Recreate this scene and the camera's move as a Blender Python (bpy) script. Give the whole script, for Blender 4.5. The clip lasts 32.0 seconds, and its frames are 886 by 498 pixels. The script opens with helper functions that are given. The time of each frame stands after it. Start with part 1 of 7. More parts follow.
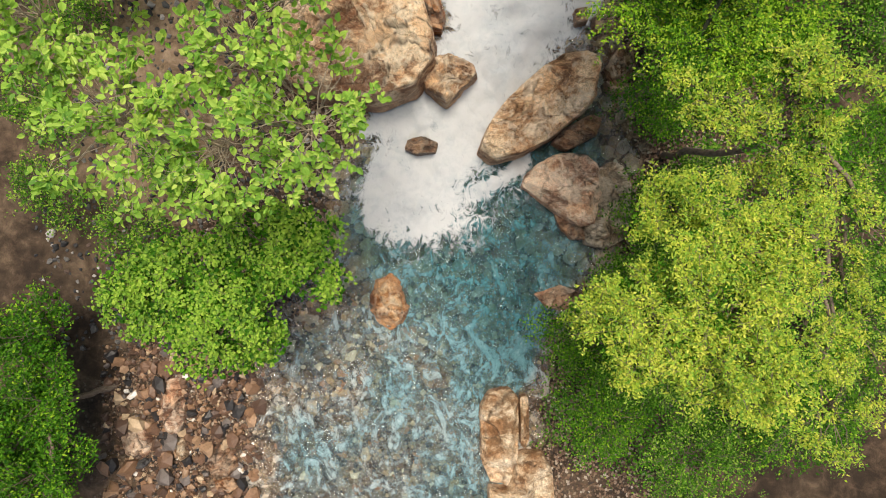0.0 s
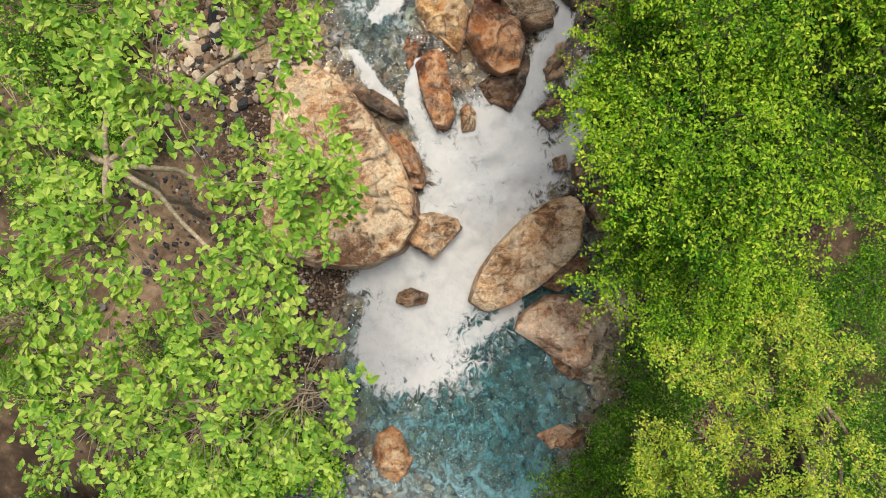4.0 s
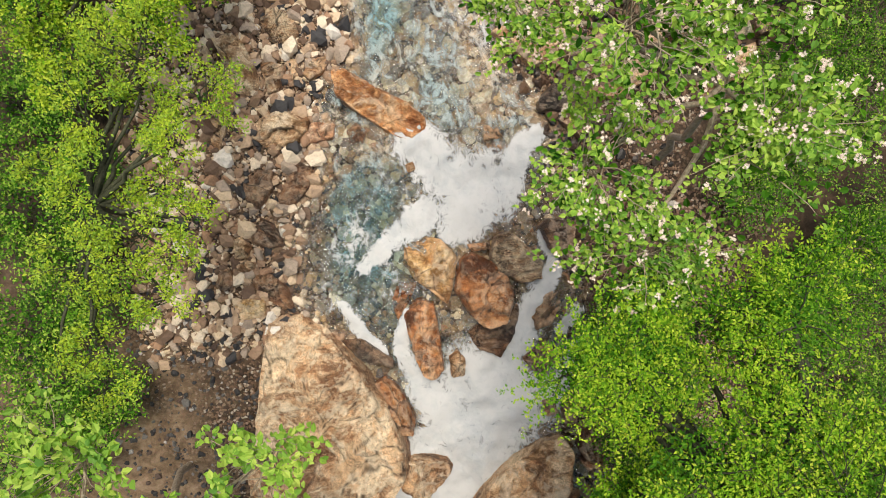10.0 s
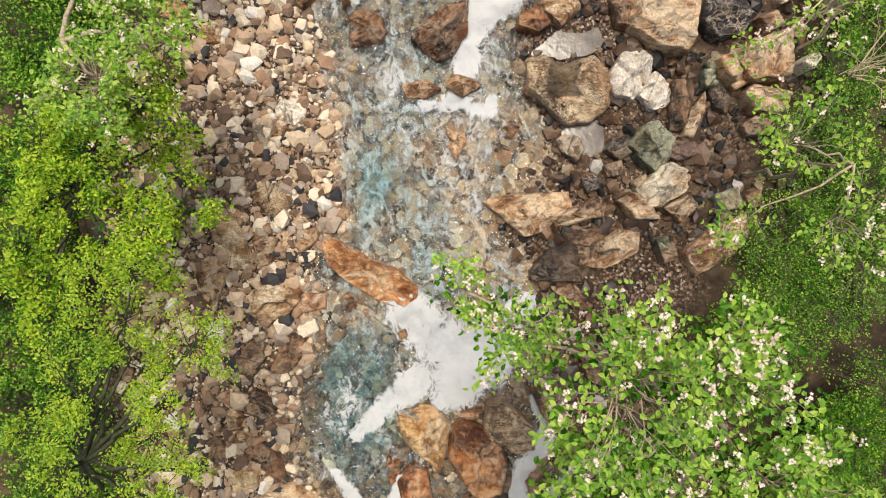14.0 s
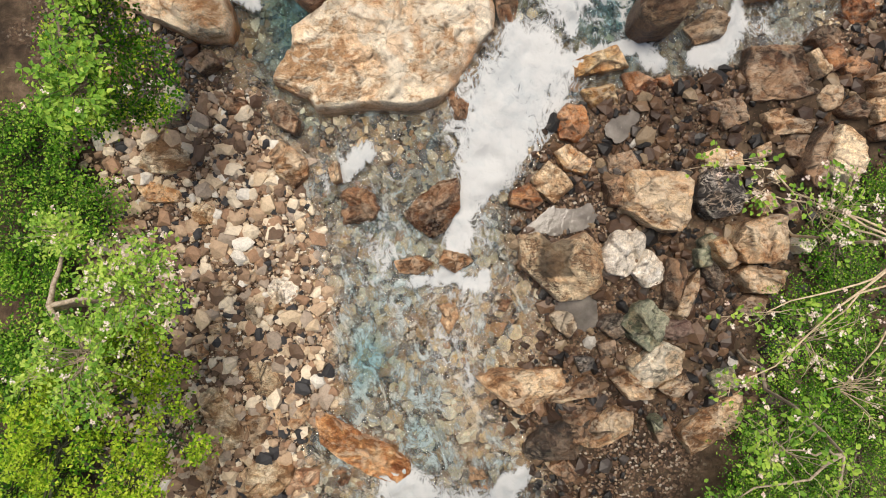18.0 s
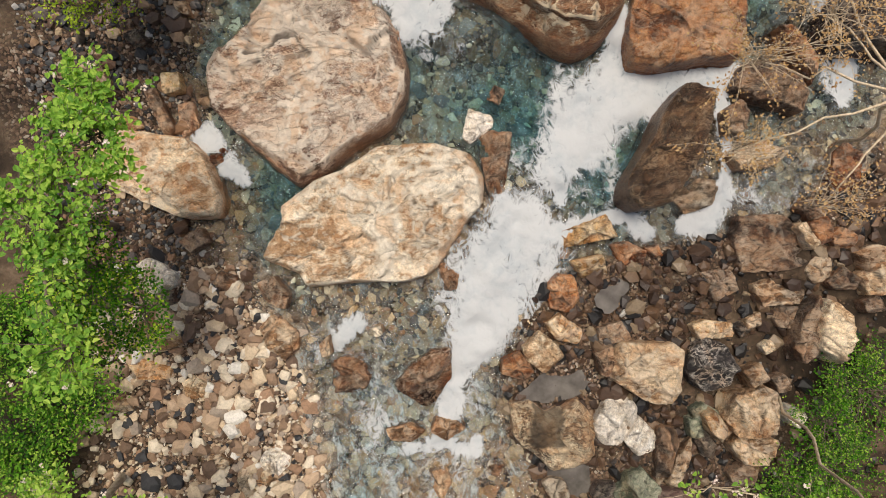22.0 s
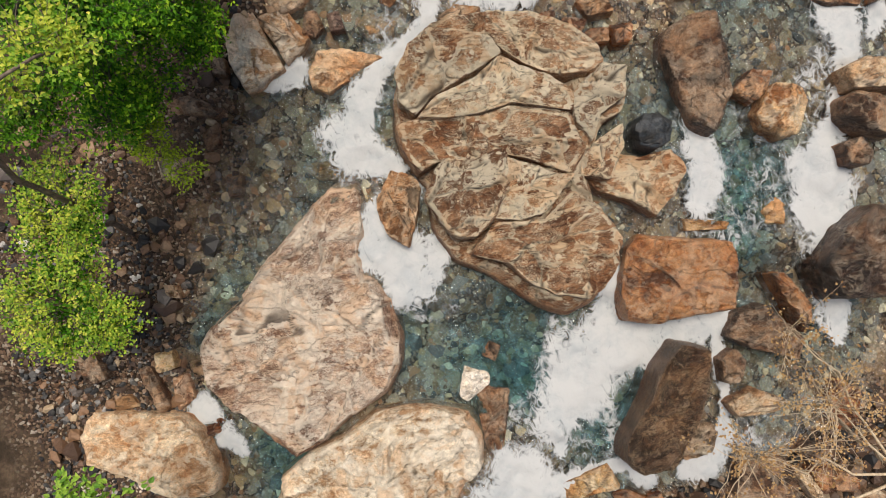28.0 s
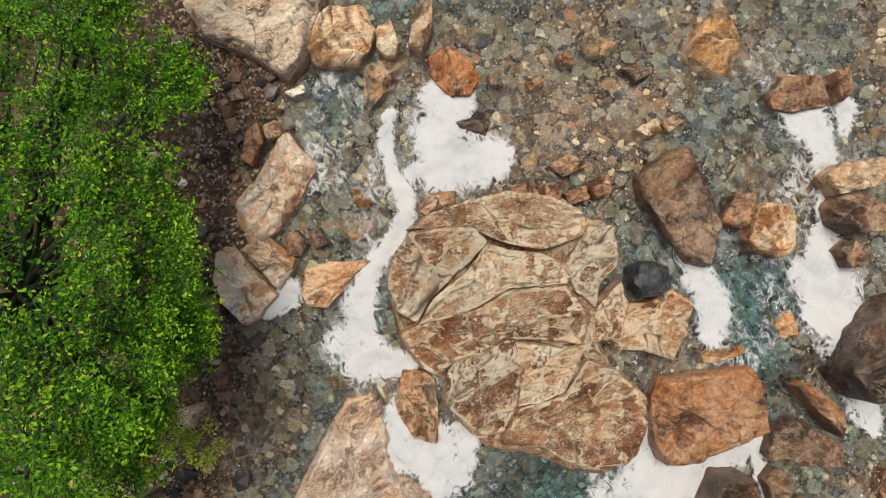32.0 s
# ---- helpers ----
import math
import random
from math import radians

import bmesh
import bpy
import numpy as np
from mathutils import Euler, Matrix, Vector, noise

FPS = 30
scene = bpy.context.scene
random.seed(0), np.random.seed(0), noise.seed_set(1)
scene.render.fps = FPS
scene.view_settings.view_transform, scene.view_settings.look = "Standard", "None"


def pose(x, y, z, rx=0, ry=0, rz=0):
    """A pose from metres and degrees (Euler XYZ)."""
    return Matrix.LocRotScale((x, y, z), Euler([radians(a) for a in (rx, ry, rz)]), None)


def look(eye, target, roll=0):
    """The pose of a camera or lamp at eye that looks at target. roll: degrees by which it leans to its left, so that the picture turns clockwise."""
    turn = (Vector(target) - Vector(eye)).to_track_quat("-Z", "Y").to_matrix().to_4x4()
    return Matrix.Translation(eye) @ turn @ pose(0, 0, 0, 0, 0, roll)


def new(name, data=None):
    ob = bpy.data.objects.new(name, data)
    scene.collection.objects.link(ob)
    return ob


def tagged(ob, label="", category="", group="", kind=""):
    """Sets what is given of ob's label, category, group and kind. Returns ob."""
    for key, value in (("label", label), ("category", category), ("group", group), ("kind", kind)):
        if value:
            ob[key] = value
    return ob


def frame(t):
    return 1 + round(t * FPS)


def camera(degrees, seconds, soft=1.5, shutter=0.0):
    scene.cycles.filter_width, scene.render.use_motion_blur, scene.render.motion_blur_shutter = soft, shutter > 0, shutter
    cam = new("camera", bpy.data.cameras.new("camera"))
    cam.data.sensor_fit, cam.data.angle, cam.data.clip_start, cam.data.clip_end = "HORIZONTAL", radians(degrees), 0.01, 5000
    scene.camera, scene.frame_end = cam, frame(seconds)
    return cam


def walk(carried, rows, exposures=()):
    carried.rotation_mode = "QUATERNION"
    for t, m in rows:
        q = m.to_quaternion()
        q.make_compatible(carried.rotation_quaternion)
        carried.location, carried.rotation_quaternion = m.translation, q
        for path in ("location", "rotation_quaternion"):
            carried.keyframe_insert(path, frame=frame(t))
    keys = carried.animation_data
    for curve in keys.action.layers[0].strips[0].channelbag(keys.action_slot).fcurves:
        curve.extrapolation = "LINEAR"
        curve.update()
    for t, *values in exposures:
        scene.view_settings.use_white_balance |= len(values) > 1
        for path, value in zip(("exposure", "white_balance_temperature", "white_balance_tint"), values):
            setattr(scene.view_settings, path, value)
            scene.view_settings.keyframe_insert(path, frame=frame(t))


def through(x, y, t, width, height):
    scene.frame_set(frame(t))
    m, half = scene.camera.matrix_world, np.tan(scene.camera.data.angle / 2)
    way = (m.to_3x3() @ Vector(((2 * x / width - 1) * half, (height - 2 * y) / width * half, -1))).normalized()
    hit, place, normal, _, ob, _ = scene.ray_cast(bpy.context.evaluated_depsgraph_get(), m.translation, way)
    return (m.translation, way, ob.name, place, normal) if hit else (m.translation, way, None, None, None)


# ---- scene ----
cam = camera(82.0, 32.0, soft=1.0)
METRES, EYE, TILT, LEAN, TURN = 31.0, 12.0, -90.0, 0.0, 0.0
ROWS = [
    (0.0, 0.0, 0.0, 0.0, 0.0, 0.0, -0.0),
    (0.5, 0.0011, 0.0, 0.0134, -0.02, 0.03, 0.48),
    (1.0, 0.0025, 0.0001, 0.0278, -0.01, 0.07, 1.8),
    (1.5, 0.0037, 0.0002, 0.0425, -0.01, 0.11, 2.83),
    (2.0, 0.0045, 0.0001, 0.0575, -0.09, 0.16, 3.76),
    (2.5, 0.006, 0.0, 0.0727, -0.05, 0.19, 4.45),
    (3.0, 0.007, -0.0, 0.088, -0.07, 0.25, 4.49),
    (3.5, 0.0081, -0.0001, 0.1036, -0.11, 0.29, 4.52),
    (5.5, 0.0125, -0.0005, 0.1676, -0.46, 0.11, 4.58),
    (6.0, 0.0142, -0.0005, 0.1831, -0.43, 0.2, 4.62),
    (6.5, 0.016, -0.0004, 0.1985, -0.42, 0.25, 4.68),
    (7.0, 0.0176, -0.0003, 0.2139, -0.45, 0.32, 4.7),
    (7.5, 0.0196, -0.0003, 0.2292, -0.42, 0.42, 4.75),
    (8.0, 0.0216, -0.0003, 0.2449, -0.44, 0.38, 4.81),
    (8.5, 0.0234, -0.0006, 0.2601, -0.52, 0.48, 4.84),
    (9.0, 0.0252, -0.001, 0.2755, -0.59, 0.53, 4.87),
    (9.5, 0.0274, -0.0013, 0.291, -0.62, 0.55, 4.92),
    (10.0, 0.0293, -0.0015, 0.3063, -0.7, 0.58, 4.96),
    (10.5, 0.0309, -0.002, 0.3218, -0.79, 0.61, 5.01),
    (11.0, 0.0328, -0.0022, 0.3372, -0.75, 0.63, 5.05),
    (11.5, 0.0343, -0.0027, 0.353, -0.85, 0.61, 5.1),
    (12.0, 0.0362, -0.0029, 0.3685, -0.89, 0.64, 5.1),
    (12.5, 0.0384, -0.0031, 0.3841, -0.89, 0.66, 5.13),
    (13.0, 0.0408, -0.0033, 0.3998, -0.86, 0.65, 5.19),
    (13.5, 0.0431, -0.0031, 0.4151, -0.83, 0.71, 5.19),
    (14.0, 0.0445, -0.0034, 0.431, -0.94, 0.69, 5.23),
    (14.5, 0.0469, -0.0034, 0.4467, -0.88, 0.73, 5.27),
    (15.0, 0.0494, -0.0035, 0.4626, -0.81, 0.74, 5.32),
    (15.5, 0.0519, -0.0035, 0.4785, -0.72, 0.78, 5.37),
    (17.5, 0.0633, -0.0039, 0.543, -0.36, 0.9, 5.4),
    (18.0, 0.066, -0.0043, 0.5589, -0.33, 0.97, 5.44),
    (18.5, 0.0683, -0.0048, 0.5746, -0.36, 1.02, 5.48),
    (19.0, 0.0712, -0.0051, 0.5903, -0.32, 1.06, 5.53),
    (19.5, 0.0736, -0.0057, 0.6055, -0.32, 1.14, 5.54),
    (20.0, 0.0753, -0.0061, 0.6211, -0.39, 1.14, 5.6),
    (20.5, 0.0777, -0.0066, 0.6358, -0.38, 1.24, 5.79),
    (21.0, 0.08, -0.0071, 0.6502, -0.38, 1.38, 5.97),
    (21.5, 0.0824, -0.0075, 0.6657, -0.37, 1.34, 6.1),
    (22.0, 0.0843, -0.0079, 0.6797, -0.4, 1.32, 6.1),
    (22.5, 0.0865, -0.0083, 0.6947, -0.42, 1.32, 6.14),
    (23.0, 0.0888, -0.0087, 0.7107, -0.45, 1.37, 6.18),
    (23.5, 0.0908, -0.0091, 0.726, -0.48, 1.35, 6.21),
    (24.0, 0.0927, -0.0094, 0.7409, -0.53, 1.39, 6.25),
    (24.5, 0.0949, -0.0097, 0.7561, -0.54, 1.41, 6.26),
    (25.0, 0.0965, -0.01, 0.7711, -0.6, 1.47, 6.29),
    (25.5, 0.0982, -0.0103, 0.786, -0.63, 1.54, 6.29),
    (27.5, 0.1068, -0.0118, 0.8467, -0.57, 1.68, 8.02),
    (28.0, 0.1093, -0.0121, 0.8622, -0.53, 1.7, 8.78),
    (28.5, 0.1117, -0.0124, 0.8783, -0.54, 1.65, 9.8),
    (29.0, 0.1142, -0.0128, 0.8943, -0.53, 1.65, 11.21),
    (29.5, 0.1171, -0.0132, 0.9103, -0.47, 1.65, 13.01),
    (30.0, 0.1204, -0.0136, 0.926, -0.44, 1.68, 14.48),
    (30.5, 0.1236, -0.014, 0.942, -0.45, 1.69, 16.09),
    (31.0, 0.1276, -0.0145, 0.9577, -0.39, 1.76, 17.75),
    (31.5, 0.1317, -0.0148, 0.9732, -0.35, 1.88, 19.35),
    (32.0, 0.1364, -0.0152, 0.9895, -0.31, 1.9, 20.96),
]
walk(cam, [(t, pose(0, 0, EYE, TILT, LEAN, TURN) @ pose(METRES * x, METRES * y, METRES * z, 90 + pitch, roll, yaw)) for t, x, y, z, yaw, pitch, roll in ROWS],
     exposures=((0.0, 0.52, 7100, 10), (6.0, 0.44, 7100, 10), (14.0, 0.45, 7100, 10), (20.0, 0.20, 7050, 10), (24.0, 0.12, 7000, 10), (28.0, 0.14, 7000, 10), (32.0, 0.26, 7050, 10)))

# ---- sky and sun ----
SUN_HEIGHT, SUN_FROM = 76.0, 6.0   # degrees above the horizon, degrees from +y towards +x
world = bpy.data.worlds.new("sky")
scene.world = world
world.use_nodes = True
wn = world.node_tree.nodes
sky = wn.new("ShaderNodeTexSky")
sky.sky_type = "NISHITA"
sky.sun_disc = False
sky.sun_elevation, sky.sun_rotation = radians(SUN_HEIGHT), radians(SUN_FROM)
sky.air_density, sky.dust_density = 1.0, 4.0
wn["Background"].inputs["Strength"].default_value = 0.095
world.node_tree.links.new(sky.outputs["Color"], wn["Background"].inputs["Color"])
sun_data = bpy.data.lights.new("sun", "SUN")
sun_data.energy, sun_data.angle, sun_data.color = 3.25, radians(30), (1.0, 0.95, 0.87)
sun = new("sun", sun_data)
sx, sy = math.sin(radians(SUN_FROM)), math.cos(radians(SUN_FROM))
ce, se = math.cos(radians(SUN_HEIGHT)), math.sin(radians(SUN_HEIGHT))
sun.matrix_world = look((sx * ce * 60, 15 + sy * ce * 60, se * 60), (0, 15, 0))

# ---- materials ----
def nodes_of(name):
    m = bpy.data.materials.new(name)
    m.use_nodes = True
    t = m.node_tree
    return m, t, t.nodes, t.links, t.nodes["Principled BSDF"]


def add(t, kind, **props):
    n = t.nodes.new(kind)
    for k, v in props.items():
        if k == "ramp":
            el = n.color_ramp.elements
            while len(el) < len(v):
                el.new(0.5)
            for e, (p, c) in zip(el, v):
                e.position = p
                e.color = (*c, 1) if len(c) == 3 else c
        elif k == "ins":
            for key, val in v.items():
                n.inputs[key].default_value = val
        elif k == "op":
            n.operation = v
        elif k == "blend":
            n.data_type, n.blend_type = "RGBA", v
    return n


def tex(t, src, scale, detail=6.0, rough=0.6, warp=0.0):
    n = add(t, "ShaderNodeTexNoise", ins={"Scale": scale, "Detail": detail, "Roughness": rough, "Distortion": warp})
    t.links.new(src, n.inputs["Vector"])
    return n


def mixed(t, fac, a, b, blend="MIX"):
    n = add(t, "ShaderNodeMix", blend=blend)
    for sock, v in ((n.inputs[0], fac), (n.inputs[6], a), (n.inputs[7], b)):
        if isinstance(v, (int, float)):
            sock.default_value = v
        elif isinstance(v, tuple):
            sock.default_value = (*v, 1)
        else:
            t.links.new(v, sock)
    return n.outputs[2]


def maths(t, op, a, b=0.0, clamp=False):
    n = add(t, "ShaderNodeMath", op=op)
    n.use_clamp = clamp
    for sock, v in zip(n.inputs, (a, b)):
        if isinstance(v, (int, float)):
            sock.default_value = v
        else:
            t.links.new(v, sock)
    return n.outputs[0]


def shifted(t, stretch=(1, 1, 1), spin=(0, 0, 0), per_object=True):
    """Object coordinates, moved by a random amount for each object and stretched."""
    co = add(t, "ShaderNodeTexCoord")
    mp = add(t, "ShaderNodeMapping", ins={"Scale": stretch, "Rotation": spin})
    src = co.outputs["Object"]
    if per_object:
        info = add(t, "ShaderNodeObjectInfo")
        sc = add(t, "ShaderNodeVectorMath", op="SCALE", ins={0: (31.0, 17.0, 23.0)})
        t.links.new(info.outputs["Random"], sc.inputs["Scale"])
        ad = add(t, "ShaderNodeVectorMath", op="ADD")
        t.links.new(src, ad.inputs[0])
        t.links.new(sc.outputs[0], ad.inputs[1])
        src = ad.outputs[0]
    t.links.new(src, mp.inputs["Vector"])
    return mp.outputs[0]


def attr(t, name):
    a = add(t, "ShaderNodeAttribute")
    a.attribute_name = name
    return a.outputs["Fac"]


def stone(name, low, mid, high, vein=(0.72, 0.62, 0.49), veins=0.35, rough=0.62, layer=2.5, gloss=0.4, crust=0.4, stain=0.75, facing=0.14, relief=0.1, bare=0.56, iron=0.45, patches=5.0, rim=0.14):
    """Weathered rock: broken faces of differing tone, pale crust along edges, veins, pits, cracks and an iron stain at the waterline."""
    m, t, n, l, p = nodes_of(name)
    plain = shifted(t)
    beds = shifted(t, (1.0, 3.0, layer) if layer >= 5 else (1.0, 1.6, 0.6 * layer), (0.5, 0.3, 0.6))
    big = tex(t, plain, 0.8, 5, 0.6, 0.5)
    streak = tex(t, beds, 1.9, 10, 0.72, 0.9)
    fine = tex(t, plain, 15, 9, 0.78)
    f = maths(t, "ADD", maths(t, "MULTIPLY", big.outputs[0], 0.45), maths(t, "MULTIPLY", streak.outputs[0], 0.55))
    f = maths(t, "ADD", f, maths(t, "MULTIPLY", maths(t, "SUBTRACT", attr(t, "face"), 0.5), facing))
    ramp = add(t, "ShaderNodeValToRGB", ramp=[(0.43, low), (0.485, mid), (0.55, high)])
    l.new(f, ramp.inputs[0])
    grain = add(t, "ShaderNodeValToRGB", ramp=[(0.34, (0.36, 0.33, 0.30)), (0.5, (1, 1, 1)), (0.66, (1.5, 1.46, 1.4))])
    l.new(fine.outputs[0], grain.inputs[0])
    col = mixed(t, 0.62, ramp.outputs[0], grain.outputs[0], "MULTIPLY")
    speck = tex(t, plain, 42, 4, 0.7)
    dots = add(t, "ShaderNodeValToRGB", ramp=[(0.36, (0.45, 0.42, 0.4)), (0.47, (1, 1, 1)), (0.62, (1.35, 1.33, 1.3))])
    l.new(speck.outputs[0], dots.inputs[0])
    col = mixed(t, 0.6, col, dots.outputs[0], "MULTIPLY")
    plates = mixed(t, 0.6, beds, tex(t, plain, 2.2, 5, 0.6).outputs["Color"], "ADD")
    cell = add(t, "ShaderNodeTexVoronoi", ins={"Scale": 0.9, "Detail": 1.5, "Roughness": 0.6})
    l.new(plates, cell.inputs["Vector"])
    tint = add(t, "ShaderNodeSeparateColor")
    l.new(cell.outputs["Color"], tint.inputs[0])
    shade = add(t, "ShaderNodeValToRGB", ramp=[(0.0, (0.62, 0.57, 0.53)), (0.5, (1, 1, 1)), (1.0, (1.28, 1.25, 1.2))])
    l.new(tint.outputs[0], shade.inputs[0])
    col = mixed(t, 0.42, col, shade.outputs[0], "MULTIPLY")
    gap = add(t, "ShaderNodeTexVoronoi", ins={"Scale": 0.9, "Detail": 1.5, "Roughness": 0.6})
    gap.feature = "DISTANCE_TO_EDGE"
    l.new(plates, gap.inputs["Vector"])
    split = add(t, "ShaderNodeValToRGB", ramp=[(0.0, (1, 1, 1)), (0.006, (1, 1, 1)), (0.018, (0, 0, 0))])
    l.new(gap.outputs["Distance"], split.inputs[0])
    vt = tex(t, beds, 2.6, 7, 0.62, 1.8)
    edge = maths(t, "ABSOLUTE", maths(t, "SUBTRACT", vt.outputs[0], 0.5))
    vmask = add(t, "ShaderNodeValToRGB", ramp=[(0.0, (1, 1, 1)), (0.045, (0, 0, 0))])
    l.new(edge, vmask.inputs[0])
    patch = tex(t, plain, 1.6, 5, 0.65)
    pm = add(t, "ShaderNodeValToRGB", ramp=[(0.42, (0, 0, 0)), (0.58, (1, 1, 1))])
    l.new(patch.outputs[0], pm.inputs[0])
    vf = maths(t, "MULTIPLY", maths(t, "MULTIPLY", vmask.outputs[0], pm.outputs[0]), veins)
    col = mixed(t, vf, col, vein)
    if layer >= 5:
        band = maths(t, "FRACT", maths(t, "MULTIPLY", tex(t, shifted(t, (1.0, 2.6, 1.6), (0.2, 0.1, 0.5)), 1.5, 8, 0.62, 1.0).outputs[0], 13.0))
        bl = add(t, "ShaderNodeValToRGB", ramp=[(0.0, (1, 1, 1)), (0.13, (1, 1, 1)), (0.22, (0, 0, 0)), (0.9, (0, 0, 0)), (1.0, (0.6, 0.6, 0.6))])
        l.new(band, bl.inputs[0])
        col = mixed(t, maths(t, "MULTIPLY", bl.outputs[0], maths(t, "MULTIPLY", veins, maths(t, "ADD", 0.25, pm.outputs[0]), True)), col, vein)
    cr = maths(t, "ADD", maths(t, "MULTIPLY", tex(t, plain, patches, 9, 0.68, 0.6).outputs[0], 0.45), maths(t, "MULTIPLY", tex(t, beds, 0.6 * patches, 10, 0.7, 0.7).outputs[0], 0.55))
    cf = maths(t, "ADD", cr, maths(t, "MULTIPLY", attr(t, "edge"), rim))
    cf = maths(t, "ADD", cf, maths(t, "MULTIPLY", maths(t, "SUBTRACT", attr(t, "face"), 0.5), 0.10))
    cm = add(t, "ShaderNodeValToRGB", ramp=[(bare, (0, 0, 0)), (bare + 0.025, (1, 1, 1))])
    l.new(cf, cm.inputs[0])
    col = mixed(t, maths(t, "MULTIPLY", cm.outputs[0], crust), col, vein)
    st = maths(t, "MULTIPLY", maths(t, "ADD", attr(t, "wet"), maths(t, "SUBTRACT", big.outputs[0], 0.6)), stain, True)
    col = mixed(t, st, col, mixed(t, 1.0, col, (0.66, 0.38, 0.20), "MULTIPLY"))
    rusty = tex(t, shifted(t, (1.0, 1.0, 1.0), (0.2, 0.5, 1.1)), 1.3, 7, 0.66, 0.8)
    rm = add(t, "ShaderNodeValToRGB", ramp=[(0.5, (0, 0, 0)), (0.58, (1, 1, 1))])
    l.new(rusty.outputs[0], rm.inputs[0])
    col = mixed(t, maths(t, "MULTIPLY", rm.outputs[0], iron), col, mixed(t, 1.0, col, (0.86, 0.56, 0.32), "MULTIPLY"))
    pit = tex(t, plain, 7, 8, 0.74, 0.7)
    pmk = add(t, "ShaderNodeValToRGB", ramp=[(0.36, (1, 1, 1)), (0.43, (0, 0, 0))])
    l.new(pit.outputs[0], pmk.inputs[0])
    dark = tuple(0.3 * c for c in low)
    col = mixed(t, maths(t, "MULTIPLY", pmk.outputs[0], 0.22), col, dark)
    col = mixed(t, maths(t, "MULTIPLY", maths(t, "MULTIPLY", split.outputs[0], pm.outputs[0]), 0.35), col, dark)
    col = mixed(t, maths(t, "MULTIPLY", attr(t, "crack"), 0.85), col, tuple(0.2 * c for c in low))
    info = add(t, "ShaderNodeObjectInfo")
    tone = add(t, "ShaderNodeValToRGB", ramp=[(0.0, (0.82, 0.80, 0.78)), (0.5, (1, 1, 1)), (1.0, (1.15, 1.12, 1.08))])
    l.new(info.outputs["Random"], tone.inputs[0])
    col = mixed(t, 1.0, col, tone.outputs[0], "MULTIPLY")
    l.new(col, p.inputs["Base Color"])
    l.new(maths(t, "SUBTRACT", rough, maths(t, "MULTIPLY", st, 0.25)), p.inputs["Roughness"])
    p.inputs["Specular IOR Level"].default_value = gloss
    h = maths(t, "ADD", maths(t, "MULTIPLY", streak.outputs[0], 1.2), maths(t, "MULTIPLY", fine.outputs[0], 0.3))
    h = maths(t, "ADD", h, maths(t, "MULTIPLY", cm.outputs[0], 0.12))
    h = maths(t, "SUBTRACT", h, maths(t, "MULTIPLY", pmk.outputs[0], 0.12))
    h = maths(t, "ADD", h, maths(t, "SUBTRACT", maths(t, "MULTIPLY", tint.outputs[1], 0.2), maths(t, "MULTIPLY", split.outputs[0], 0.3)))
    b = add(t, "ShaderNodeBump", ins={"Strength": 1.0, "Distance": relief})
    l.new(h, b.inputs["Height"])
    l.new(b.outputs[0], p.inputs["Normal"])
    return m


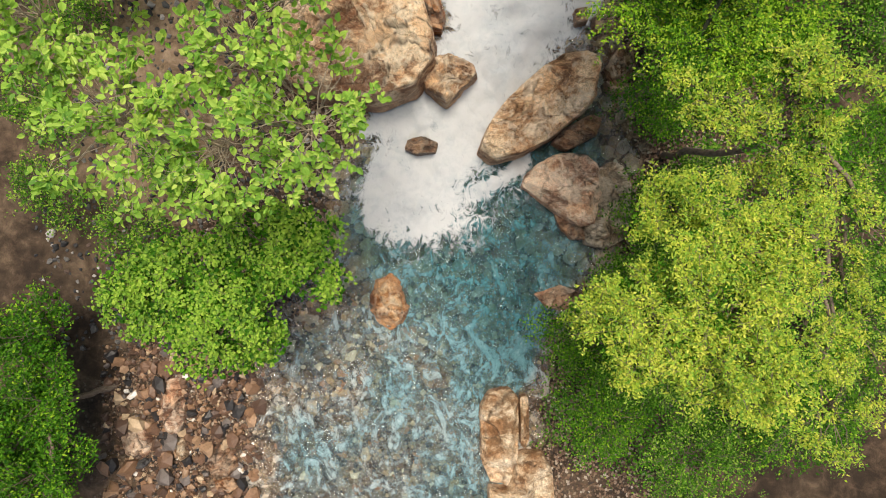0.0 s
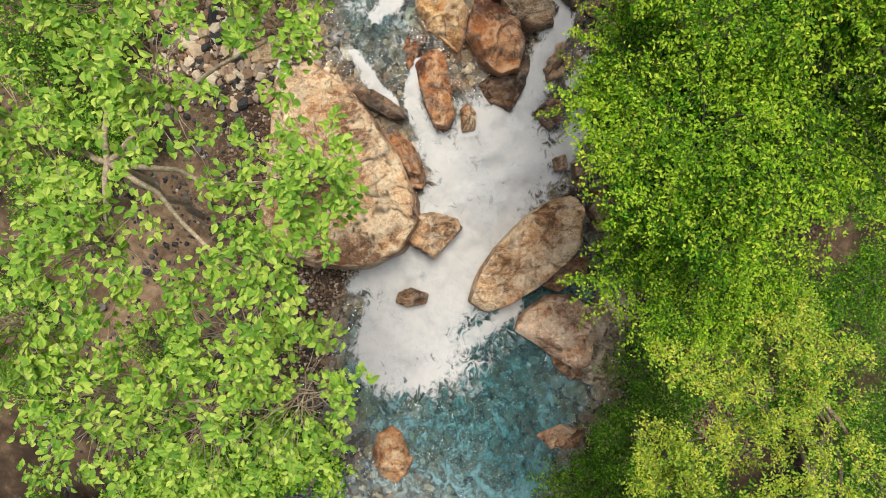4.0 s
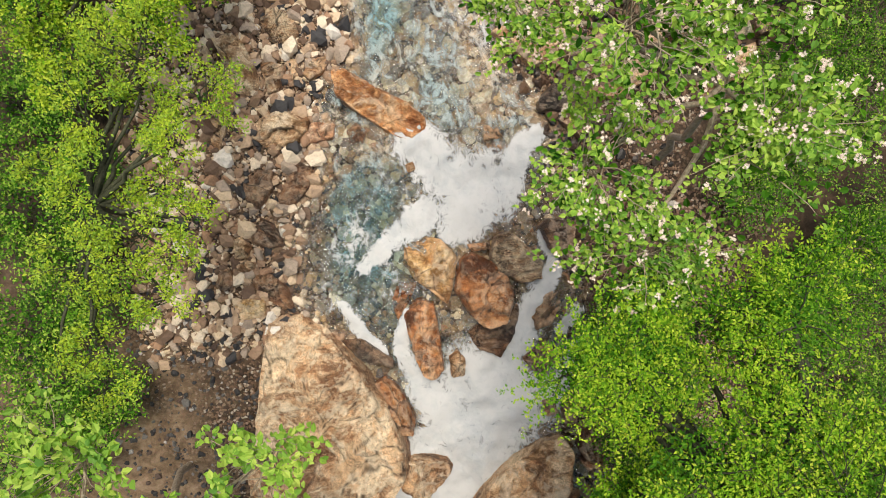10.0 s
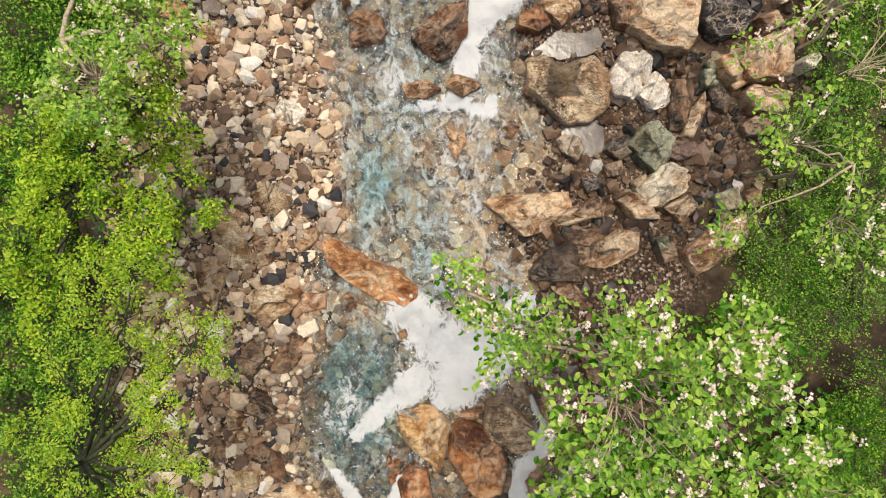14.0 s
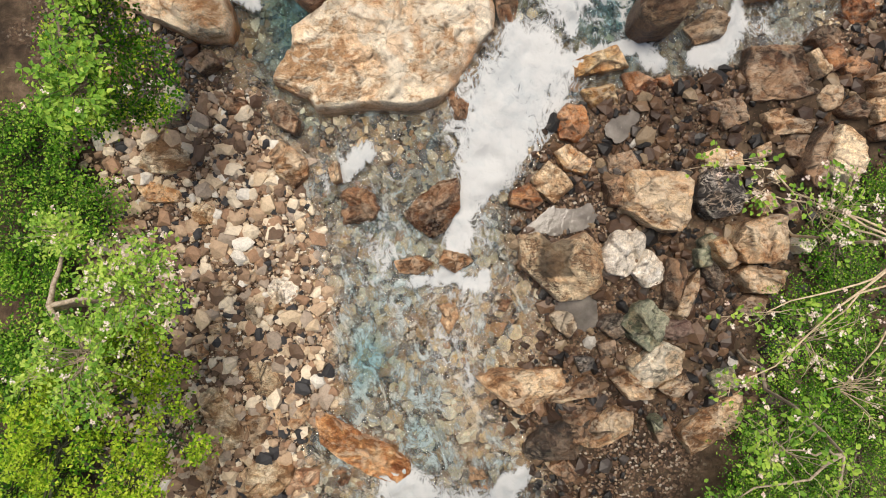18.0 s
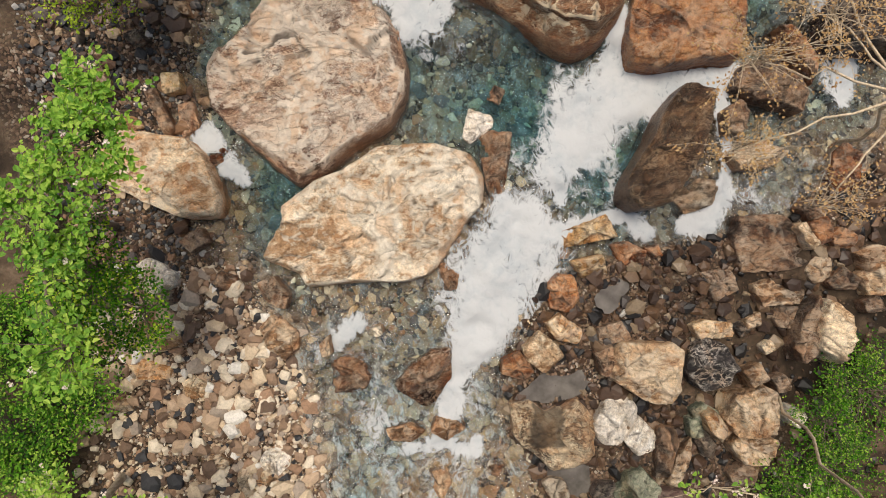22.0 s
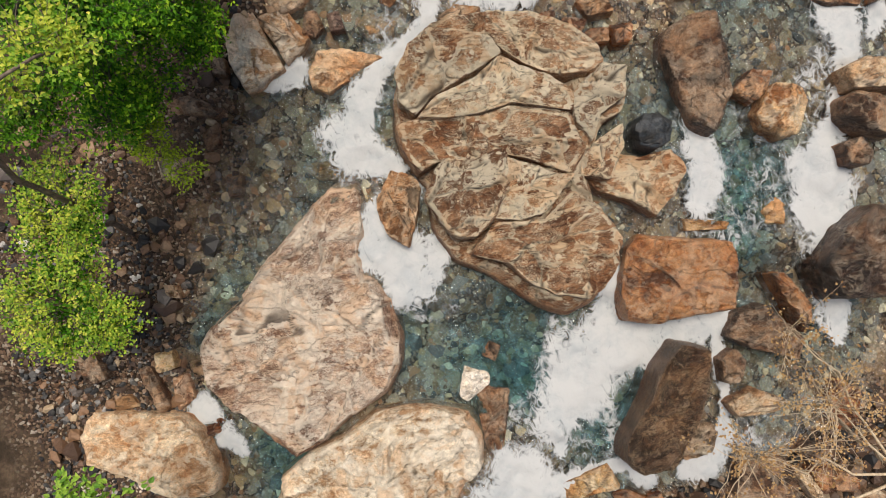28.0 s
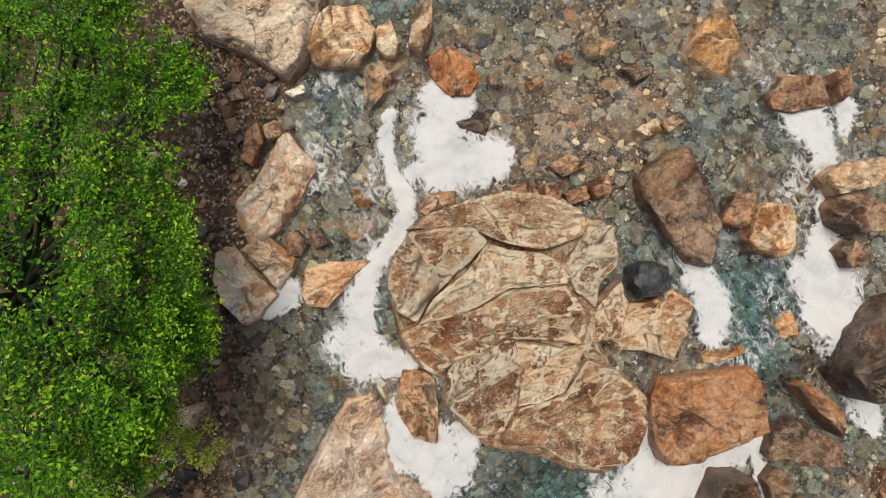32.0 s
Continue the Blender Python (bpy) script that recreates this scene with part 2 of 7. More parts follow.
STONES = {
    "tan": stone("tan_rock", (0.13, 0.07, 0.035), (0.35, 0.215, 0.12), (0.60, 0.46, 0.31)),
    "orange": stone("orange_rock", (0.22, 0.095, 0.035), (0.46, 0.265, 0.125), (0.66, 0.50, 0.32)),
    "brown": stone("brown_rock", (0.045, 0.025, 0.015), (0.135, 0.072, 0.041), (0.29, 0.185, 0.115), crust=0.2, rough=0.5, gloss=0.5),
    "rust": stone("rust_rock", (0.075, 0.027, 0.011), (0.27, 0.108, 0.04), (0.45, 0.23, 0.105), crust=0.22, rough=0.4, gloss=0.5),
    "pink": stone("pink_rock", (0.16, 0.085, 0.055), (0.38, 0.235, 0.16), (0.60, 0.46, 0.35)),
    "grey": stone("grey_rock", (0.12, 0.095, 0.07), (0.31, 0.26, 0.195), (0.54, 0.48, 0.39)),
    "cream": stone("cream_rock", (0.26, 0.15, 0.075), (0.60, 0.46, 0.31), (0.80, 0.70, 0.54), vein=(0.26, 0.14, 0.07), veins=0.55, crust=0.2, iron=0.35),
    "pale": stone("pale_slab_rock", (0.36, 0.22, 0.12), (0.68, 0.575, 0.44), (0.80, 0.73, 0.62), vein=(0.78, 0.71, 0.60), veins=0.4, crust=0.6, layer=4.0, relief=0.08),
    "peach": stone("peach_rock", (0.36, 0.20, 0.10), (0.60, 0.43, 0.28), (0.76, 0.63, 0.47), vein=(0.80, 0.71, 0.57), crust=0.5),
    "white": stone("white_rock", (0.48, 0.38, 0.28), (0.76, 0.70, 0.61), (0.84, 0.81, 0.76), vein=(0.34, 0.22, 0.13), veins=0.25, crust=0.1, stain=0.1, iron=0.08),
    "ochre": stone("ochre_rock", (0.26, 0.15, 0.06), (0.55, 0.39, 0.19), (0.72, 0.58, 0.36)),
    "dark": stone("dark_rock", (0.025, 0.02, 0.018), (0.065, 0.046, 0.036), (0.15, 0.11, 0.085), crust=0.12, rough=0.4, gloss=0.5),
    "wetdark": stone("wet_dark_rock", (0.018, 0.009, 0.006), (0.05, 0.024, 0.013), (0.13, 0.068, 0.037), veins=0.5, rough=0.3, gloss=0.6, crust=0.12),
    "black": stone("black_rock", (0.012, 0.011, 0.012), (0.03, 0.026, 0.027), (0.08, 0.07, 0.07), vein=(0.66, 0.61, 0.55), veins=0.9, crust=0.1, rough=0.5),
    "slate": stone("blue_black_rock", (0.02, 0.026, 0.034), (0.03, 0.04, 0.052), (0.05, 0.06, 0.075), veins=0.03, crust=0.03, rough=0.5, stain=0.0),
    "green": stone("green_rock", (0.05, 0.065, 0.045), (0.135, 0.165, 0.115), (0.27, 0.30, 0.22), crust=0.15, stain=0.1),
    "plum": stone("plum_rock", (0.045, 0.025, 0.023), (0.095, 0.055, 0.048), (0.15, 0.10, 0.085), crust=0.08, veins=0.1),
    "lichen": stone("lichen_rock", (0.12, 0.11, 0.085), (0.36, 0.34, 0.28), (0.64, 0.61, 0.53), crust=0.6, stain=0.1),
    "banded": stone("banded_rock", (0.05, 0.027, 0.015), (0.165, 0.088, 0.046), (0.38, 0.25, 0.15), veins=0.95, vein=(0.76, 0.64, 0.46), layer=6.0, rough=0.42, gloss=0.55, facing=0.2, crust=0.4),
    "mauve": stone("mauve_rock", (0.12, 0.065, 0.045), (0.30, 0.205, 0.16), (0.48, 0.385, 0.315), veins=0.8, crust=0.75, vein=(0.72, 0.64, 0.55), bare=0.565, layer=5.0, rim=0.22),
    "weathered": stone("weathered_rock", (0.17, 0.09, 0.05), (0.38, 0.25, 0.155), (0.62, 0.50, 0.36), vein=(0.72, 0.63, 0.48), crust=0.5),
    "schist": stone("schist_rock", (0.13, 0.052, 0.022), (0.31, 0.145, 0.068), (0.47, 0.27, 0.15), vein=(0.86, 0.73, 0.54), veins=0.75, layer=7.0, facing=0.16, crust=0.9, bare=0.565, relief=0.18, patches=3.2, rim=0.2),
    "schistpale": stone("pale_schist_rock", (0.16, 0.068, 0.03), (0.36, 0.19, 0.098), (0.55, 0.36, 0.215), vein=(0.87, 0.76, 0.58), veins=0.75, layer=7.0, facing=0.16, crust=0.95, bare=0.52, relief=0.18, patches=3.2, rim=0.2),
    "darkbanded": stone("dark_banded_rock", (0.035, 0.018, 0.010), (0.10, 0.052, 0.028), (0.17, 0.10, 0.06), veins=0.35, vein=(0.55, 0.40, 0.25), layer=6.0, rough=0.42, gloss=0.5, facing=0.2, crust=0.4, bare=0.6),
    "veined": stone("veined_rock", (0.10, 0.055, 0.035), (0.27, 0.17, 0.115), (0.52, 0.42, 0.32), vein=(0.78, 0.71, 0.58), veins=1.0, layer=6.0, facing=0.2, crust=0.6),
}


BUFF = [(0.0, (0.0345, 0.0345, 0.0391)), (0.12, (0.138, 0.0862, 0.0575)), (0.24, (0.29, 0.19, 0.125)), (0.4, (0.46, 0.33, 0.225)),
        (0.55, (0.356, 0.287, 0.23)), (0.66, (0.60, 0.47, 0.33)), (0.76, (0.33, 0.20, 0.125)), (0.82, (0.70, 0.60, 0.47)), (0.975, (0.72, 0.68, 0.62))]
RUST = [(0.0, (0.0187, 0.017, 0.017)), (0.2, (0.0638, 0.0357, 0.0229)), (0.4, (0.115, 0.0638, 0.0382)), (0.6, (0.187, 0.106, 0.0595)),
        (0.75, (0.255, 0.162, 0.0978)), (0.86, (0.102, 0.085, 0.0765)), (0.92, (0.357, 0.264, 0.17)), (0.985, (0.595, 0.561, 0.51))]
DULL = [(0.0, (0.021, 0.021, 0.0231)), (0.3, (0.049, 0.049, 0.0504)), (0.55, (0.098, 0.0945, 0.091)), (0.75, (0.07, 0.0455, 0.035)), (0.88, (0.182, 0.175, 0.168)), (0.96, (0.35, 0.336, 0.322))]
OCHRE = [(0.0, (0.24, 0.21, 0.18)), (0.12, (0.45, 0.256, 0.134)), (0.3, (0.75, 0.54, 0.284)), (0.5, (0.87, 0.69, 0.434)), (0.66, (0.6, 0.556, 0.48)), (0.8, (0.54, 0.3, 0.166)), (0.9, (0.88, 0.88, 0.75))]


def gravel_stone(name, island=True, wet=1.0, kinds=BUFF):
    m, t, n, l, p = nodes_of(name)
    plain = shifted(t, per_object=not island)
    geo = add(t, "ShaderNodeNewGeometry") if island else add(t, "ShaderNodeObjectInfo")
    rnd = geo.outputs["Random Per Island"] if island else geo.outputs["Random"]
    ramp = add(t, "ShaderNodeValToRGB", ramp=[(a, tuple(wet * v for v in c)) for a, c in kinds])
    ramp.color_ramp.interpolation = "CONSTANT"
    l.new(rnd, ramp.inputs[0])
    fine = tex(t, plain, 17, 6, 0.7, 0.5)
    grain = add(t, "ShaderNodeValToRGB", ramp=[(0.3, (0.6, 0.57, 0.54)), (0.5, (1, 1, 1)), (0.72, (1.2, 1.17, 1.12))])
    l.new(fine.outputs[0], grain.inputs[0])
    l.new(mixed(t, 0.8, ramp.outputs[0], grain.outputs[0], "MULTIPLY"), p.inputs["Base Color"])
    p.inputs["Roughness"].default_value = 0.5 if kinds is RUST else 0.75
    b = add(t, "ShaderNodeBump", ins={"Strength": 0.6, "Distance": 0.02})
    l.new(fine.outputs[0], b.inputs["Height"])
    l.new(b.outputs[0], p.inputs["Normal"])
    return m


COBBLE = gravel_stone("cobble_stone", island=False, wet=0.9)
COBBLE_RUST = gravel_stone("rusty_cobble_stone", island=False, wet=0.8, kinds=RUST)
PEBBLE = gravel_stone("pebble_stone", wet=0.85)
PEBBLE_RUST = gravel_stone("rusty_pebble_stone", wet=0.55, kinds=RUST)
PEBBLE_BROWN = gravel_stone("brown_pebble_stone", wet=1.15, kinds=RUST)
PEBBLE_DULL = gravel_stone("grey_pebble_stone", kinds=DULL)
BED_STONE = gravel_stone("stream_bed_stone", wet=0.6, kinds=OCHRE)
BED_DARK = gravel_stone("brown_stream_bed_stone", wet=1.45, kinds=[(0.0, (0.03, 0.03, 0.03)), (0.15, (0.10, 0.06, 0.035)), (0.35, (0.28, 0.19, 0.10)), (0.5, (0.44, 0.33, 0.21)), (0.62, (0.16, 0.15, 0.14)), (0.75, (0.24, 0.12, 0.06)), (0.86, (0.54, 0.46, 0.34)), (0.94, (0.07, 0.06, 0.06))])


def ground_material():
    m, t, n, l, p = nodes_of("river_ground")
    co = shifted(t, per_object=False)
    big = tex(t, co, 0.35, 6, 0.6, 0.3)
    mid = tex(t, co, 3.0, 8, 0.72, 0.4)
    fine = tex(t, co, 30, 6, 0.75)
    earth = add(t, "ShaderNodeValToRGB", ramp=[(0.36, (0.010, 0.007, 0.005)), (0.5, (0.030, 0.020, 0.013)), (0.64, (0.095, 0.062, 0.040))])
    l.new(maths(t, "ADD", maths(t, "MULTIPLY", big.outputs[0], 0.4), maths(t, "MULTIPLY", mid.outputs[0], 0.6)), earth.inputs[0])
    dry = add(t, "ShaderNodeValToRGB", ramp=[(0.36, (0.09, 0.06, 0.037)), (0.5, (0.17, 0.118, 0.075)), (0.64, (0.26, 0.19, 0.13))])
    l.new(mid.outputs[0], dry.inputs[0])
    soil = mixed(t, attr(t, "terrace"), earth.outputs[0], dry.outputs[0])
    warp = mixed(t, 0.22, co, mid.outputs["Color"], "ADD")

    def layer(scale, kinds):
        vor = add(t, "ShaderNodeTexVoronoi", ins={"Scale": scale, "Randomness": 1.0})
        l.new(warp, vor.inputs["Vector"])
        sep = add(t, "ShaderNodeSeparateColor")
        l.new(vor.outputs["Color"], sep.inputs[0])
        ramp = add(t, "ShaderNodeValToRGB", ramp=kinds)
        l.new(sep.outputs[0], ramp.inputs[0])
        return vor.outputs["Distance"], ramp.outputs[0], sep.outputs[1]

    d1, c1, _ = layer(15.0, [(0.0, (0.04, 0.034, 0.032)), (0.3, (0.11, 0.066, 0.044)), (0.6, (0.21, 0.135, 0.09)), (0.85, (0.30, 0.22, 0.16)), (1.0, (0.5, 0.45, 0.38))])
    d2, c2, k2 = layer(3.4, [(0.0, (0.15, 0.127, 0.113)), (0.25, (0.39, 0.24, 0.134)), (0.5, (0.6, 0.434, 0.256)), (0.75, (0.72, 0.6, 0.42)), (1.0, (0.88, 0.84, 0.69))])
    gm = maths(t, "MULTIPLY", attr(t, "gravel"), maths(t, "LESS_THAN", d1, 0.58))
    col = mixed(t, maths(t, "MULTIPLY", gm, maths(t, "SUBTRACT", 1.0, maths(t, "MULTIPLY", attr(t, "terrace"), 0.7))), soil, c1)
    bm_ = maths(t, "MULTIPLY", attr(t, "bed"), maths(t, "MULTIPLY", maths(t, "LESS_THAN", d2, 0.62), 0.85))
    col = mixed(t, bm_, col, c2)
    col = mixed(t, 0.6, col, mixed(t, 1.0, (0.5, 0.5, 0.5), fine.outputs["Color"], "ADD"), "MULTIPLY")
    l.new(col, p.inputs["Base Color"])
    p.inputs["Roughness"].default_value = 0.85
    p.inputs["Specular IOR Level"].default_value = 0.2
    h = maths(t, "ADD", maths(t, "MULTIPLY", mid.outputs[0], 0.8), maths(t, "MULTIPLY", fine.outputs[0], 0.2))
    h = maths(t, "SUBTRACT", h, maths(t, "ADD", maths(t, "MULTIPLY", maths(t, "MULTIPLY", d1, gm), 0.9), maths(t, "MULTIPLY", maths(t, "MULTIPLY", d2, bm_), 1.6)))
    b = add(t, "ShaderNodeBump", ins={"Strength": 0.9, "Distance": 0.06})
    l.new(h, b.inputs["Height"])
    l.new(b.outputs[0], p.inputs["Normal"])
    return m


GROUND = ground_material()


def water_material():
    """Clear running water: tinted by its depth, with ripples, and white where it is broken into foam."""
    m, t, n, l, p = nodes_of("stream_water")
    out = n["Material Output"]
    n.remove(p)
    co = shifted(t, per_object=False)
    flow = shifted(t, (1.0, 0.72, 1.0), (0, 0, 0.35), per_object=False)
    depth, foam = attr(t, "depth"), attr(t, "foam")
    tint = add(t, "ShaderNodeValToRGB", ramp=[(0.0, (1, 0.99, 0.98)), (0.16, (0.96, 0.96, 0.94)), (0.3, (0.74, 0.84, 0.86)), (0.5, (0.43, 0.69, 0.74)), (1.0, (0.13, 0.39, 0.44))])
    l.new(depth, tint.inputs[0])
    see = add(t, "ShaderNodeBsdfTransparent")
    l.new(tint.outputs[0], see.inputs[0])
    airy = add(t, "ShaderNodeValToRGB", ramp=[(0.0, (0.40, 0.37, 0.32)), (0.2, (0.30, 0.34, 0.34)), (0.42, (0.15, 0.285, 0.315)), (0.8, (0.04, 0.15, 0.17))])
    l.new(depth, airy.inputs[0])
    sandy = add(t, "ShaderNodeValToRGB", ramp=[(0.46, (0, 0, 0)), (0.58, (1, 1, 1))])
    l.new(tex(t, co, 1.7, 5, 0.6, 0.6).outputs[0], sandy.inputs[0])
    thin = add(t, "ShaderNodeValToRGB", ramp=[(0.12, (0.8, 0.8, 0.8)), (0.36, (0, 0, 0))])
    l.new(depth, thin.inputs[0])
    murk = add(t, "ShaderNodeBsdfDiffuse")
    l.new(mixed(t, maths(t, "MULTIPLY", sandy.outputs[0], thin.outputs[0]), airy.outputs[0], (0.43, 0.33, 0.22)), murk.inputs[0])
    swirl = tex(t, flow, 2.2, 9, 0.7, 1.8)
    mk = add(t, "ShaderNodeValToRGB", ramp=[(0.42, (0.02, 0.02, 0.02)), (0.52, (0.2, 0.2, 0.2)), (0.66, (0.6, 0.6, 0.6))])
    l.new(swirl.outputs[0], mk.inputs[0])
    dk = add(t, "ShaderNodeValToRGB", ramp=[(0.25, (0, 0, 0)), (0.7, (0.3, 0.3, 0.3))])
    l.new(depth, dk.inputs[0])
    mkf = maths(t, "MULTIPLY", maths(t, "ADD", mk.outputs[0], dk.outputs[0], True), attr(t, "air"))
    r1 = tex(t, flow, 2.4, 4, 0.55, 0.9)
    r2 = tex(t, flow, 7.0, 4, 0.6, 0.8)
    # ripple noise painted into the murk, standing in for reflections off the wavelets
    ripple_shine = add(t, "ShaderNodeValToRGB", ramp=[(0.40, (0.25, 0.25, 0.25)), (0.5, (0.8, 0.8, 0.8)), (0.6, (1.5, 1.5, 1.5))])
    l.new(maths(t, "ADD", maths(t, "MULTIPLY", r1.outputs[0], 0.6), maths(t, "MULTIPLY", r2.outputs[0], 0.4)), ripple_shine.inputs[0])
    mkf = maths(t, "MULTIPLY", mkf, ripple_shine.outputs[0], True)
    body = add(t, "ShaderNodeMixShader")
    l.new(mkf, body.inputs[0])
    l.new(see.outputs[0], body.inputs[1])
    l.new(murk.outputs[0], body.inputs[2])
    h = maths(t, "ADD", r1.outputs[0], maths(t, "MULTIPLY", r2.outputs[0], 0.5))
    bump = add(t, "ShaderNodeBump", ins={"Strength": 1.0, "Distance": 0.2})
    l.new(h, bump.inputs["Height"])
    gl = add(t, "ShaderNodeBsdfGlossy", ins={"Roughness": 0.1})
    l.new(bump.outputs[0], gl.inputs["Normal"])
    l.new(bump.outputs[0], murk.inputs["Normal"])
    fr = add(t, "ShaderNodeFresnel", ins={"IOR": 1.33})
    l.new(bump.outputs[0], fr.inputs["Normal"])
    wet = add(t, "ShaderNodeMixShader")
    l.new(maths(t, "MULTIPLY", fr.outputs[0], maths(t, "MULTIPLY", attr(t, "swell"), 3.2), True), wet.inputs[0])
    l.new(body.outputs[0], wet.inputs[1])
    l.new(gl.outputs[0], wet.inputs[2])
    # broken water: solid in the core, torn and threaded at the rim
    n1 = tex(t, flow, 1.3, 6, 0.55, 0.5)
    n2 = tex(t, co, 6.0, 4, 0.55, 0.6)
    th = tex(t, flow, 3.6, 4, 0.5, 1.6)
    thread = maths(t, "SUBTRACT", 0.16, maths(t, "MULTIPLY", maths(t, "ABSOLUTE", maths(t, "SUBTRACT", th.outputs[0], 0.5)), 3.0))
    f = maths(t, "ADD", foam, maths(t, "MULTIPLY", maths(t, "SUBTRACT", n1.outputs[0], 0.5), 1.1))
    f = maths(t, "ADD", f, maths(t, "MULTIPLY", maths(t, "SUBTRACT", n2.outputs[0], 0.5), 0.45))
    f = maths(t, "ADD", f, maths(t, "MULTIPLY", thread, 0.8))
    fm = add(t, "ShaderNodeValToRGB", ramp=[(0.32, (0, 0, 0)), (0.46, (0.25, 0.25, 0.25)), (0.62, (0.75, 0.75, 0.75)), (0.8, (1, 1, 1))])
    l.new(f, fm.inputs[0])
    milk = add(t, "ShaderNodeValToRGB", ramp=[(0.38, (0.37, 0.395, 0.415)), (0.55, (0.44, 0.45, 0.46))])
    l.new(maths(t, "ADD", maths(t, "MULTIPLY", n1.outputs[0], 0.6), maths(t, "MULTIPLY", n2.outputs[0], 0.4)), milk.inputs[0])
    white = add(t, "ShaderNodeBsdfDiffuse")
    l.new(milk.outputs[0], white.inputs[0])
    fb = add(t, "ShaderNodeBump", ins={"Strength": 0.4, "Distance": 0.1})
    l.new(maths(t, "ADD", n1.outputs[0], maths(t, "MULTIPLY", n2.outputs[0], 0.5)), fb.inputs["Height"])
    l.new(fb.outputs[0], white.inputs["Normal"])
    last = add(t, "ShaderNodeMixShader")
    l.new(maths(t, "MULTIPLY", fm.outputs[0], maths(t, "MULTIPLY", foam, 9.0, True)), last.inputs[0])
    l.new(wet.outputs[0], last.inputs[1])
    l.new(white.outputs[0], last.inputs[2])
    l.new(last.outputs[0], out.inputs["Surface"])
    return m


WATER = water_material()


def puddle_material():
    m, t, n, l, p = nodes_of("puddle_water")
    co = shifted(t)
    ramp = add(t, "ShaderNodeValToRGB", ramp=[(0.35, (0.07, 0.06, 0.052)), (0.65, (0.14, 0.125, 0.11))])
    l.new(tex(t, co, 2.4, 5, 0.6).outputs[0], ramp.inputs[0])
    l.new(ramp.outputs[0], p.inputs["Base Color"])
    p.inputs["Roughness"].default_value = 0.12
    b = add(t, "ShaderNodeBump", ins={"Strength": 0.2, "Distance": 0.02})
    l.new(tex(t, co, 9.0, 3, 0.5).outputs[0], b.inputs["Height"])
    l.new(b.outputs[0], p.inputs["Normal"])
    return m


PUDDLE = puddle_material()


def leaf_material(name, dark, mid, light, through=0.4, gloss=0.12):
    m, t, n, l, p = nodes_of(name)
    geo = add(t, "ShaderNodeNewGeometry")
    co = shifted(t)
    patch = tex(t, co, 1.3, 3, 0.5)
    f = maths(t, "ADD", maths(t, "MULTIPLY", geo.outputs["Random Per Island"], 0.42), maths(t, "MULTIPLY", patch.outputs[0], 0.58))
    ramp = add(t, "ShaderNodeValToRGB", ramp=[(0.25, dark), (0.5, mid), (0.74, light)])
    l.new(f, ramp.inputs[0])
    l.new(ramp.outputs[0], p.inputs["Base Color"])
    p.inputs["Roughness"].default_value = 0.5
    p.inputs["Specular IOR Level"].default_value = gloss
    tr = add(t, "ShaderNodeBsdfTranslucent")
    warm = mixed(t, 1.0, ramp.outputs[0], (1.25, 1.3, 0.6), "MULTIPLY")
    l.new(warm, tr.inputs[0])
    mix = add(t, "ShaderNodeMixShader", ins={0: through})
    l.new(p.outputs[0], mix.inputs[1])
    l.new(tr.outputs[0], mix.inputs[2])
    l.new(mix.outputs[0], n["Material Output"].inputs["Surface"])
    return m


LEAF = {
    "hazel": leaf_material("broad_light_leaf", (0.104, 0.252, 0.043), (0.27, 0.456, 0.0715), (0.499, 0.621, 0.15)),
    "yellow": leaf_material("yellow_green_leaf", (0.166, 0.291, 0.041), (0.437, 0.524, 0.067), (0.686, 0.679, 0.133)),
    "elm": leaf_material("green_leaf", (0.032, 0.13, 0.008), (0.15, 0.335, 0.018), (0.36, 0.55, 0.04)),
    "bush": leaf_material("bush_leaf", (0.104, 0.233, 0.038), (0.25, 0.427, 0.054), (0.395, 0.553, 0.0865)),
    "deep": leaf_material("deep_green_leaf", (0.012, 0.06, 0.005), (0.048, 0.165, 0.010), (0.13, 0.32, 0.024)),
    "apple": leaf_material("fruit_tree_leaf", (0.0936, 0.233, 0.042), (0.239, 0.427, 0.065), (0.437, 0.582, 0.118)),
    "olive": leaf_material("olive_leaf", (0.15, 0.25, 0.02), (0.34, 0.48, 0.04), (0.54, 0.64, 0.08)),
    "bud": leaf_material("tan_bud", (0.24, 0.13, 0.06), (0.40, 0.25, 0.12), (0.55, 0.38, 0.20), through=0.2),
}
PETAL = leaf_material("pink_white_petal", (0.62, 0.46, 0.44), (0.78, 0.66, 0.64), (0.88, 0.82, 0.80), through=0.3, gloss=0.2)


def bark_material(name, a, b):
    m, t, n, l, p = nodes_of(name)
    co = shifted(t, (1, 1, 0.3))
    x = tex(t, co, 20, 6, 0.7, 0.5)
    ramp = add(t, "ShaderNodeValToRGB", ramp=[(0.35, a), (0.65, b)])
    l.new(x.outputs[0], ramp.inputs[0])
    l.new(ramp.outputs[0], p.inputs["Base Color"])
    p.inputs["Roughness"].default_value = 0.8
    bp = add(t, "ShaderNodeBump", ins={"Strength": 0.6, "Distance": 0.01})
    l.new(x.outputs[0], bp.inputs["Height"])
    l.new(bp.outputs[0], p.inputs["Normal"])
    return m


BARK = bark_material("grey_bark", (0.07, 0.05, 0.035), (0.22, 0.17, 0.125))
BARK_DARK = bark_material("dark_green_bark", (0.012, 0.016, 0.006), (0.05, 0.055, 0.025))
BARK_TAN = bark_material("tan_bark", (0.34, 0.25, 0.16), (0.62, 0.51, 0.37))
BARK_PALE = bark_material("pale_bark", (0.20, 0.15, 0.10), (0.46, 0.39, 0.30))

# ---- shape of the land ----
LATTICE = np.random.RandomState(7).rand(64, 64)


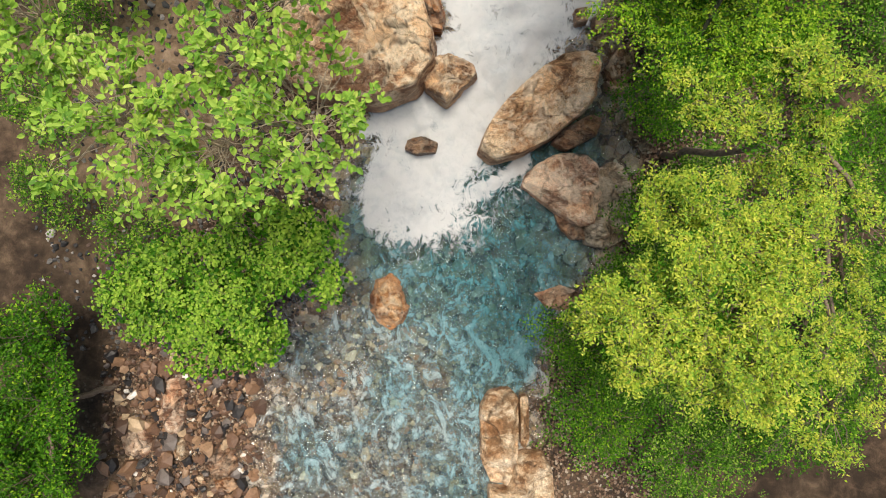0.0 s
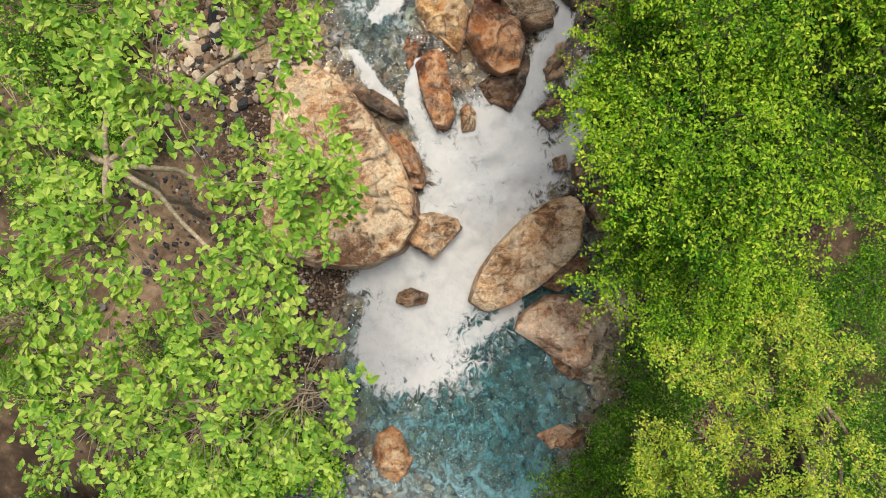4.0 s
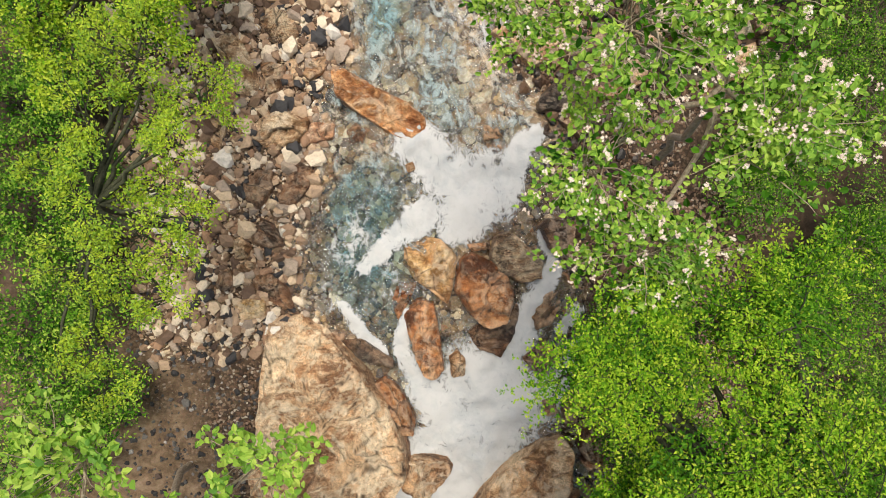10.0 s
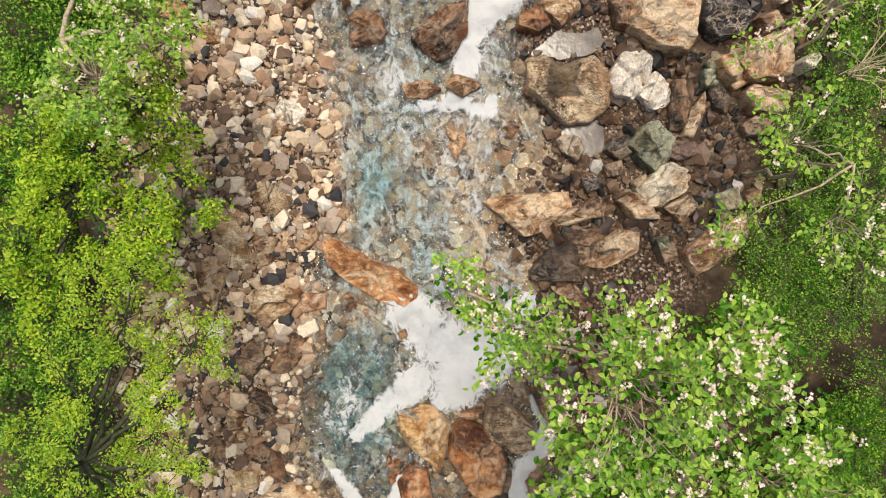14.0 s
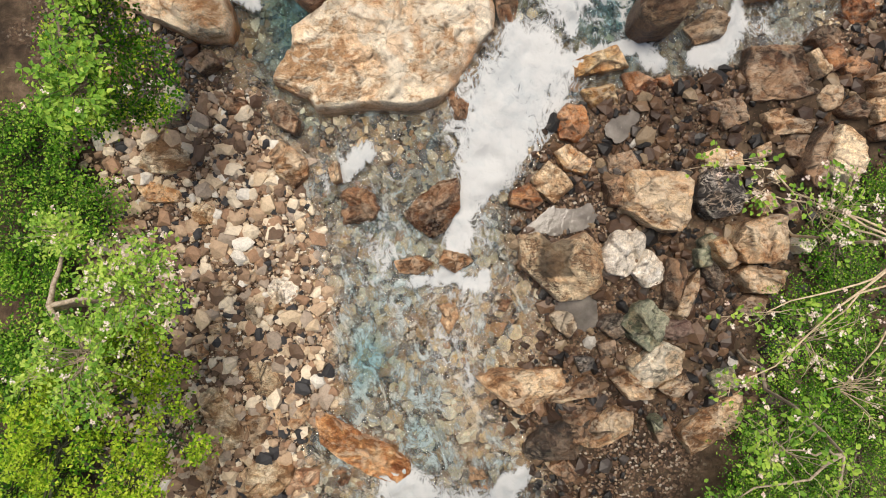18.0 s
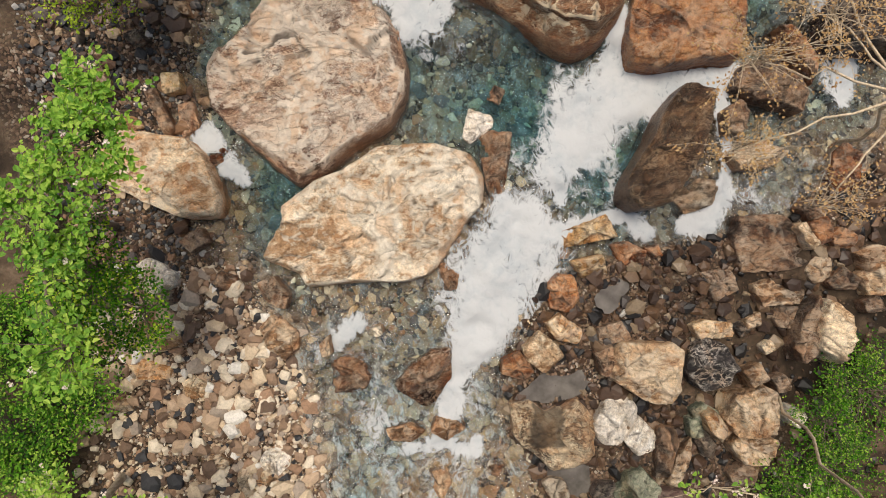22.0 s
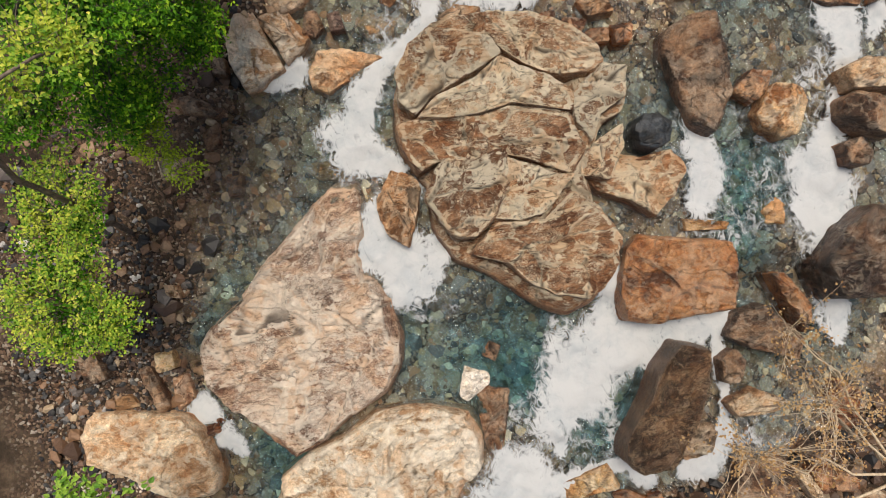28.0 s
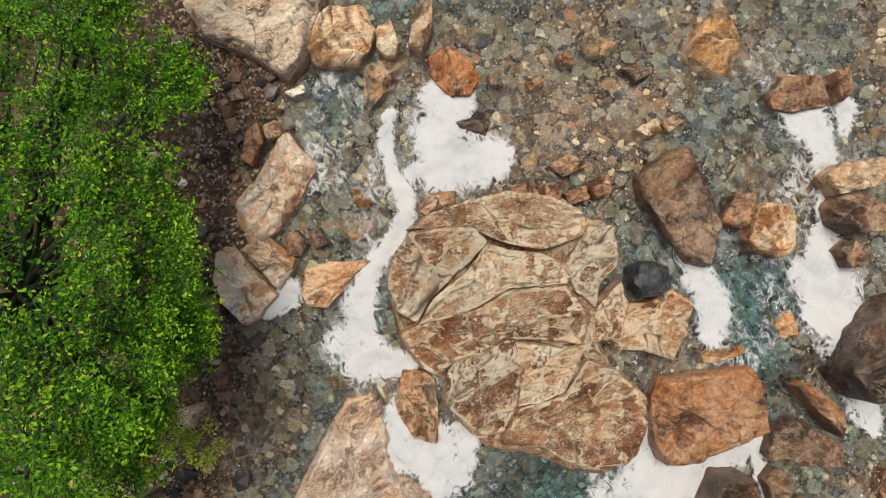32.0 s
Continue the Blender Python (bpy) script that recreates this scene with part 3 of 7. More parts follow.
def value_noise(x, y):
    xi, yi = np.floor(x).astype(int), np.floor(y).astype(int)
    fx, fy = x - xi, y - yi
    fx, fy = fx * fx * (3 - 2 * fx), fy * fy * (3 - 2 * fy)
    g = lambda i, j: LATTICE[i % 64, j % 64]
    return (g(xi, yi) * (1 - fx) + g(xi + 1, yi) * fx) * (1 - fy) + (g(xi, yi + 1) * (1 - fx) + g(xi + 1, yi + 1) * fx) * fy


def fbm(x, y, octaves=4):
    total, amp = 0.0, 1.0
    for k in range(octaves):
        total = total + amp * (value_noise(x * 2 ** k + 11.3 * k, y * 2 ** k + 5.7 * k) - 0.5)
        amp *= 0.5
    return total


def water_level(x, y):
    lv = np.interp(y, [-40, -8, 2.6, 3.8, 5.2, 7.2, 8.2, 11.2, 12.6, 13.2, 17.2, 18.8, 20.8, 22.5, 25.3, 26.0, 30, 34, 75],
                   [-1.7, -1.05, -1.0, -0.8, -0.5, -0.2, 0.0, 0.05, 0.2, 0.22, 0.3, 0.42, 0.7, 0.82, 0.86, 1.2, 1.4, 1.55, 4.0])
    return lv + 0 * x


def bank_left(y):
    return np.interp(y, [-40, -6.4, -3.7, -1.7, 0.6, 2.8, 5, 7.6, 8.3, 9.5, 11.4, 14.1, 16.6, 18.6, 20.0, 20.4, 21.2, 22, 23, 25, 26.5, 28, 29.5, 31, 32.5, 34.2, 35.5, 37, 75],
                     [-5.2, -5.1, -5.0, -3.9, -3.2, -2.5, -1.5, -1.4, -2.6, -2.7, -2.1, -1.1, -0.9, -0.9, -1.0, -1.4, -1.5, -2.5, -2.9, -2.6, -2.3, -1.6, -0.9, -0.2, 0.3, 0.9, 2.4, 3.5, 4])


def bank_right(y):
    return np.interp(y, [-40, -6.4, -3, -0.1, 2, 5, 8, 10.7, 12.2, 14, 15.7, 16.4, 17.5, 18.6, 20.1, 20.7, 21.2, 22, 24.4, 31, 75],
                     [2.0, 1.7, 2.7, 4.4, 5.0, 4.4, 4.5, 4.2, 3.8, 3.2, 4.6, 4.6, 3.8, 4.1, 4.7, 6.5, 10.5, 12.3, 14.5, 15.5, 16])


def bump_at(x, y, cx, cy, rx, ry):
    return np.exp(-(((x - cx) / rx) ** 2 + ((y - cy) / ry) ** 2))


def land_height(x, y):
    lv = water_level(x, y)
    wob = 0.75 * fbm(x * 0.7 + 3, y * 0.7, 4)
    left, right = bank_left(y) - x + wob, x - bank_right(y) + wob
    out = np.maximum(left, right)
    deep = 0.2 + 0.16 * fbm(x * 0.8, y * 0.8 + 9)
    deep = deep + 0.75 * bump_at(x, y, 0.9, 0.4, 2.6, 2.4) + 0.35 * bump_at(x, y, 1.6, -2.2, 1.2, 1.6) + 0.45 * bump_at(x, y, 2.8, 2.2, 1.2, 1.0)
    deep = deep + 0.14 * bump_at(x, y, -0.2, 15.4, 0.7, 1.4) + 0.35 * bump_at(x, y, 4.6, 24.2, 1.4, 1.3) + 0.3 * bump_at(x, y, 6.4, 22.6, 1.2, 1.0)
    deep = deep + 0.3 * bump_at(x, y, -0.6, 23.2, 0.8, 1.8) + 0.3 * bump_at(x, y, 10.3, 27.5, 0.9, 1.5) + 0.2 * bump_at(x, y, -0.8, 9.5, 1.0, 1.4)
    deep = deep + 0.07 * np.clip((y - 21.5) / 3, 0, 1) + 0.08 * bump_at(x, y, -0.4, 10.3, 2.0, 1.8) + 0.12 * np.clip((-1.5 - y) / 3, 0, 1)
    deep = deep - 0.12 * bump_at(x, y, 8.0, 33.0, 2.2, 2.2)
    inside = np.clip(-out / 0.7, 0, 1)
    rise_l = 0.12 * np.clip(left / 0.8, 0, 1) + 0.06 * np.clip(left - 0.8, 0, 6) + 0.22 * np.clip(left - 9, 0, 60)
    rise_r = 0.1 * np.clip(right / 0.8, 0, 1) + 0.06 * np.clip(right - 0.8, 0, 6) + 0.22 * np.clip(right - 7, 0, 60)
    rough = 0.10 * fbm(x * 1.7, y * 1.7 + 3, 5)
    return lv - deep * inside + np.where(left > right, rise_l, rise_r) * (out > 0) + rough * (0.4 + 0.6 * (out > 0))


def graded(a, b, c, d, fine, coarse):
    """Grid lines, fine from b to c and coarse out to a and d."""
    g1 = np.arange(b, c, fine)
    n = max(4, int((b - a) / coarse))
    lo = b - (b - a) * (np.linspace(1, 1 / n, n) ** 1.6)
    hi = c + (d - c) * (np.linspace(0, 1, n) ** 1.6)
    return np.concatenate([lo, g1, hi])


def sheet(name, xs, ys, zfun, keep=None):
    X, Y = np.meshgrid(xs, ys)
    Z = zfun(X, Y)
    nx, ny = len(xs), len(ys)
    idx = np.arange(nx * ny).reshape(ny, nx)
    quads = np.stack([idx[:-1, :-1], idx[:-1, 1:], idx[1:, 1:], idx[1:, :-1]], -1).reshape(-1, 4)
    P = np.stack([X, Y, Z], -1).reshape(-1, 3)
    if keep is not None:
        ok = keep(X, Y, Z).reshape(-1)
        quads = quads[ok[quads].any(1)]
        used = np.unique(quads)
        back = np.full(nx * ny, -1)
        back[used] = np.arange(len(used))
        P, quads = P[used], back[quads]
    return raw_mesh(name, P, quads), P


def raw_mesh(name, P, faces, smooth=True):
    me = bpy.data.meshes.new(name)
    faces = np.asarray(faces)
    k = faces.shape[1]
    me.vertices.add(len(P))
    me.vertices.foreach_set("co", np.asarray(P, dtype=np.float32).ravel())
    me.loops.add(faces.size)
    me.loops.foreach_set("vertex_index", faces.ravel().astype(np.int32))
    me.polygons.add(len(faces))
    me.polygons.foreach_set("loop_start", np.arange(0, faces.size, k, dtype=np.int32))
    me.polygons.foreach_set("use_smooth", np.full(len(faces), smooth))
    me.update(calc_edges=True)
    me.validate()
    return me


def attribute(me, name, values):
    a = me.attributes.new(name, "FLOAT", "POINT")
    a.data.foreach_set("value", np.asarray(values, dtype=np.float32))


gme, gp = sheet("ground", graded(-900, -11, 18, 900, 0.13, 20), graded(-900, -9, 42, 900, 0.13, 20), land_height)
lv = water_level(gp[:, 0], gp[:, 1])
side = np.maximum(bank_left(gp[:, 1]) - gp[:, 0], gp[:, 0] - bank_right(gp[:, 1]))
attribute(gme, "gravel", np.clip(1.0 - (side - 2.5) / 2.0 + 1.2 * fbm(gp[:, 0] * 0.7, gp[:, 1] * 0.7 + 4), 0.0, 1))
attribute(gme, "bed", np.clip((lv + 0.03 - gp[:, 2]) / 0.06, 0, 1) * np.interp(gp[:, 1], [-3, 0, 6, 8, 11, 12.5, 17, 19, 23], [0.3, 0.9, 0.8, 0.4, 0.4, 1, 0.9, 0.6, 0.45]))
attribute(gme, "terrace", np.clip(1.4 * bump_at(gp[:, 0], gp[:, 1], -6.8, 4.6, 2.6, 3.6) + 0.8 * fbm(gp[:, 0], gp[:, 1], 4), 0, 1))
gme.materials.append(GROUND)
tagged(new("ground", gme), "brown earth and gravel banks and bed of a mountain stream", "ground", kind="structure")
FOAM = []
FOAM.append([(2.01, 5.79, 1.24), (1.61, 5.02, 0.97), (0.93, 4.11, 0.88), (0.09, 3.44, 1.07), (-0.35, 2.61, 1.3), (-0.56, 1.74, 1.23), (-0.85, 1.02, 0.89), (-0.49, 0.66, 0.43)])
FOAM.append([(0.36, 5.02, 0.5), (-0.27, 4.11, 0.42), (-1.13, 3.37, 0.51), (-1.85, 2.96, 0.32)])
FOAM.append([(0.81, 1.53, 0.32), (1.74, 1.86, 0.17), (2.18, 2.25, 0.12)])
FOAM.append([(-1.5, 2.03, 0.37), (-1.67, 1.02, 0.37), (-1.79, 0.59, 0.17)])
FOAM.append([(3.56, 9.84, 0.16), (3.57, 8.83, 0.23), (3.06, 8.08, 0.27), (2.74, 7.32, 0.35), (2.09, 6.7, 0.57), (1.58, 6.06, 1.13), (1.48, 5.1, 1.32), (1.52, 4.24, 0.87), (0.91, 3.56, 0.88), (0.33, 2.87, 1.04)])
FOAM.append([(-0.04, 8.12, 0.13), (-0.01, 7.2, 0.19), (0.33, 6.37, 0.36), (0.83, 5.71, 0.55)])
FOAM.append([(4.13, 7.93, 0.17), (3.71, 7.4, 0.16)])
FOAM.append([(4.14, 7.08, 0.14), (3.86, 6.32, 0.25), (3.32, 5.72, 0.28)])
FOAM.append([(0.55, 12.04, 0.47), (1.23, 11.41, 0.61), (2.0, 11.01, 0.8), (1.71, 10.47, 0.61), (1.41, 10.09, 0.32)])
FOAM.append([(0.82, 10.52, 0.32), (0.01, 9.94, 0.27), (-0.79, 9.32, 0.17)])
FOAM.append([(3.48, 12.06, 0.2), (3.04, 11.58, 0.24), (2.64, 11.06, 0.43)])
FOAM.append([(-1.39, 8.53, 0.12), (-0.96, 7.78, 0.17), (-0.55, 7.37, 0.12)])
FOAM.append([(4.18, 22.04, 0.4), (4.39, 21.52, 0.78), (4.08, 20.98, 0.99), (3.73, 20.26, 0.9), (3.37, 19.46, 0.62), (2.9, 18.6, 0.36), (2.6, 17.91, 0.24), (2.34, 17.54, 0.18)])
FOAM.append([(1.39, 16.83, 0.14), (2.21, 16.85, 0.17), (2.81, 16.53, 0.17), (3.01, 16.88, 0.13)])
FOAM.append([(0.43, 19.87, 0.26), (0.01, 19.59, 0.23)])
FOAM.append([(9.57, 24.58, 0.25), (8.52, 24.47, 0.48), (7.31, 24.38, 0.68), (6.38, 24.09, 0.84), (5.86, 23.4, 0.71), (5.46, 22.74, 0.41), (5.53, 22.22, 0.15)])
FOAM.append([(7.29, 26.08, 0.11), (7.14, 25.54, 0.2), (6.96, 24.96, 0.35)])
FOAM.append([(7.23, 21.31, 0.19), (6.87, 21.69, 0.18), (6.35, 21.62, 0.13), (5.11, 21.43, 0.28)])
FOAM.append([(9.42, 24.38, 0.11), (9.31, 23.42, 0.11), (9.18, 22.66, 0.14), (9.08, 21.84, 0.23), (8.76, 21.32, 0.31), (8.26, 21.25, 0.2)])
FOAM.append([(2.27, 27.58, 0.29), (2.74, 26.73, 0.51), (2.46, 26.15, 0.32)])
FOAM.append([(3.41, 27.22, 0.27), (3.4, 26.54, 0.2)])
FOAM.append([(-2.28, 24.34, 0.28), (-1.9, 24.08, 0.13)])
FOAM.append([(-1.75, 23.64, 0.25), (-1.56, 23.28, 0.19)])
FOAM.append([(11.86, 26.48, 0.39), (11.57, 26.82, 0.24)])
FOAM.append([(12.08, 24.42, 0.38), (12.15, 23.83, 0.25)])
FOAM.append([(5.45, 34.01, 0.39), (5.88, 33.88, 0.34), (5.16, 33.43, 0.51), (5.36, 32.74, 0.71), (6.01, 32.49, 0.41), (4.46, 32.69, 0.19)])
FOAM.append([(4.38, 34.12, 0.15), (4.09, 33.38, 0.13), (4.08, 32.47, 0.19), (3.88, 32.0, 0.18), (3.39, 31.55, 0.22), (2.78, 31.11, 0.22), (2.35, 30.52, 0.39), (1.81, 29.87, 0.54), (2.04, 29.3, 0.52), (2.74, 28.99, 0.27)])
FOAM.append([(2.85, 28.49, 0.32), (2.23, 28.0, 0.3), (2.1, 27.33, 0.42), (2.72, 26.88, 0.57), (2.85, 26.37, 0.5)])
FOAM.append([(0.88, 31.27, 0.24), (0.46, 31.09, 0.16)])
FOAM.append([(9.24, 29.65, 0.17), (9.29, 28.84, 0.27), (9.52, 28.02, 0.32), (9.43, 27.32, 0.3)])
FOAM.append([(12.85, 30.79, 0.51), (12.9, 30.11, 0.32), (12.87, 29.26, 0.14), (12.52, 28.46, 0.2), (12.03, 27.72, 0.42), (12.11, 26.76, 0.65), (11.94, 26.09, 0.42)])
FOAM.append([(13.82, 30.69, 0.24), (13.64, 30.23, 0.18)])
FOAM.append([(11.78, 27.69, 0.42), (12.05, 26.89, 0.54), (12.09, 26.26, 0.42)])
FOAM.append([(12.75, 30.92, 0.41), (13.05, 30.37, 0.24), (12.71, 29.8, 0.17)])
VEIL = []
VEIL.append([(9.45, 21.61, 0.51), (10.26, 21.91, 0.54), (11.12, 22.14, 0.36)])
VEIL.append([(9.28, 21.11, 0.26), (8.62, 20.92, 0.31)])
VEIL.append([(3.03, 17.14, 0.53), (1.78, 16.47, 0.79), (0.94, 17.34, 0.53)])
VEIL.append([(0.26, 19.5, 0.65), (1.03, 19.43, 0.39)])
VEIL.append([(2.73, 16.92, 0.79), (2.37, 15.9, 0.66), (2.16, 14.99, 0.53)])
VEIL.append([(0.03, 17.66, 0.78), (0.83, 17.85, 0.65)])
VEIL.append([(-0.04, 10.62, 0.8), (-0.93, 9.62, 0.67), (-1.26, 8.85, 0.53)])
VEIL.append([(0.23, 9.23, 0.53), (-0.46, 9.02, 0.4)])
VEIL.append([(1.85, 11.1, 0.93), (1.38, 10.2, 0.8)])
VEIL.append([(-2.08, 1.6, 0.72), (-0.92, 0.3, 0.58), (0.66, 0.74, 0.72)])
VEIL.append([(2.25, 1.74, 0.58), (1.67, 1.31, 0.43)])
VEIL.append([(2.69, 25.95, 0.5), (3.31, 25.85, 0.37)])
VEIL.append([(6.04, 24.37, 0.38), (5.18, 22.97, 0.64)])
VEIL.append([(3.96, 33.03, 0.49), (3.1, 31.8, 0.49)])
VEIL.append([(12.52, 29.39, 0.74), (11.05, 26.9, 0.5)])
VEIL.append([(8.82, 28.82, 0.37), (9.23, 27.07, 0.5)])
VEIL.append([(5.37, 22.18, 0.51), (7.19, 22.36, 0.64)])
VEIL.append([(2.87, 17.85, 0.53), (1.45, 16.94, 0.66), (2.48, 16.69, 0.53)])
VEIL.append([(4.38, 33.79, 0.41), (4.08, 32.6, 0.41), (3.39, 31.55, 0.42), (2.03, 30.38, 0.67)])
VEIL.append([(2.35, 33.25, 0.49), (3.46, 34.78, 0.48)])
VEIL.append([(10.89, 29.35, 0.49), (9.93, 26.8, 0.62)])
VEIL.append([(12.74, 32.09, 0.61), (13.36, 29.47, 0.49)])


def foam_at(x, y):
    return np.maximum(strokes_at(x, y, FOAM), np.minimum(0.36, 0.6 * strokes_at(x, y, VEIL)))


def strokes_at(x, y, strokes):
    best = np.zeros_like(x)
    x, y = x + 0.3 * fbm(x * 1.1 + 2, y * 1.1, 4), y + 0.3 * fbm(x * 1.1 + 40, y * 1.1 + 8, 4)
    for stroke in strokes:
        for (ax, ay, ar), (bx, by, br) in zip(stroke, stroke[1:]):
            dx, dy = bx - ax, by - ay
            u = np.clip(((x - ax) * dx + (y - ay) * dy) / (dx * dx + dy * dy + 1e-9), 0, 1)
            d = np.hypot(x - ax - u * dx, y - ay - u * dy)
            best = np.maximum(best, np.clip(1.5 - 0.85 * d / (ar + (br - ar) * u), 0, 1.1))
    return best


def water_height(x, y):
    f = foam_at(x, y)
    return water_level(x, y) + 0.012 * fbm(x * 2.5, y * 2.5, 3) + f * (0.03 + 0.16 * fbm(x * 1.8, y * 1.8 + 7, 4))


wme, wp = sheet("water", np.arange(-6.5, 17, 0.07), np.arange(-9, 42, 0.07), water_height, keep=lambda x, y, z: (z > land_height(x, y) - 0.03) & (x > bank_left(y) - 1.5) & (x < bank_right(y) + 1.5))
attribute(wme, "foam", foam_at(wp[:, 0], wp[:, 1]))
attribute(wme, "depth", np.clip(water_level(wp[:, 0], wp[:, 1]) - land_height(wp[:, 0], wp[:, 1]), 0, 1))
attribute(wme, "air", np.interp(wp[:, 1], [-4, 0, 7, 8.5, 11, 12.5, 16.5, 18.5, 23], [2.2, 1.1, 1, 0.7, 0.8, 2.3, 2.3, 1.3, 0.6]))
attribute(wme, "swell", np.interp(wp[:, 1], [-4, 6, 8, 12, 20, 24, 40], [1.0, 1.0, 0.9, 0.6, 0.6, 0.4, 0.3]))
wme.materials.append(WATER)
water = tagged(new("water", wme), "clear teal mountain stream breaking into white foam", "water", kind="structure")


def puddle(x, y, rx, ry, spin, seed):
    """A still pool among the stones: a thin uneven sheet of water just over the gravel."""
    a = np.linspace(0, 2 * math.pi, 40, endpoint=False)
    r = 1 + 0.5 * fbm(np.cos(a) * 1.3 + seed, np.sin(a) * 1.3, 3)
    c, n = math.cos(radians(spin)), math.sin(radians(spin))
    u, v = rx * r * np.cos(a), ry * r * np.sin(a)
    rim = np.stack([c * u - n * v, n * u + c * v, 0 * a], -1)
    P = np.concatenate([rim * k for k in (1.0, 0.66, 0.33, 0.02)])
    i = np.arange(40)
    F = np.concatenate([np.stack([q * 40 + i, q * 40 + (i + 1) % 40, (q + 1) * 40 + (i + 1) % 40, (q + 1) * 40 + i], -1) for q in range(3)])
    me = raw_mesh("puddle", P, F)
    me.materials.append(PUDDLE)
    ob = new("puddle", me)
    ob.location = (x, y, float(np.percentile(land_height(x + P[:, 0], y + P[:, 1]), 70)) + 0.03)
    ROCK_PLANS.append((np.stack([x + rim[:, 0], y + rim[:, 1]], -1), x, y, math.sqrt(3.14 * rx * ry)))
    return tagged(ob, "still grey puddle reflecting the sky among stones", "puddle", "puddles among the stones")


ROCK_PLANS = []
puddle(4.95, 17.95, 0.8, 0.34, 12, 3)
puddle(5.15, 15.75, 0.75, 0.42, -20, 8)
puddle(6.35, 19.85, 0.42, 0.3, 35, 14)


# ---- boulders ----
LOOKS = {
    "tan": "tan weathered rock with broken faces", "orange": "orange-tan rock with worn faces", "brown": "brown angular rock",
    "rust": "rust-brown wet rock with sharp edges", "pink": "pinkish tan rock with rough faces", "grey": "grey weathered rock with pale crust",
    "cream": "cream-coloured blocky rock with brown stains", "pale": "flat pale cream slab with crusted edges", "white": "white angular rock",
    "ochre": "yellow ochre rock", "dark": "dark wet rock", "wetdark": "dark brown wet slab",
    "black": "black rock with white veins", "slate": "smooth blue-black rounded stone", "green": "grey-green angular rock",
    "plum": "flat plum-brown stone", "lichen": "lumpy grey rock crusted with lichen", "banded": "brown rock with bold pale bands",
    "mauve": "mauve-brown boulder with pale ridges", "weathered": "weathered tan boulder with cracked faces", "schist": "layered brown rock with pale veins",
    "schistpale": "cream-crusted slab of split brown rock", "darkbanded": "tilted dark brown slab",
    "peach": "peach-coloured flat-topped boulder", "veined": "brown rock with white quartz veins",
}
ROCK_RAND = random.Random(5)


def outline_at(poly, n):
    """The plan outline walked in n even steps, its corners a little rounded."""
    P = np.array(poly + [poly[0]])
    seg = np.hypot(*np.diff(P, axis=0).T)
    s = np.concatenate([[0], np.cumsum(seg)])
    u = np.linspace(0, s[-1], n, endpoint=False)
    Q = np.stack([np.interp(u, s, P[:, 0]), np.interp(u, s, P[:, 1])], -1)
    for _ in range(max(1, n // 70)):
        Q = 0.5 * Q + 0.25 * (np.roll(Q, 1, 0) + np.roll(Q, -1, 0))
    return Q, s[-1]


def facets(x, y, size, seed, coarse=0.55, jag=0.055, cracked=1.3):
    """Broken rock faces: plan coordinates fall into tilted, uneven pieces. Gives heights, a value per piece, and closeness to a joint."""
    rnd = np.random.RandomState(seed)
    coarse = min(coarse, 0.38 * size)
    k = int(np.clip((size / coarse) ** 2 * 1.3, 5, 42))
    ang = rnd.uniform(0, math.pi)
    c, s = math.cos(ang), math.sin(ang)
    wx = x + 0.22 * size ** 0.5 * fbm(x * 1.3 + seed, y * 1.3, 4)
    wy = y + 0.22 * size ** 0.5 * fbm(x * 1.3 + 20, y * 1.3 + seed, 4)
    u, v = (c * wx + s * wy) * 0.62, (-s * wx + c * wy) * 1.25
    su, sv = rnd.uniform(-0.62, 0.62, k) * size, rnd.uniform(-0.8, 0.8, k) * size
    d = np.hypot(u[:, None] - su, v[:, None] - sv)
    order = np.argsort(d, axis=1)[:, :2]
    i = np.arange(len(x))
    d1, d2 = d[i, order[:, 0]], d[i, order[:, 1]]
    gentle = 0.45 if jag < 0.05 else 1.0
    slope_u, slope_v = gentle * rnd.normal(0, 0.36, k), gentle * rnd.normal(0, 0.32, k)
    lift = rnd.uniform(-jag, jag, k) * min(1.6, size)
    h = lambda o: lift[o] + slope_u[o] * (u - su[o]) + slope_v[o] * (v - sv[o])
    gap = (d2 - d1)
    w = np.clip(gap / 0.035, 0, 1)
    w = 0.5 + 0.5 * w * w * (3 - 2 * w)
    z = h(order[:, 0]) * w + h(order[:, 1]) * (1 - w)
    joint = np.exp(-(gap / 0.024) ** 2)
    crack = joint * (rnd.rand(k)[order[:, 0]] + rnd.rand(k)[order[:, 1]] > cracked)
    return z - 0.035 * min(1.2, size) * crack, rnd.rand(k)[order[:, 0]], np.exp(-gap / 0.07), crack


ROCK_SIZES = ((3.2, "huge"), (1.7, "large"), (0.55, "middling"), (0.0, "small"))


def rock_label(kind, cx, cy, size, top, level):
    """What the rock looks like, how large it is and what it lies in."""
    word = next(w for least, w in ROCK_SIZES if size >= least)
    x, y = np.array([cx]), np.array([cy])
    out = float(max(bank_left(y)[0] - cx, cx - bank_right(y)[0]))
    if out > 0.1:
        place = "on the gravel bank"
    elif float(foam_at(x, y)[0]) > 0.5:
        place = "in white water"
    else:
        place = "under shallow water" if top < level else "in the stream"
    return f"{word} {LOOKS[kind]} {place}"


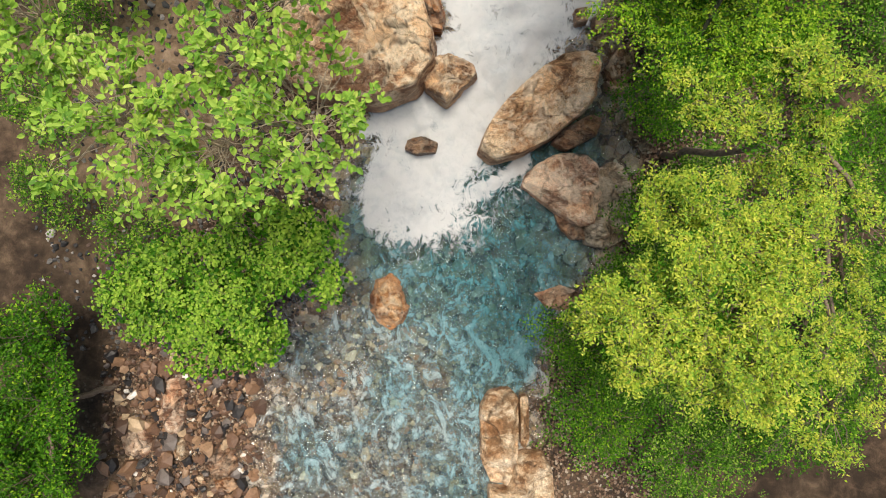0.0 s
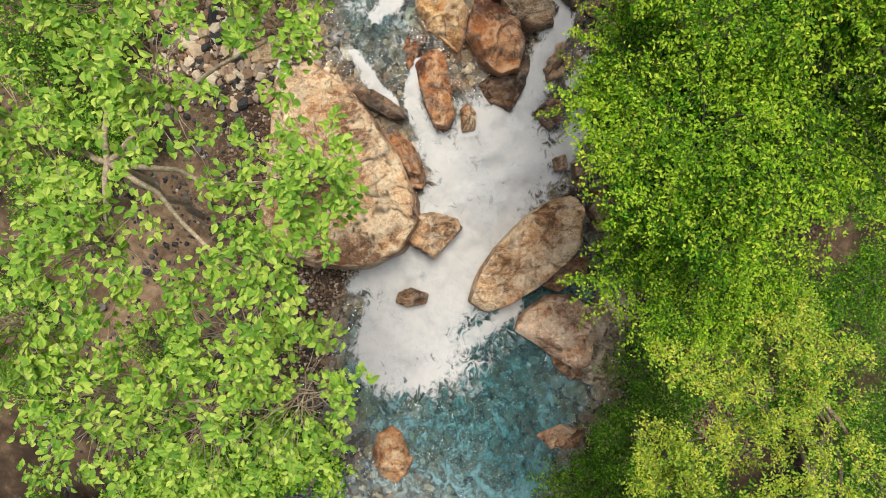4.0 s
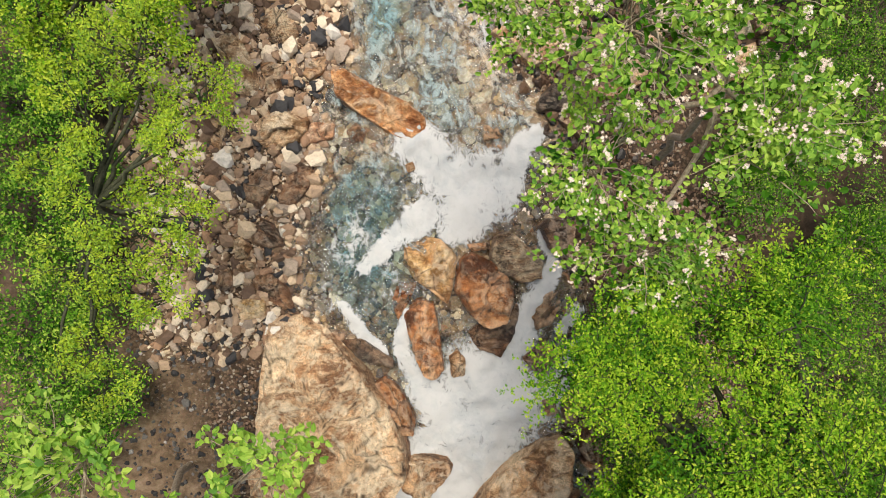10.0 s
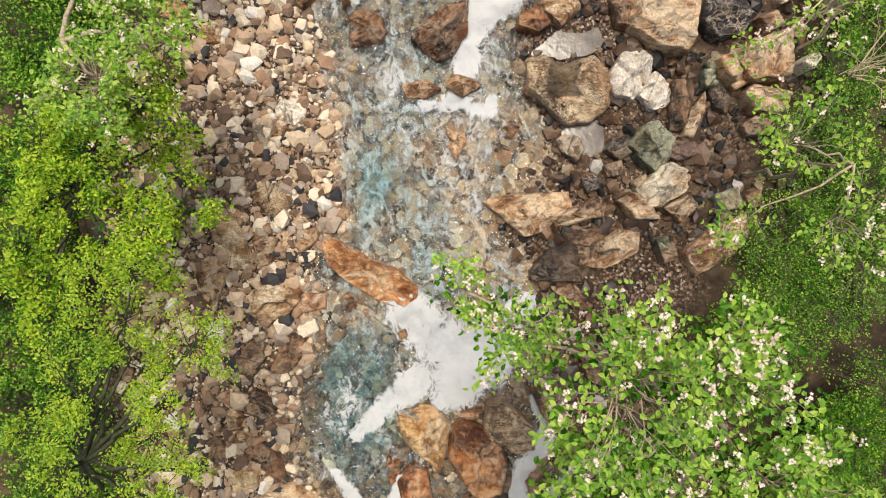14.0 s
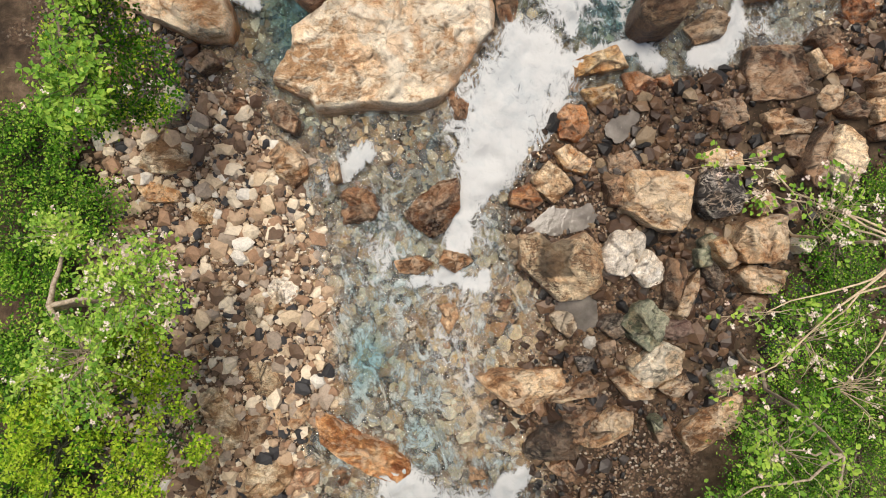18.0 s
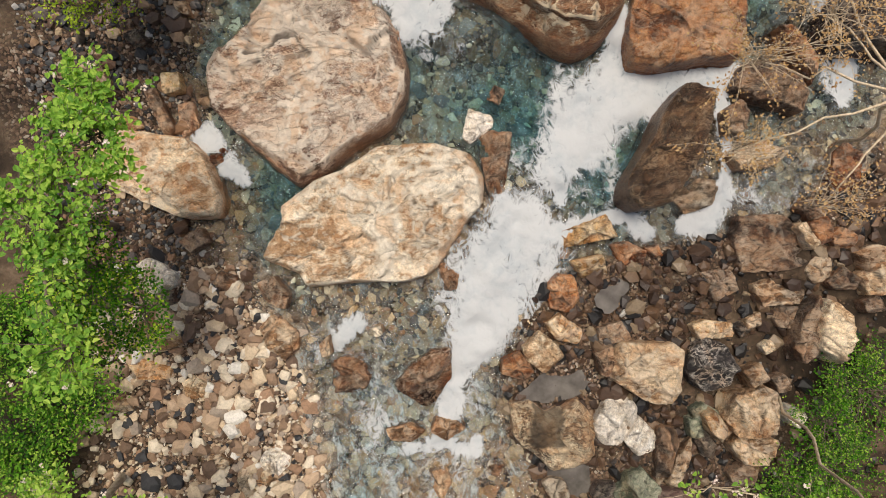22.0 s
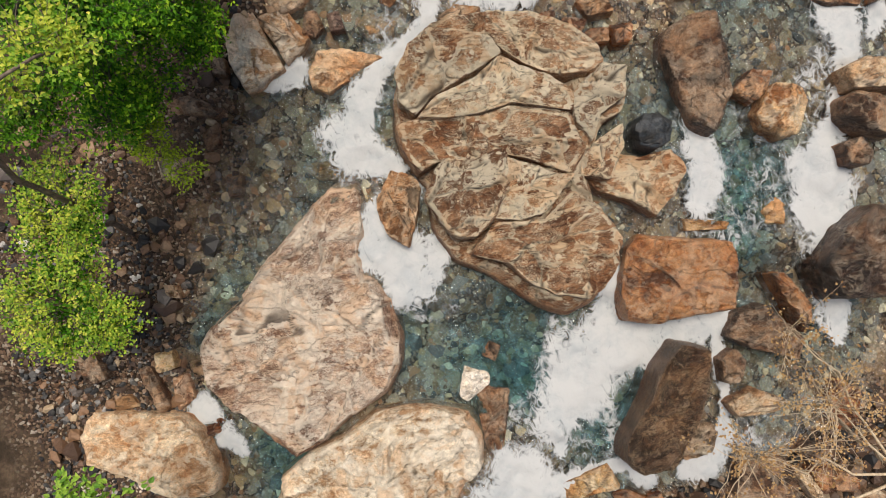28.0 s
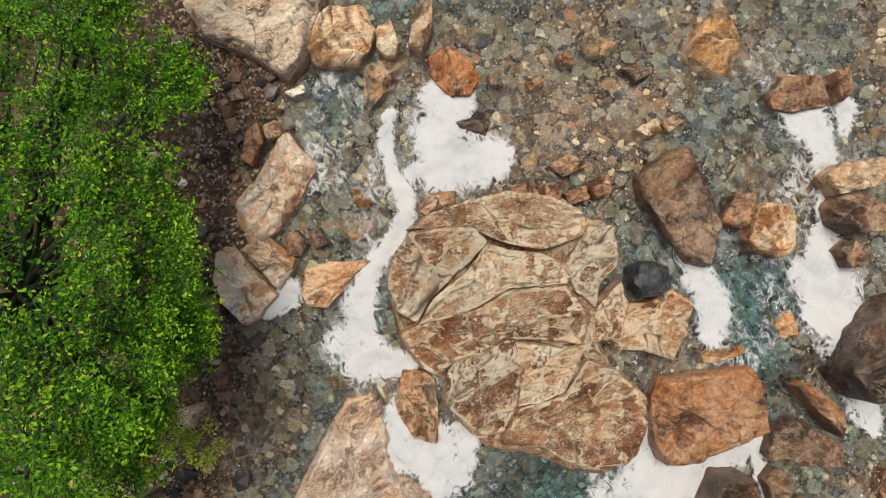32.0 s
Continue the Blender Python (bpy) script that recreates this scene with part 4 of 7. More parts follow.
def edge_planes(x, y, poly, rims, slopes):
    """Heights of the broken side faces that climb inwards from each edge of the plan."""
    a = np.array(poly)
    b = np.roll(a, -1, 0)
    d = b - a
    px, py = x[:, None] - a[:, 0], y[:, None] - a[:, 1]
    u = np.clip((px * d[:, 0] + py * d[:, 1]) / ((d ** 2).sum(1) + 1e-9), 0, 1)
    return rims + slopes * np.hypot(px - u * d[:, 0], py - u * d[:, 1])


def boulder(kind, top, poly, on=None):
    rnd = ROCK_RAND
    area = 0.5 * sum(a[0] * b[1] - b[0] * a[1] for a, b in zip(poly, poly[1:] + poly[:1]))
    if area < 0:
        poly = poly[::-1]
    cx, cy = np.mean(poly, axis=0)
    size = math.sqrt(abs(area))
    ROCK_PLANS.append((np.array(poly), cx, cy, size))
    px, py = np.array([*poly, (cx, cy)]).T
    if not on and float(np.maximum(bank_left(py) - px, px - bank_right(py)).max()) > -0.15:
        top = max(top, float(land_height(px, py).max()) + 0.08 + 0.16 * min(1.2, size))
    step = max(0.03, min(0.05, size / 28))
    _, length = outline_at(poly, 8)
    n = max(26, int(length / step))
    Q, _ = outline_at(poly, n)
    Q = (Q - (cx, cy)) * (1.035 if on else 1.0)
    level = float(water_level(np.array([cx]), np.array([cy]))[0])
    base = float(min(land_height(np.array([cx]), np.array([cy]))[0], level)) - 0.3
    tall = max(0.18, top - base)
    if on:
        base = top - 0.5
        tall = 0.5
    seed = rnd.randrange(1, 9000)
    m = max(6, int(0.52 * size / step))
    rings = [(1.05, -1.0), (1.04, -0.6), (1.025, -0.25), (1.01, -0.06)] + [(1 - 0.999 * (k / m) ** 1.1, 0.0) for k in range(m + 1)]
    th = np.arctan2(Q[:, 1], Q[:, 0])
    broad = size > 1.6
    corners = [(x - cx, y - cy) for x, y in poly]
    sides = len(corners)
    high = min(0.5, (0.13 if broad else 0.26) * size + 0.05, tall - 0.1) if not on else 0.06
    rounded = kind in ("slate", "plum")
    rims = np.array([top - high * rnd.uniform(0.25, 1.0) for _ in range(sides)])
    slopes = np.array([math.tan(radians(rnd.uniform(30, 52) if rounded else rnd.uniform(50, 78) if broad or on else rnd.uniform(34, 68))) for _ in range(sides)])
    values = np.array([rnd.random() for _ in range(sides)])
    # a few flat faces that split the top
    lean = rnd.uniform(0, 6.283)
    tops = []
    for k in range(1 if on else 3):
        a = lean + k * 2.2 + rnd.uniform(-0.4, 0.4)
        tops.append((math.cos(a), math.sin(a), math.tan(radians(rnd.uniform(0, 2.5) if on else rnd.uniform(2, 7) if broad else rnd.uniform(4, 20))), rnd.random()))
    strike = rnd.uniform(0, 3.1416)
    sc, ss = math.cos(strike), math.sin(strike)

    def crest(x, y):
        warp = 0.06 * min(1.5, size) * fbm(x * 1.6 / max(0.4, size) + seed, y * 1.6 / max(0.4, size) + 5, 4)
        H = [top - tan * np.maximum(-0.25 * size, x * ca + y * sa) - 0.1 * size * tan + 0.4 * warp for ca, sa, tan, _ in tops]
        S = edge_planes(x + warp, y - warp, corners, rims, slopes)
        H = np.concatenate([np.stack(H, 1), S], 1)
        order = np.sort(H, axis=1)[:, :2]
        value = np.concatenate([[t[3] for t in tops], values])[np.argmin(H, axis=1)]
        return order[:, 0], value, np.exp(-(order[:, 1] - order[:, 0]) / 0.03)

    zrim = crest(Q[:, 0] * 0.995, Q[:, 1] * 0.995)[0]
    P, A = [], []
    for s, low in rings:
        x, y = (Q * s).T
        rough = fbm(x * 7 + seed, y * 7 + 3, 4)
        if low < 0:
            z, pv, pe = zrim + low * (zrim - base) + 0.03 * rough, 0.5 + 0 * x, 0 * x
            fv, fe, fc = pv, pe, pe
        else:
            z, pv, pe = crest(x, y)
            fz, fv, fe, fc = facets(x, y, size, seed, *((0.52, 0.085, 1.0) if kind in ("schist", "schistpale", "veined", "weathered", "darkbanded", "banded") else (0.40, 0.09, 1.2) if not broad else (0.62, 0.05, 1.5)))
            calm = np.clip((1.03 - s) / 0.16, 0.15, 1)
            beds = (x * sc + y * ss) * (2.2 if broad else 4.0 / max(0.5, size)) + 1.6 * fbm(x * 1.3 + seed, y * 1.3, 3)
            saw = beds - np.floor(beds)
            ledge = np.where(saw < 0.82, saw / 0.82, (1 - saw) / 0.18)
            ridge = np.abs(fbm(x * 2.6 + 0.9 * y + seed, y * 3.8 - x, 4))
            z = z + (0.75 * np.clip(fz, -0.09, 0.14) + 0.055 * min(1.2, size) * (ledge - 0.5) + 0.07 * min(1, size * 1.5) * rough - 0.10 * min(1.0, size) * ridge) * (0.25 if rounded else 1.0) * calm
            pe = np.maximum(pe, np.exp(-np.abs(saw - 0.82) / 0.05) * 0.7)
            if kind == "schist" and not on:
                z = np.minimum(z, top)
            z = np.maximum(z, top - 0.8 * tall + 0.03 * rough)
        wob = 0.055 * min(1.0, size) * fbm(np.cos(th) * 4 + seed, np.sin(th) * 4 + z * 2.5, 4) + 0.02 * min(1, size) * rough
        push = 1 + wob / max(0.2, np.hypot(x, y).mean()) * (s > 0.85)
        P.append(np.stack([x * push, y * push, z - base], -1))
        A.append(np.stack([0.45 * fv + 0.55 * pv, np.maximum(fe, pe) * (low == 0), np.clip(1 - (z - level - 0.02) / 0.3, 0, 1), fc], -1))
    P, A = np.concatenate(P), np.concatenate(A)
    k = len(rings)
    i = np.arange(n)
    faces = np.concatenate([np.stack([r * n + i, r * n + (i + 1) % n, (r + 1) * n + (i + 1) % n, (r + 1) * n + i], -1) for r in range(k - 1)])
    me = raw_mesh("boulder", P, faces)
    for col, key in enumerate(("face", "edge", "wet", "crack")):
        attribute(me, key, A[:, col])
    me.materials.append(STONES[kind])
    if on:
        ob = new("slab", me)
        ob.parent = on
        ob.location = Vector((cx, cy, base)) - on.location
        return tagged(ob, LOOKS[kind])
    name = "boulder" if size > 0.9 else "rock"
    ob = new(name, me)
    ob.location = (cx, cy, base)
    return tagged(ob, rock_label(kind, cx, cy, size, top, level), name, "boulders along the stream" if size > 0.9 else "rocks along the stream")


boulder("tan", -0.02, [(-0.56, 4.17), (-0.39, 3.88), (0.08, 3.53), (0.32, 3.75), (0.83, 4.25), (0.75, 4.48), (0.08, 4.68), (-0.45, 4.54)])
boulder("brown", -0.66, [(-0.95, 2.51), (-0.9, 2.75), (-0.55, 2.85), (-0.11, 2.65), (-0.2, 2.43), (-0.69, 2.37)])
boulder("orange", -0.78, [(-1.9, -1.47), (-1.76, -0.84), (-1.33, -0.62), (-0.98, -0.91), (-0.85, -1.54), (-1.02, -1.86), (-1.33, -2.08), (-1.64, -1.9)])
boulder("tan", 0.0, [(0.91, 2.44), (1.12, 3.01), (1.61, 3.67), (2.34, 4.34), (3.01, 4.74), (3.54, 4.8), (3.78, 4.4), (3.7, 3.74), (3.41, 3.34), (2.67, 2.74), (1.94, 2.34), (1.28, 2.17)])
boulder("brown", -0.5, [(2.72, 2.65), (2.99, 2.99), (3.69, 3.34), (3.99, 3.27), (3.83, 2.85), (3.13, 2.48)])
boulder("pink", -0.24, [(1.95, 1.57), (2.25, 2.05), (2.93, 2.39), (3.47, 2.35), (3.81, 2.05), (3.88, 1.24), (3.75, 0.62), (3.34, 0.56), (2.93, 0.83), (2.39, 1.24)])
boulder("grey", -0.4, [(3.82, 1.94), (4.21, 2.21), (4.48, 2.08), (4.69, 1.53), (4.62, 0.29), (4.07, 0.01), (3.59, 0.15), (3.52, 0.56), (3.86, 0.84)])
boulder("brown", -0.7, [(2.83, 0.93), (3.04, 0.86), (3.53, 0.51), (3.67, 0.23), (3.25, 0.23), (2.9, 0.58)])
boulder("cream", -0.52, [(0.94, -4.01), (1.19, -3.6), (1.68, -3.53), (1.89, -3.76), (1.89, -4.84), (1.86, -5.68), (1.61, -5.93), (1.19, -5.84), (0.96, -5.26)])
boulder("cream", -0.58, [(1.93, -3.72), (2.13, -3.72), (2.15, -4.73), (2.04, -4.98), (1.94, -4.87)])
boulder("cream", -0.55, [(1.17, -6.0), (1.61, -6.03), (1.91, -5.16), (2.45, -5.11), (2.73, -5.55), (2.8, -6.39), (2.45, -7.22), (1.2, -7.22)])
boulder("pink", -0.7, [(-7.03, -3.29), (-6.56, -3.2), (-6.48, -3.65), (-6.51, -4.56), (-6.89, -4.63), (-7.05, -4.28)])
boulder("pink", -0.7, [(-8.04, -4.63), (-7.8, -4.35), (-7.38, -4.46), (-7.2, -4.99), (-7.52, -5.27), (-7.91, -5.22)])
boulder("cream", -0.75, [(-6.87, -4.86), (-6.7, -4.74), (-6.49, -4.79), (-6.45, -5.25), (-6.59, -5.33)])
boulder("brown", -0.75, [(-6.04, -5.36), (-5.78, -5.05), (-5.43, -5.08), (-5.17, -5.5), (-5.43, -5.78), (-5.82, -5.75)])
boulder("tan", -0.8, [(-5.8, -5.88), (-5.31, -5.78), (-5.17, -6.02), (-5.45, -6.2), (-5.66, -6.09)])
boulder("cream", -1.12, [(-0.71, -3.11), (-0.2, -2.9), (0.23, -3.26), (0.09, -3.62), (-0.42, -3.62)])
boulder("pink", -1.02, [(2.32, -1.14), (2.97, -0.92), (3.55, -1.14), (3.41, -1.57), (2.69, -1.57)])
boulder("grey", -1.35, [(0.24, -0.87), (0.61, -0.72), (0.68, -1.09), (0.46, -1.32)])
boulder("grey", -1.35, [(0.41, -1.76), (0.76, -1.54), (0.83, -1.98), (0.53, -2.21)])
boulder("grey", -1.3, [(0.31, -2.64), (0.83, -2.49), (0.97, -2.94), (0.53, -3.05)])
boulder("tan", -0.3, [(3.97, 4.45), (4.24, 4.92), (4.65, 4.95), (4.72, 4.51), (4.45, 3.97), (4.17, 4.11)])
boulder("pink", -0.4, [(4.0, 4.14), (4.48, 4.0), (4.69, 4.0), (4.48, 3.86), (4.14, 3.89)])
boulder("weathered", 0.55, [(-3.12, 8.24), (-2.35, 8.36), (-1.76, 7.87), (-1.07, 6.92), (-0.52, 5.91), (-0.24, 5.0), (-0.24, 4.49), (-0.7, 3.84), (-1.61, 3.51), (-2.74, 3.62), (-3.85, 4.05), (-3.9, 4.88), (-3.57, 5.86), (-3.35, 6.99)])
boulder("rust", 0.1, [(-0.87, 6.52), (-0.59, 6.73), (-0.16, 6.27), (0.05, 5.59), (-0.02, 5.22), (-0.43, 5.36), (-0.72, 5.92)])
boulder("rust", 0.3, [(0.0, 8.14), (0.35, 8.5), (0.74, 8.4), (0.81, 7.61), (0.85, 6.83), (0.66, 6.61), (0.34, 6.71), (0.14, 7.41)])
boulder("rust", 0.1, [(-0.25, 8.46), (-0.08, 8.91), (0.38, 8.88), (0.15, 8.43), (-0.15, 8.02)])
boulder("ochre", 0.28, [(0.1, 9.37), (0.2, 9.82), (0.6, 9.98), (1.11, 9.81), (1.4, 9.33), (1.22, 8.76), (1.06, 8.31), (0.76, 8.6), (0.33, 8.96)])
boulder("rust", 0.57, [(1.26, 8.61), (1.42, 9.3), (1.71, 9.47), (2.14, 9.24), (2.55, 8.77), (2.59, 8.44), (2.4, 7.76), (1.95, 7.71), (1.6, 8.01)])
boulder("dark", 0.1, [(1.47, 7.59), (1.82, 7.83), (2.47, 7.71), (2.7, 8.42), (2.77, 8.15), (2.59, 7.5), (2.21, 6.94), (1.7, 7.18)])
boulder("banded", 0.6, [(2.15, 9.36), (2.31, 9.79), (2.63, 9.89), (2.99, 9.55), (3.34, 9.14), (3.28, 8.74), (2.79, 8.7), (2.31, 8.97)])
boulder("rust", 0.35, [(1.62, 9.68), (2.14, 9.68), (2.19, 9.51), (1.74, 9.5)])
boulder("grey", 0.1, [(3.02, 7.87), (3.33, 8.44), (3.73, 8.54), (3.73, 8.07), (3.46, 7.63), (3.12, 7.53)])
boulder("brown", 0.0, [(2.75, 6.84), (3.11, 7.14), (3.5, 7.05), (3.4, 6.59), (3.12, 6.38)])
boulder("brown", -0.1, [(3.15, 5.74), (3.43, 5.79), (3.47, 5.45), (3.19, 5.4)])
boulder("brown", -0.1, [(3.61, 5.57), (3.95, 5.61), (3.86, 5.28), (3.65, 5.23)])
boulder("brown", 0.5, [(3.36, 9.94), (3.56, 10.11), (4.19, 9.93), (4.02, 9.37), (3.87, 9.06), (3.57, 9.41)])
boulder("cream", 0.0, [(0.99, 7.05), (1.2, 7.19), (1.38, 6.95), (1.32, 6.55), (1.01, 6.54)])
boulder("dark", 0.12, [(-1.57, 7.7), (-1.04, 7.66), (-0.35, 7.14), (-0.33, 6.92), (-0.7, 6.97), (-1.2, 7.28)])
boulder("orange", 0.52, [(-1.2, 13.94), (-0.91, 14.0), (-0.3, 13.6), (0.43, 13.15), (0.88, 12.72), (0.88, 12.4), (0.54, 12.21), (0.1, 12.38), (-0.62, 12.92), (-1.09, 13.35)])
boulder("cream", 0.41, [(-3.1, 12.8), (-2.83, 12.99), (-2.17, 13.13), (-1.8, 12.9), (-1.77, 12.57), (-2.18, 12.25), (-2.64, 12.18), (-3.0, 12.45)])
boulder("pink", 0.12, [(-2.05, 12.53), (-1.7, 12.77), (-1.17, 12.72), (-1.26, 12.39), (-1.8, 12.31)])
boulder("brown", 0.22, [(-0.96, 12.57), (-0.69, 12.74), (-0.48, 12.52), (-0.6, 12.27), (-0.89, 12.26)])
boulder("brown", 0.3, [(-3.37, 11.61), (-3.1, 11.81), (-2.71, 11.75), (-2.72, 11.36), (-3.11, 10.87), (-3.35, 11.09)])
boulder("brown", 0.3, [(-2.66, 11.22), (-2.39, 11.72), (-2.05, 11.92), (-1.8, 11.73), (-1.91, 11.28), (-2.26, 10.95), (-2.59, 10.95)])
boulder("brown", 0.3, [(-3.33, 10.57), (-3.12, 10.74), (-2.82, 10.52), (-2.6, 10.04), (-3.0, 9.98), (-3.31, 10.11)])
boulder("cream", 0.35, [(-3.73, 10.23), (-3.53, 10.3), (-3.36, 10.06), (-3.44, 9.81), (-3.74, 9.78)])
boulder("cream", 0.35, [(-3.75, 9.74), (-3.51, 9.75), (-3.29, 9.67), (-3.38, 9.48), (-3.69, 9.48)])
boulder("brown", 0.35, [(-4.17, 9.56), (-3.85, 9.59), (-3.79, 9.2), (-4.02, 9.05), (-4.26, 9.24)])
boulder("brown", 0.25, [(-3.51, 9.47), (-2.94, 9.35), (-2.58, 8.99), (-2.55, 8.53), (-2.99, 8.7), (-3.35, 9.06)])
boulder("ochre", 0.35, [(-3.86, 8.69), (-3.59, 8.88), (-3.15, 8.79), (-3.18, 8.43), (-3.63, 8.37), (-3.85, 8.47)])
boulder("cream", 0.5, [(-3.73, 14.81), (-3.33, 14.93), (-3.04, 14.62), (-2.83, 14.09), (-2.8, 13.7), (-3.01, 13.43), (-3.32, 13.55), (-3.46, 14.14)])
boulder("tan", 0.5, [(-4.01, 13.74), (-3.68, 13.8), (-3.26, 13.48), (-3.57, 12.87), (-3.81, 12.25), (-3.99, 12.39), (-3.99, 13.16)])
boulder("banded", 0.45, [(-2.69, 15.12), (-2.21, 15.46), (-1.86, 15.11), (-1.82, 14.78), (-2.04, 14.51), (-2.54, 14.71)])
boulder("tan", 0.4, [(-2.73, 14.22), (-2.15, 14.1), (-2.33, 13.53), (-2.6, 13.45)])
boulder("tan", 0.35, [(-1.8, 13.88), (-1.51, 14.22), (-1.11, 14.28), (-1.34, 13.91), (-1.62, 13.73)])
boulder("tan", 0.35, [(-2.09, 14.23), (-1.9, 14.24), (-1.86, 13.89), (-2.03, 13.77)])
boulder("white", 0.45, [(-1.95, 17.0), (-1.74, 17.24), (-1.24, 17.07), (-1.26, 16.81), (-1.53, 16.6), (-1.91, 16.8)])
boulder("cream", 0.42, [(-2.15, 16.64), (-1.85, 16.77), (-1.59, 16.52), (-1.89, 16.33), (-2.08, 16.44)])
boulder("grey", 0.42, [(-2.42, 16.92), (-2.16, 16.96), (-2.12, 16.24), (-2.42, 16.14), (-2.56, 16.35)])
boulder("ochre", 0.2, [(0.34, 11.65), (0.54, 11.73), (0.59, 11.54), (0.41, 11.45)])
boulder("grey", 0.22, [(2.2, 12.48), (2.59, 12.44), (2.75, 12.03), (2.86, 11.76), (2.39, 11.73), (2.23, 12.08)])
boulder("brown", 0.35, [(3.19, 16.27), (3.47, 16.38), (3.65, 16.16), (3.42, 15.92), (3.23, 16.0)])
boulder("tan", 0.42, [(-3.1, 17.24), (-2.78, 17.28), (-2.54, 17.04), (-2.75, 16.89), (-3.06, 17.0)])
boulder("tan", 0.42, [(-3.87, 15.81), (-3.54, 15.91), (-3.37, 15.64), (-3.64, 15.53)])
boulder("tan", 0.42, [(-3.38, 16.29), (-3.02, 16.35), (-3.0, 16.12), (-3.33, 16.11)])
boulder("banded", 0.9, [(3.88, 17.66), (4.32, 17.69), (4.61, 17.41), (5.39, 17.6), (5.67, 17.2), (5.66, 16.44), (5.25, 16.09), (4.62, 16.12), (4.22, 16.56), (3.88, 16.97)])
boulder("white", 0.88, [(5.64, 17.06), (6.03, 17.56), (6.36, 17.72), (6.63, 17.45), (6.68, 17.06), (6.46, 16.7), (6.18, 16.5), (5.81, 16.62)])
boulder("white", 0.8, [(6.35, 16.57), (6.72, 17.09), (7.06, 16.68), (6.99, 16.3), (6.63, 16.2), (6.44, 16.41)])
boulder("brown", 0.9, [(6.92, 15.7), (7.09, 16.82), (7.47, 16.79), (7.51, 16.47), (7.24, 15.67)])
boulder("tan", 0.9, [(7.2, 15.55), (7.47, 16.16), (7.83, 16.53), (7.77, 16.13), (7.41, 15.47)])
boulder("dark", 0.85, [(7.86, 16.53), (8.13, 16.7), (8.4, 16.23), (8.25, 15.98), (8.01, 16.13)])
boulder("green", 0.97, [(5.92, 15.45), (6.33, 15.85), (6.66, 15.95), (6.99, 15.48), (6.75, 14.93), (6.55, 14.76), (6.14, 15.11)])
boulder("dark", 0.8, [(5.47, 15.41), (5.62, 15.69), (6.01, 15.68), (6.1, 15.29), (5.76, 15.13)])
boulder("plum", 0.9, [(6.62, 15.22), (6.9, 15.45), (7.46, 15.4), (7.57, 15.14), (7.11, 14.99)])
boulder("lichen", 1.0, [(6.07, 14.48), (6.61, 14.88), (6.87, 14.98), (7.21, 14.82), (7.16, 14.33), (6.58, 14.0), (6.15, 14.04)])
boulder("tan", 0.85, [(5.6, 14.24), (5.99, 14.42), (6.35, 14.12), (6.56, 13.72), (5.93, 13.77)])
boulder("tan", 0.85, [(6.59, 13.97), (7.25, 14.26), (7.42, 13.96), (7.0, 13.61)])
boulder("grey", 0.6, [(4.41, 15.76), (4.61, 15.89), (4.92, 15.78), (5.02, 15.44), (4.81, 15.2), (4.51, 15.49)])
boulder("tan", 0.7, [(2.61, 14.5), (3.14, 14.63), (4.65, 14.55), (4.68, 14.17), (3.94, 13.74), (3.48, 13.59), (2.96, 14.15)])
boulder("brown", 0.8, [(4.58, 14.02), (5.12, 14.41), (5.35, 14.2), (5.25, 13.89), (4.81, 13.88)])
boulder("tan", 0.9, [(7.0, 12.95), (7.74, 13.44), (8.52, 13.67), (8.53, 13.17), (8.04, 12.72), (7.25, 12.37)])
boulder("tan", 0.8, [(5.14, 13.34), (5.67, 13.6), (6.03, 13.48), (5.98, 13.01), (5.2, 12.71), (4.83, 12.81)])
boulder("dark", 0.7, [(3.53, 12.83), (4.02, 13.29), (5.06, 13.56), (5.22, 13.23), (4.7, 12.47), (3.57, 12.58)])
boulder("black", 0.8, [(4.84, 14.81), (5.28, 14.77), (5.19, 14.53), (4.93, 14.46)])
boulder("rust", 0.75, [(11.64, 22.51), (11.93, 22.81), (12.41, 22.44), (12.27, 21.8), (11.79, 21.59), (11.58, 22.0)])
boulder("brown", 1.2, [(10.66, 21.41), (10.87, 21.61), (11.29, 21.41), (11.13, 21.11), (10.81, 21.08)])
boulder("rust", 1.2, [(11.14, 20.68), (11.48, 20.9), (11.82, 20.68), (11.67, 20.38), (11.3, 20.42)])
boulder("tan", 1.3, [(11.63, 20.3), (12.06, 20.44), (12.55, 20.21), (12.37, 19.73), (11.76, 19.77)])
boulder("pale", 1.3, [(-1.2, 21.54), (-0.8, 22.21), (-0.77, 22.58), (0.0, 23.06), (0.75, 23.29), (1.52, 23.71), (2.74, 23.66), (3.56, 23.34), (3.74, 22.89), (3.68, 22.28), (3.23, 21.83), (2.75, 21.2), (2.34, 20.82), (1.85, 20.72), (0.89, 20.83), (-0.32, 20.85), (-0.48, 21.15)])
boulder("mauve", 1.6, [(-1.92, 25.73), (-1.56, 26.21), (-0.9, 26.65), (-0.04, 27.6), (0.78, 28.32), (1.46, 28.85), (1.88, 28.78), (2.0, 28.38), (1.97, 27.41), (1.94, 26.81), (2.27, 26.16), (2.32, 25.31), (2.23, 24.73), (1.85, 24.19), (1.08, 23.84), (0.35, 23.36), (-0.27, 23.13), (-0.74, 23.59), (-1.36, 24.22), (-1.86, 24.89)])
boulder("peach", 1.45, [(-4.73, 24.35), (-4.47, 24.73), (-3.54, 24.54), (-2.61, 24.31), (-2.25, 23.9), (-2.02, 22.97), (-2.11, 22.57), (-2.85, 22.62), (-3.73, 23.12), (-4.62, 23.62)])
boulder("rust", 0.95, [(-2.43, 23.98), (-1.97, 24.21), (-1.8, 24.0), (-1.91, 23.51), (-2.35, 23.49)])
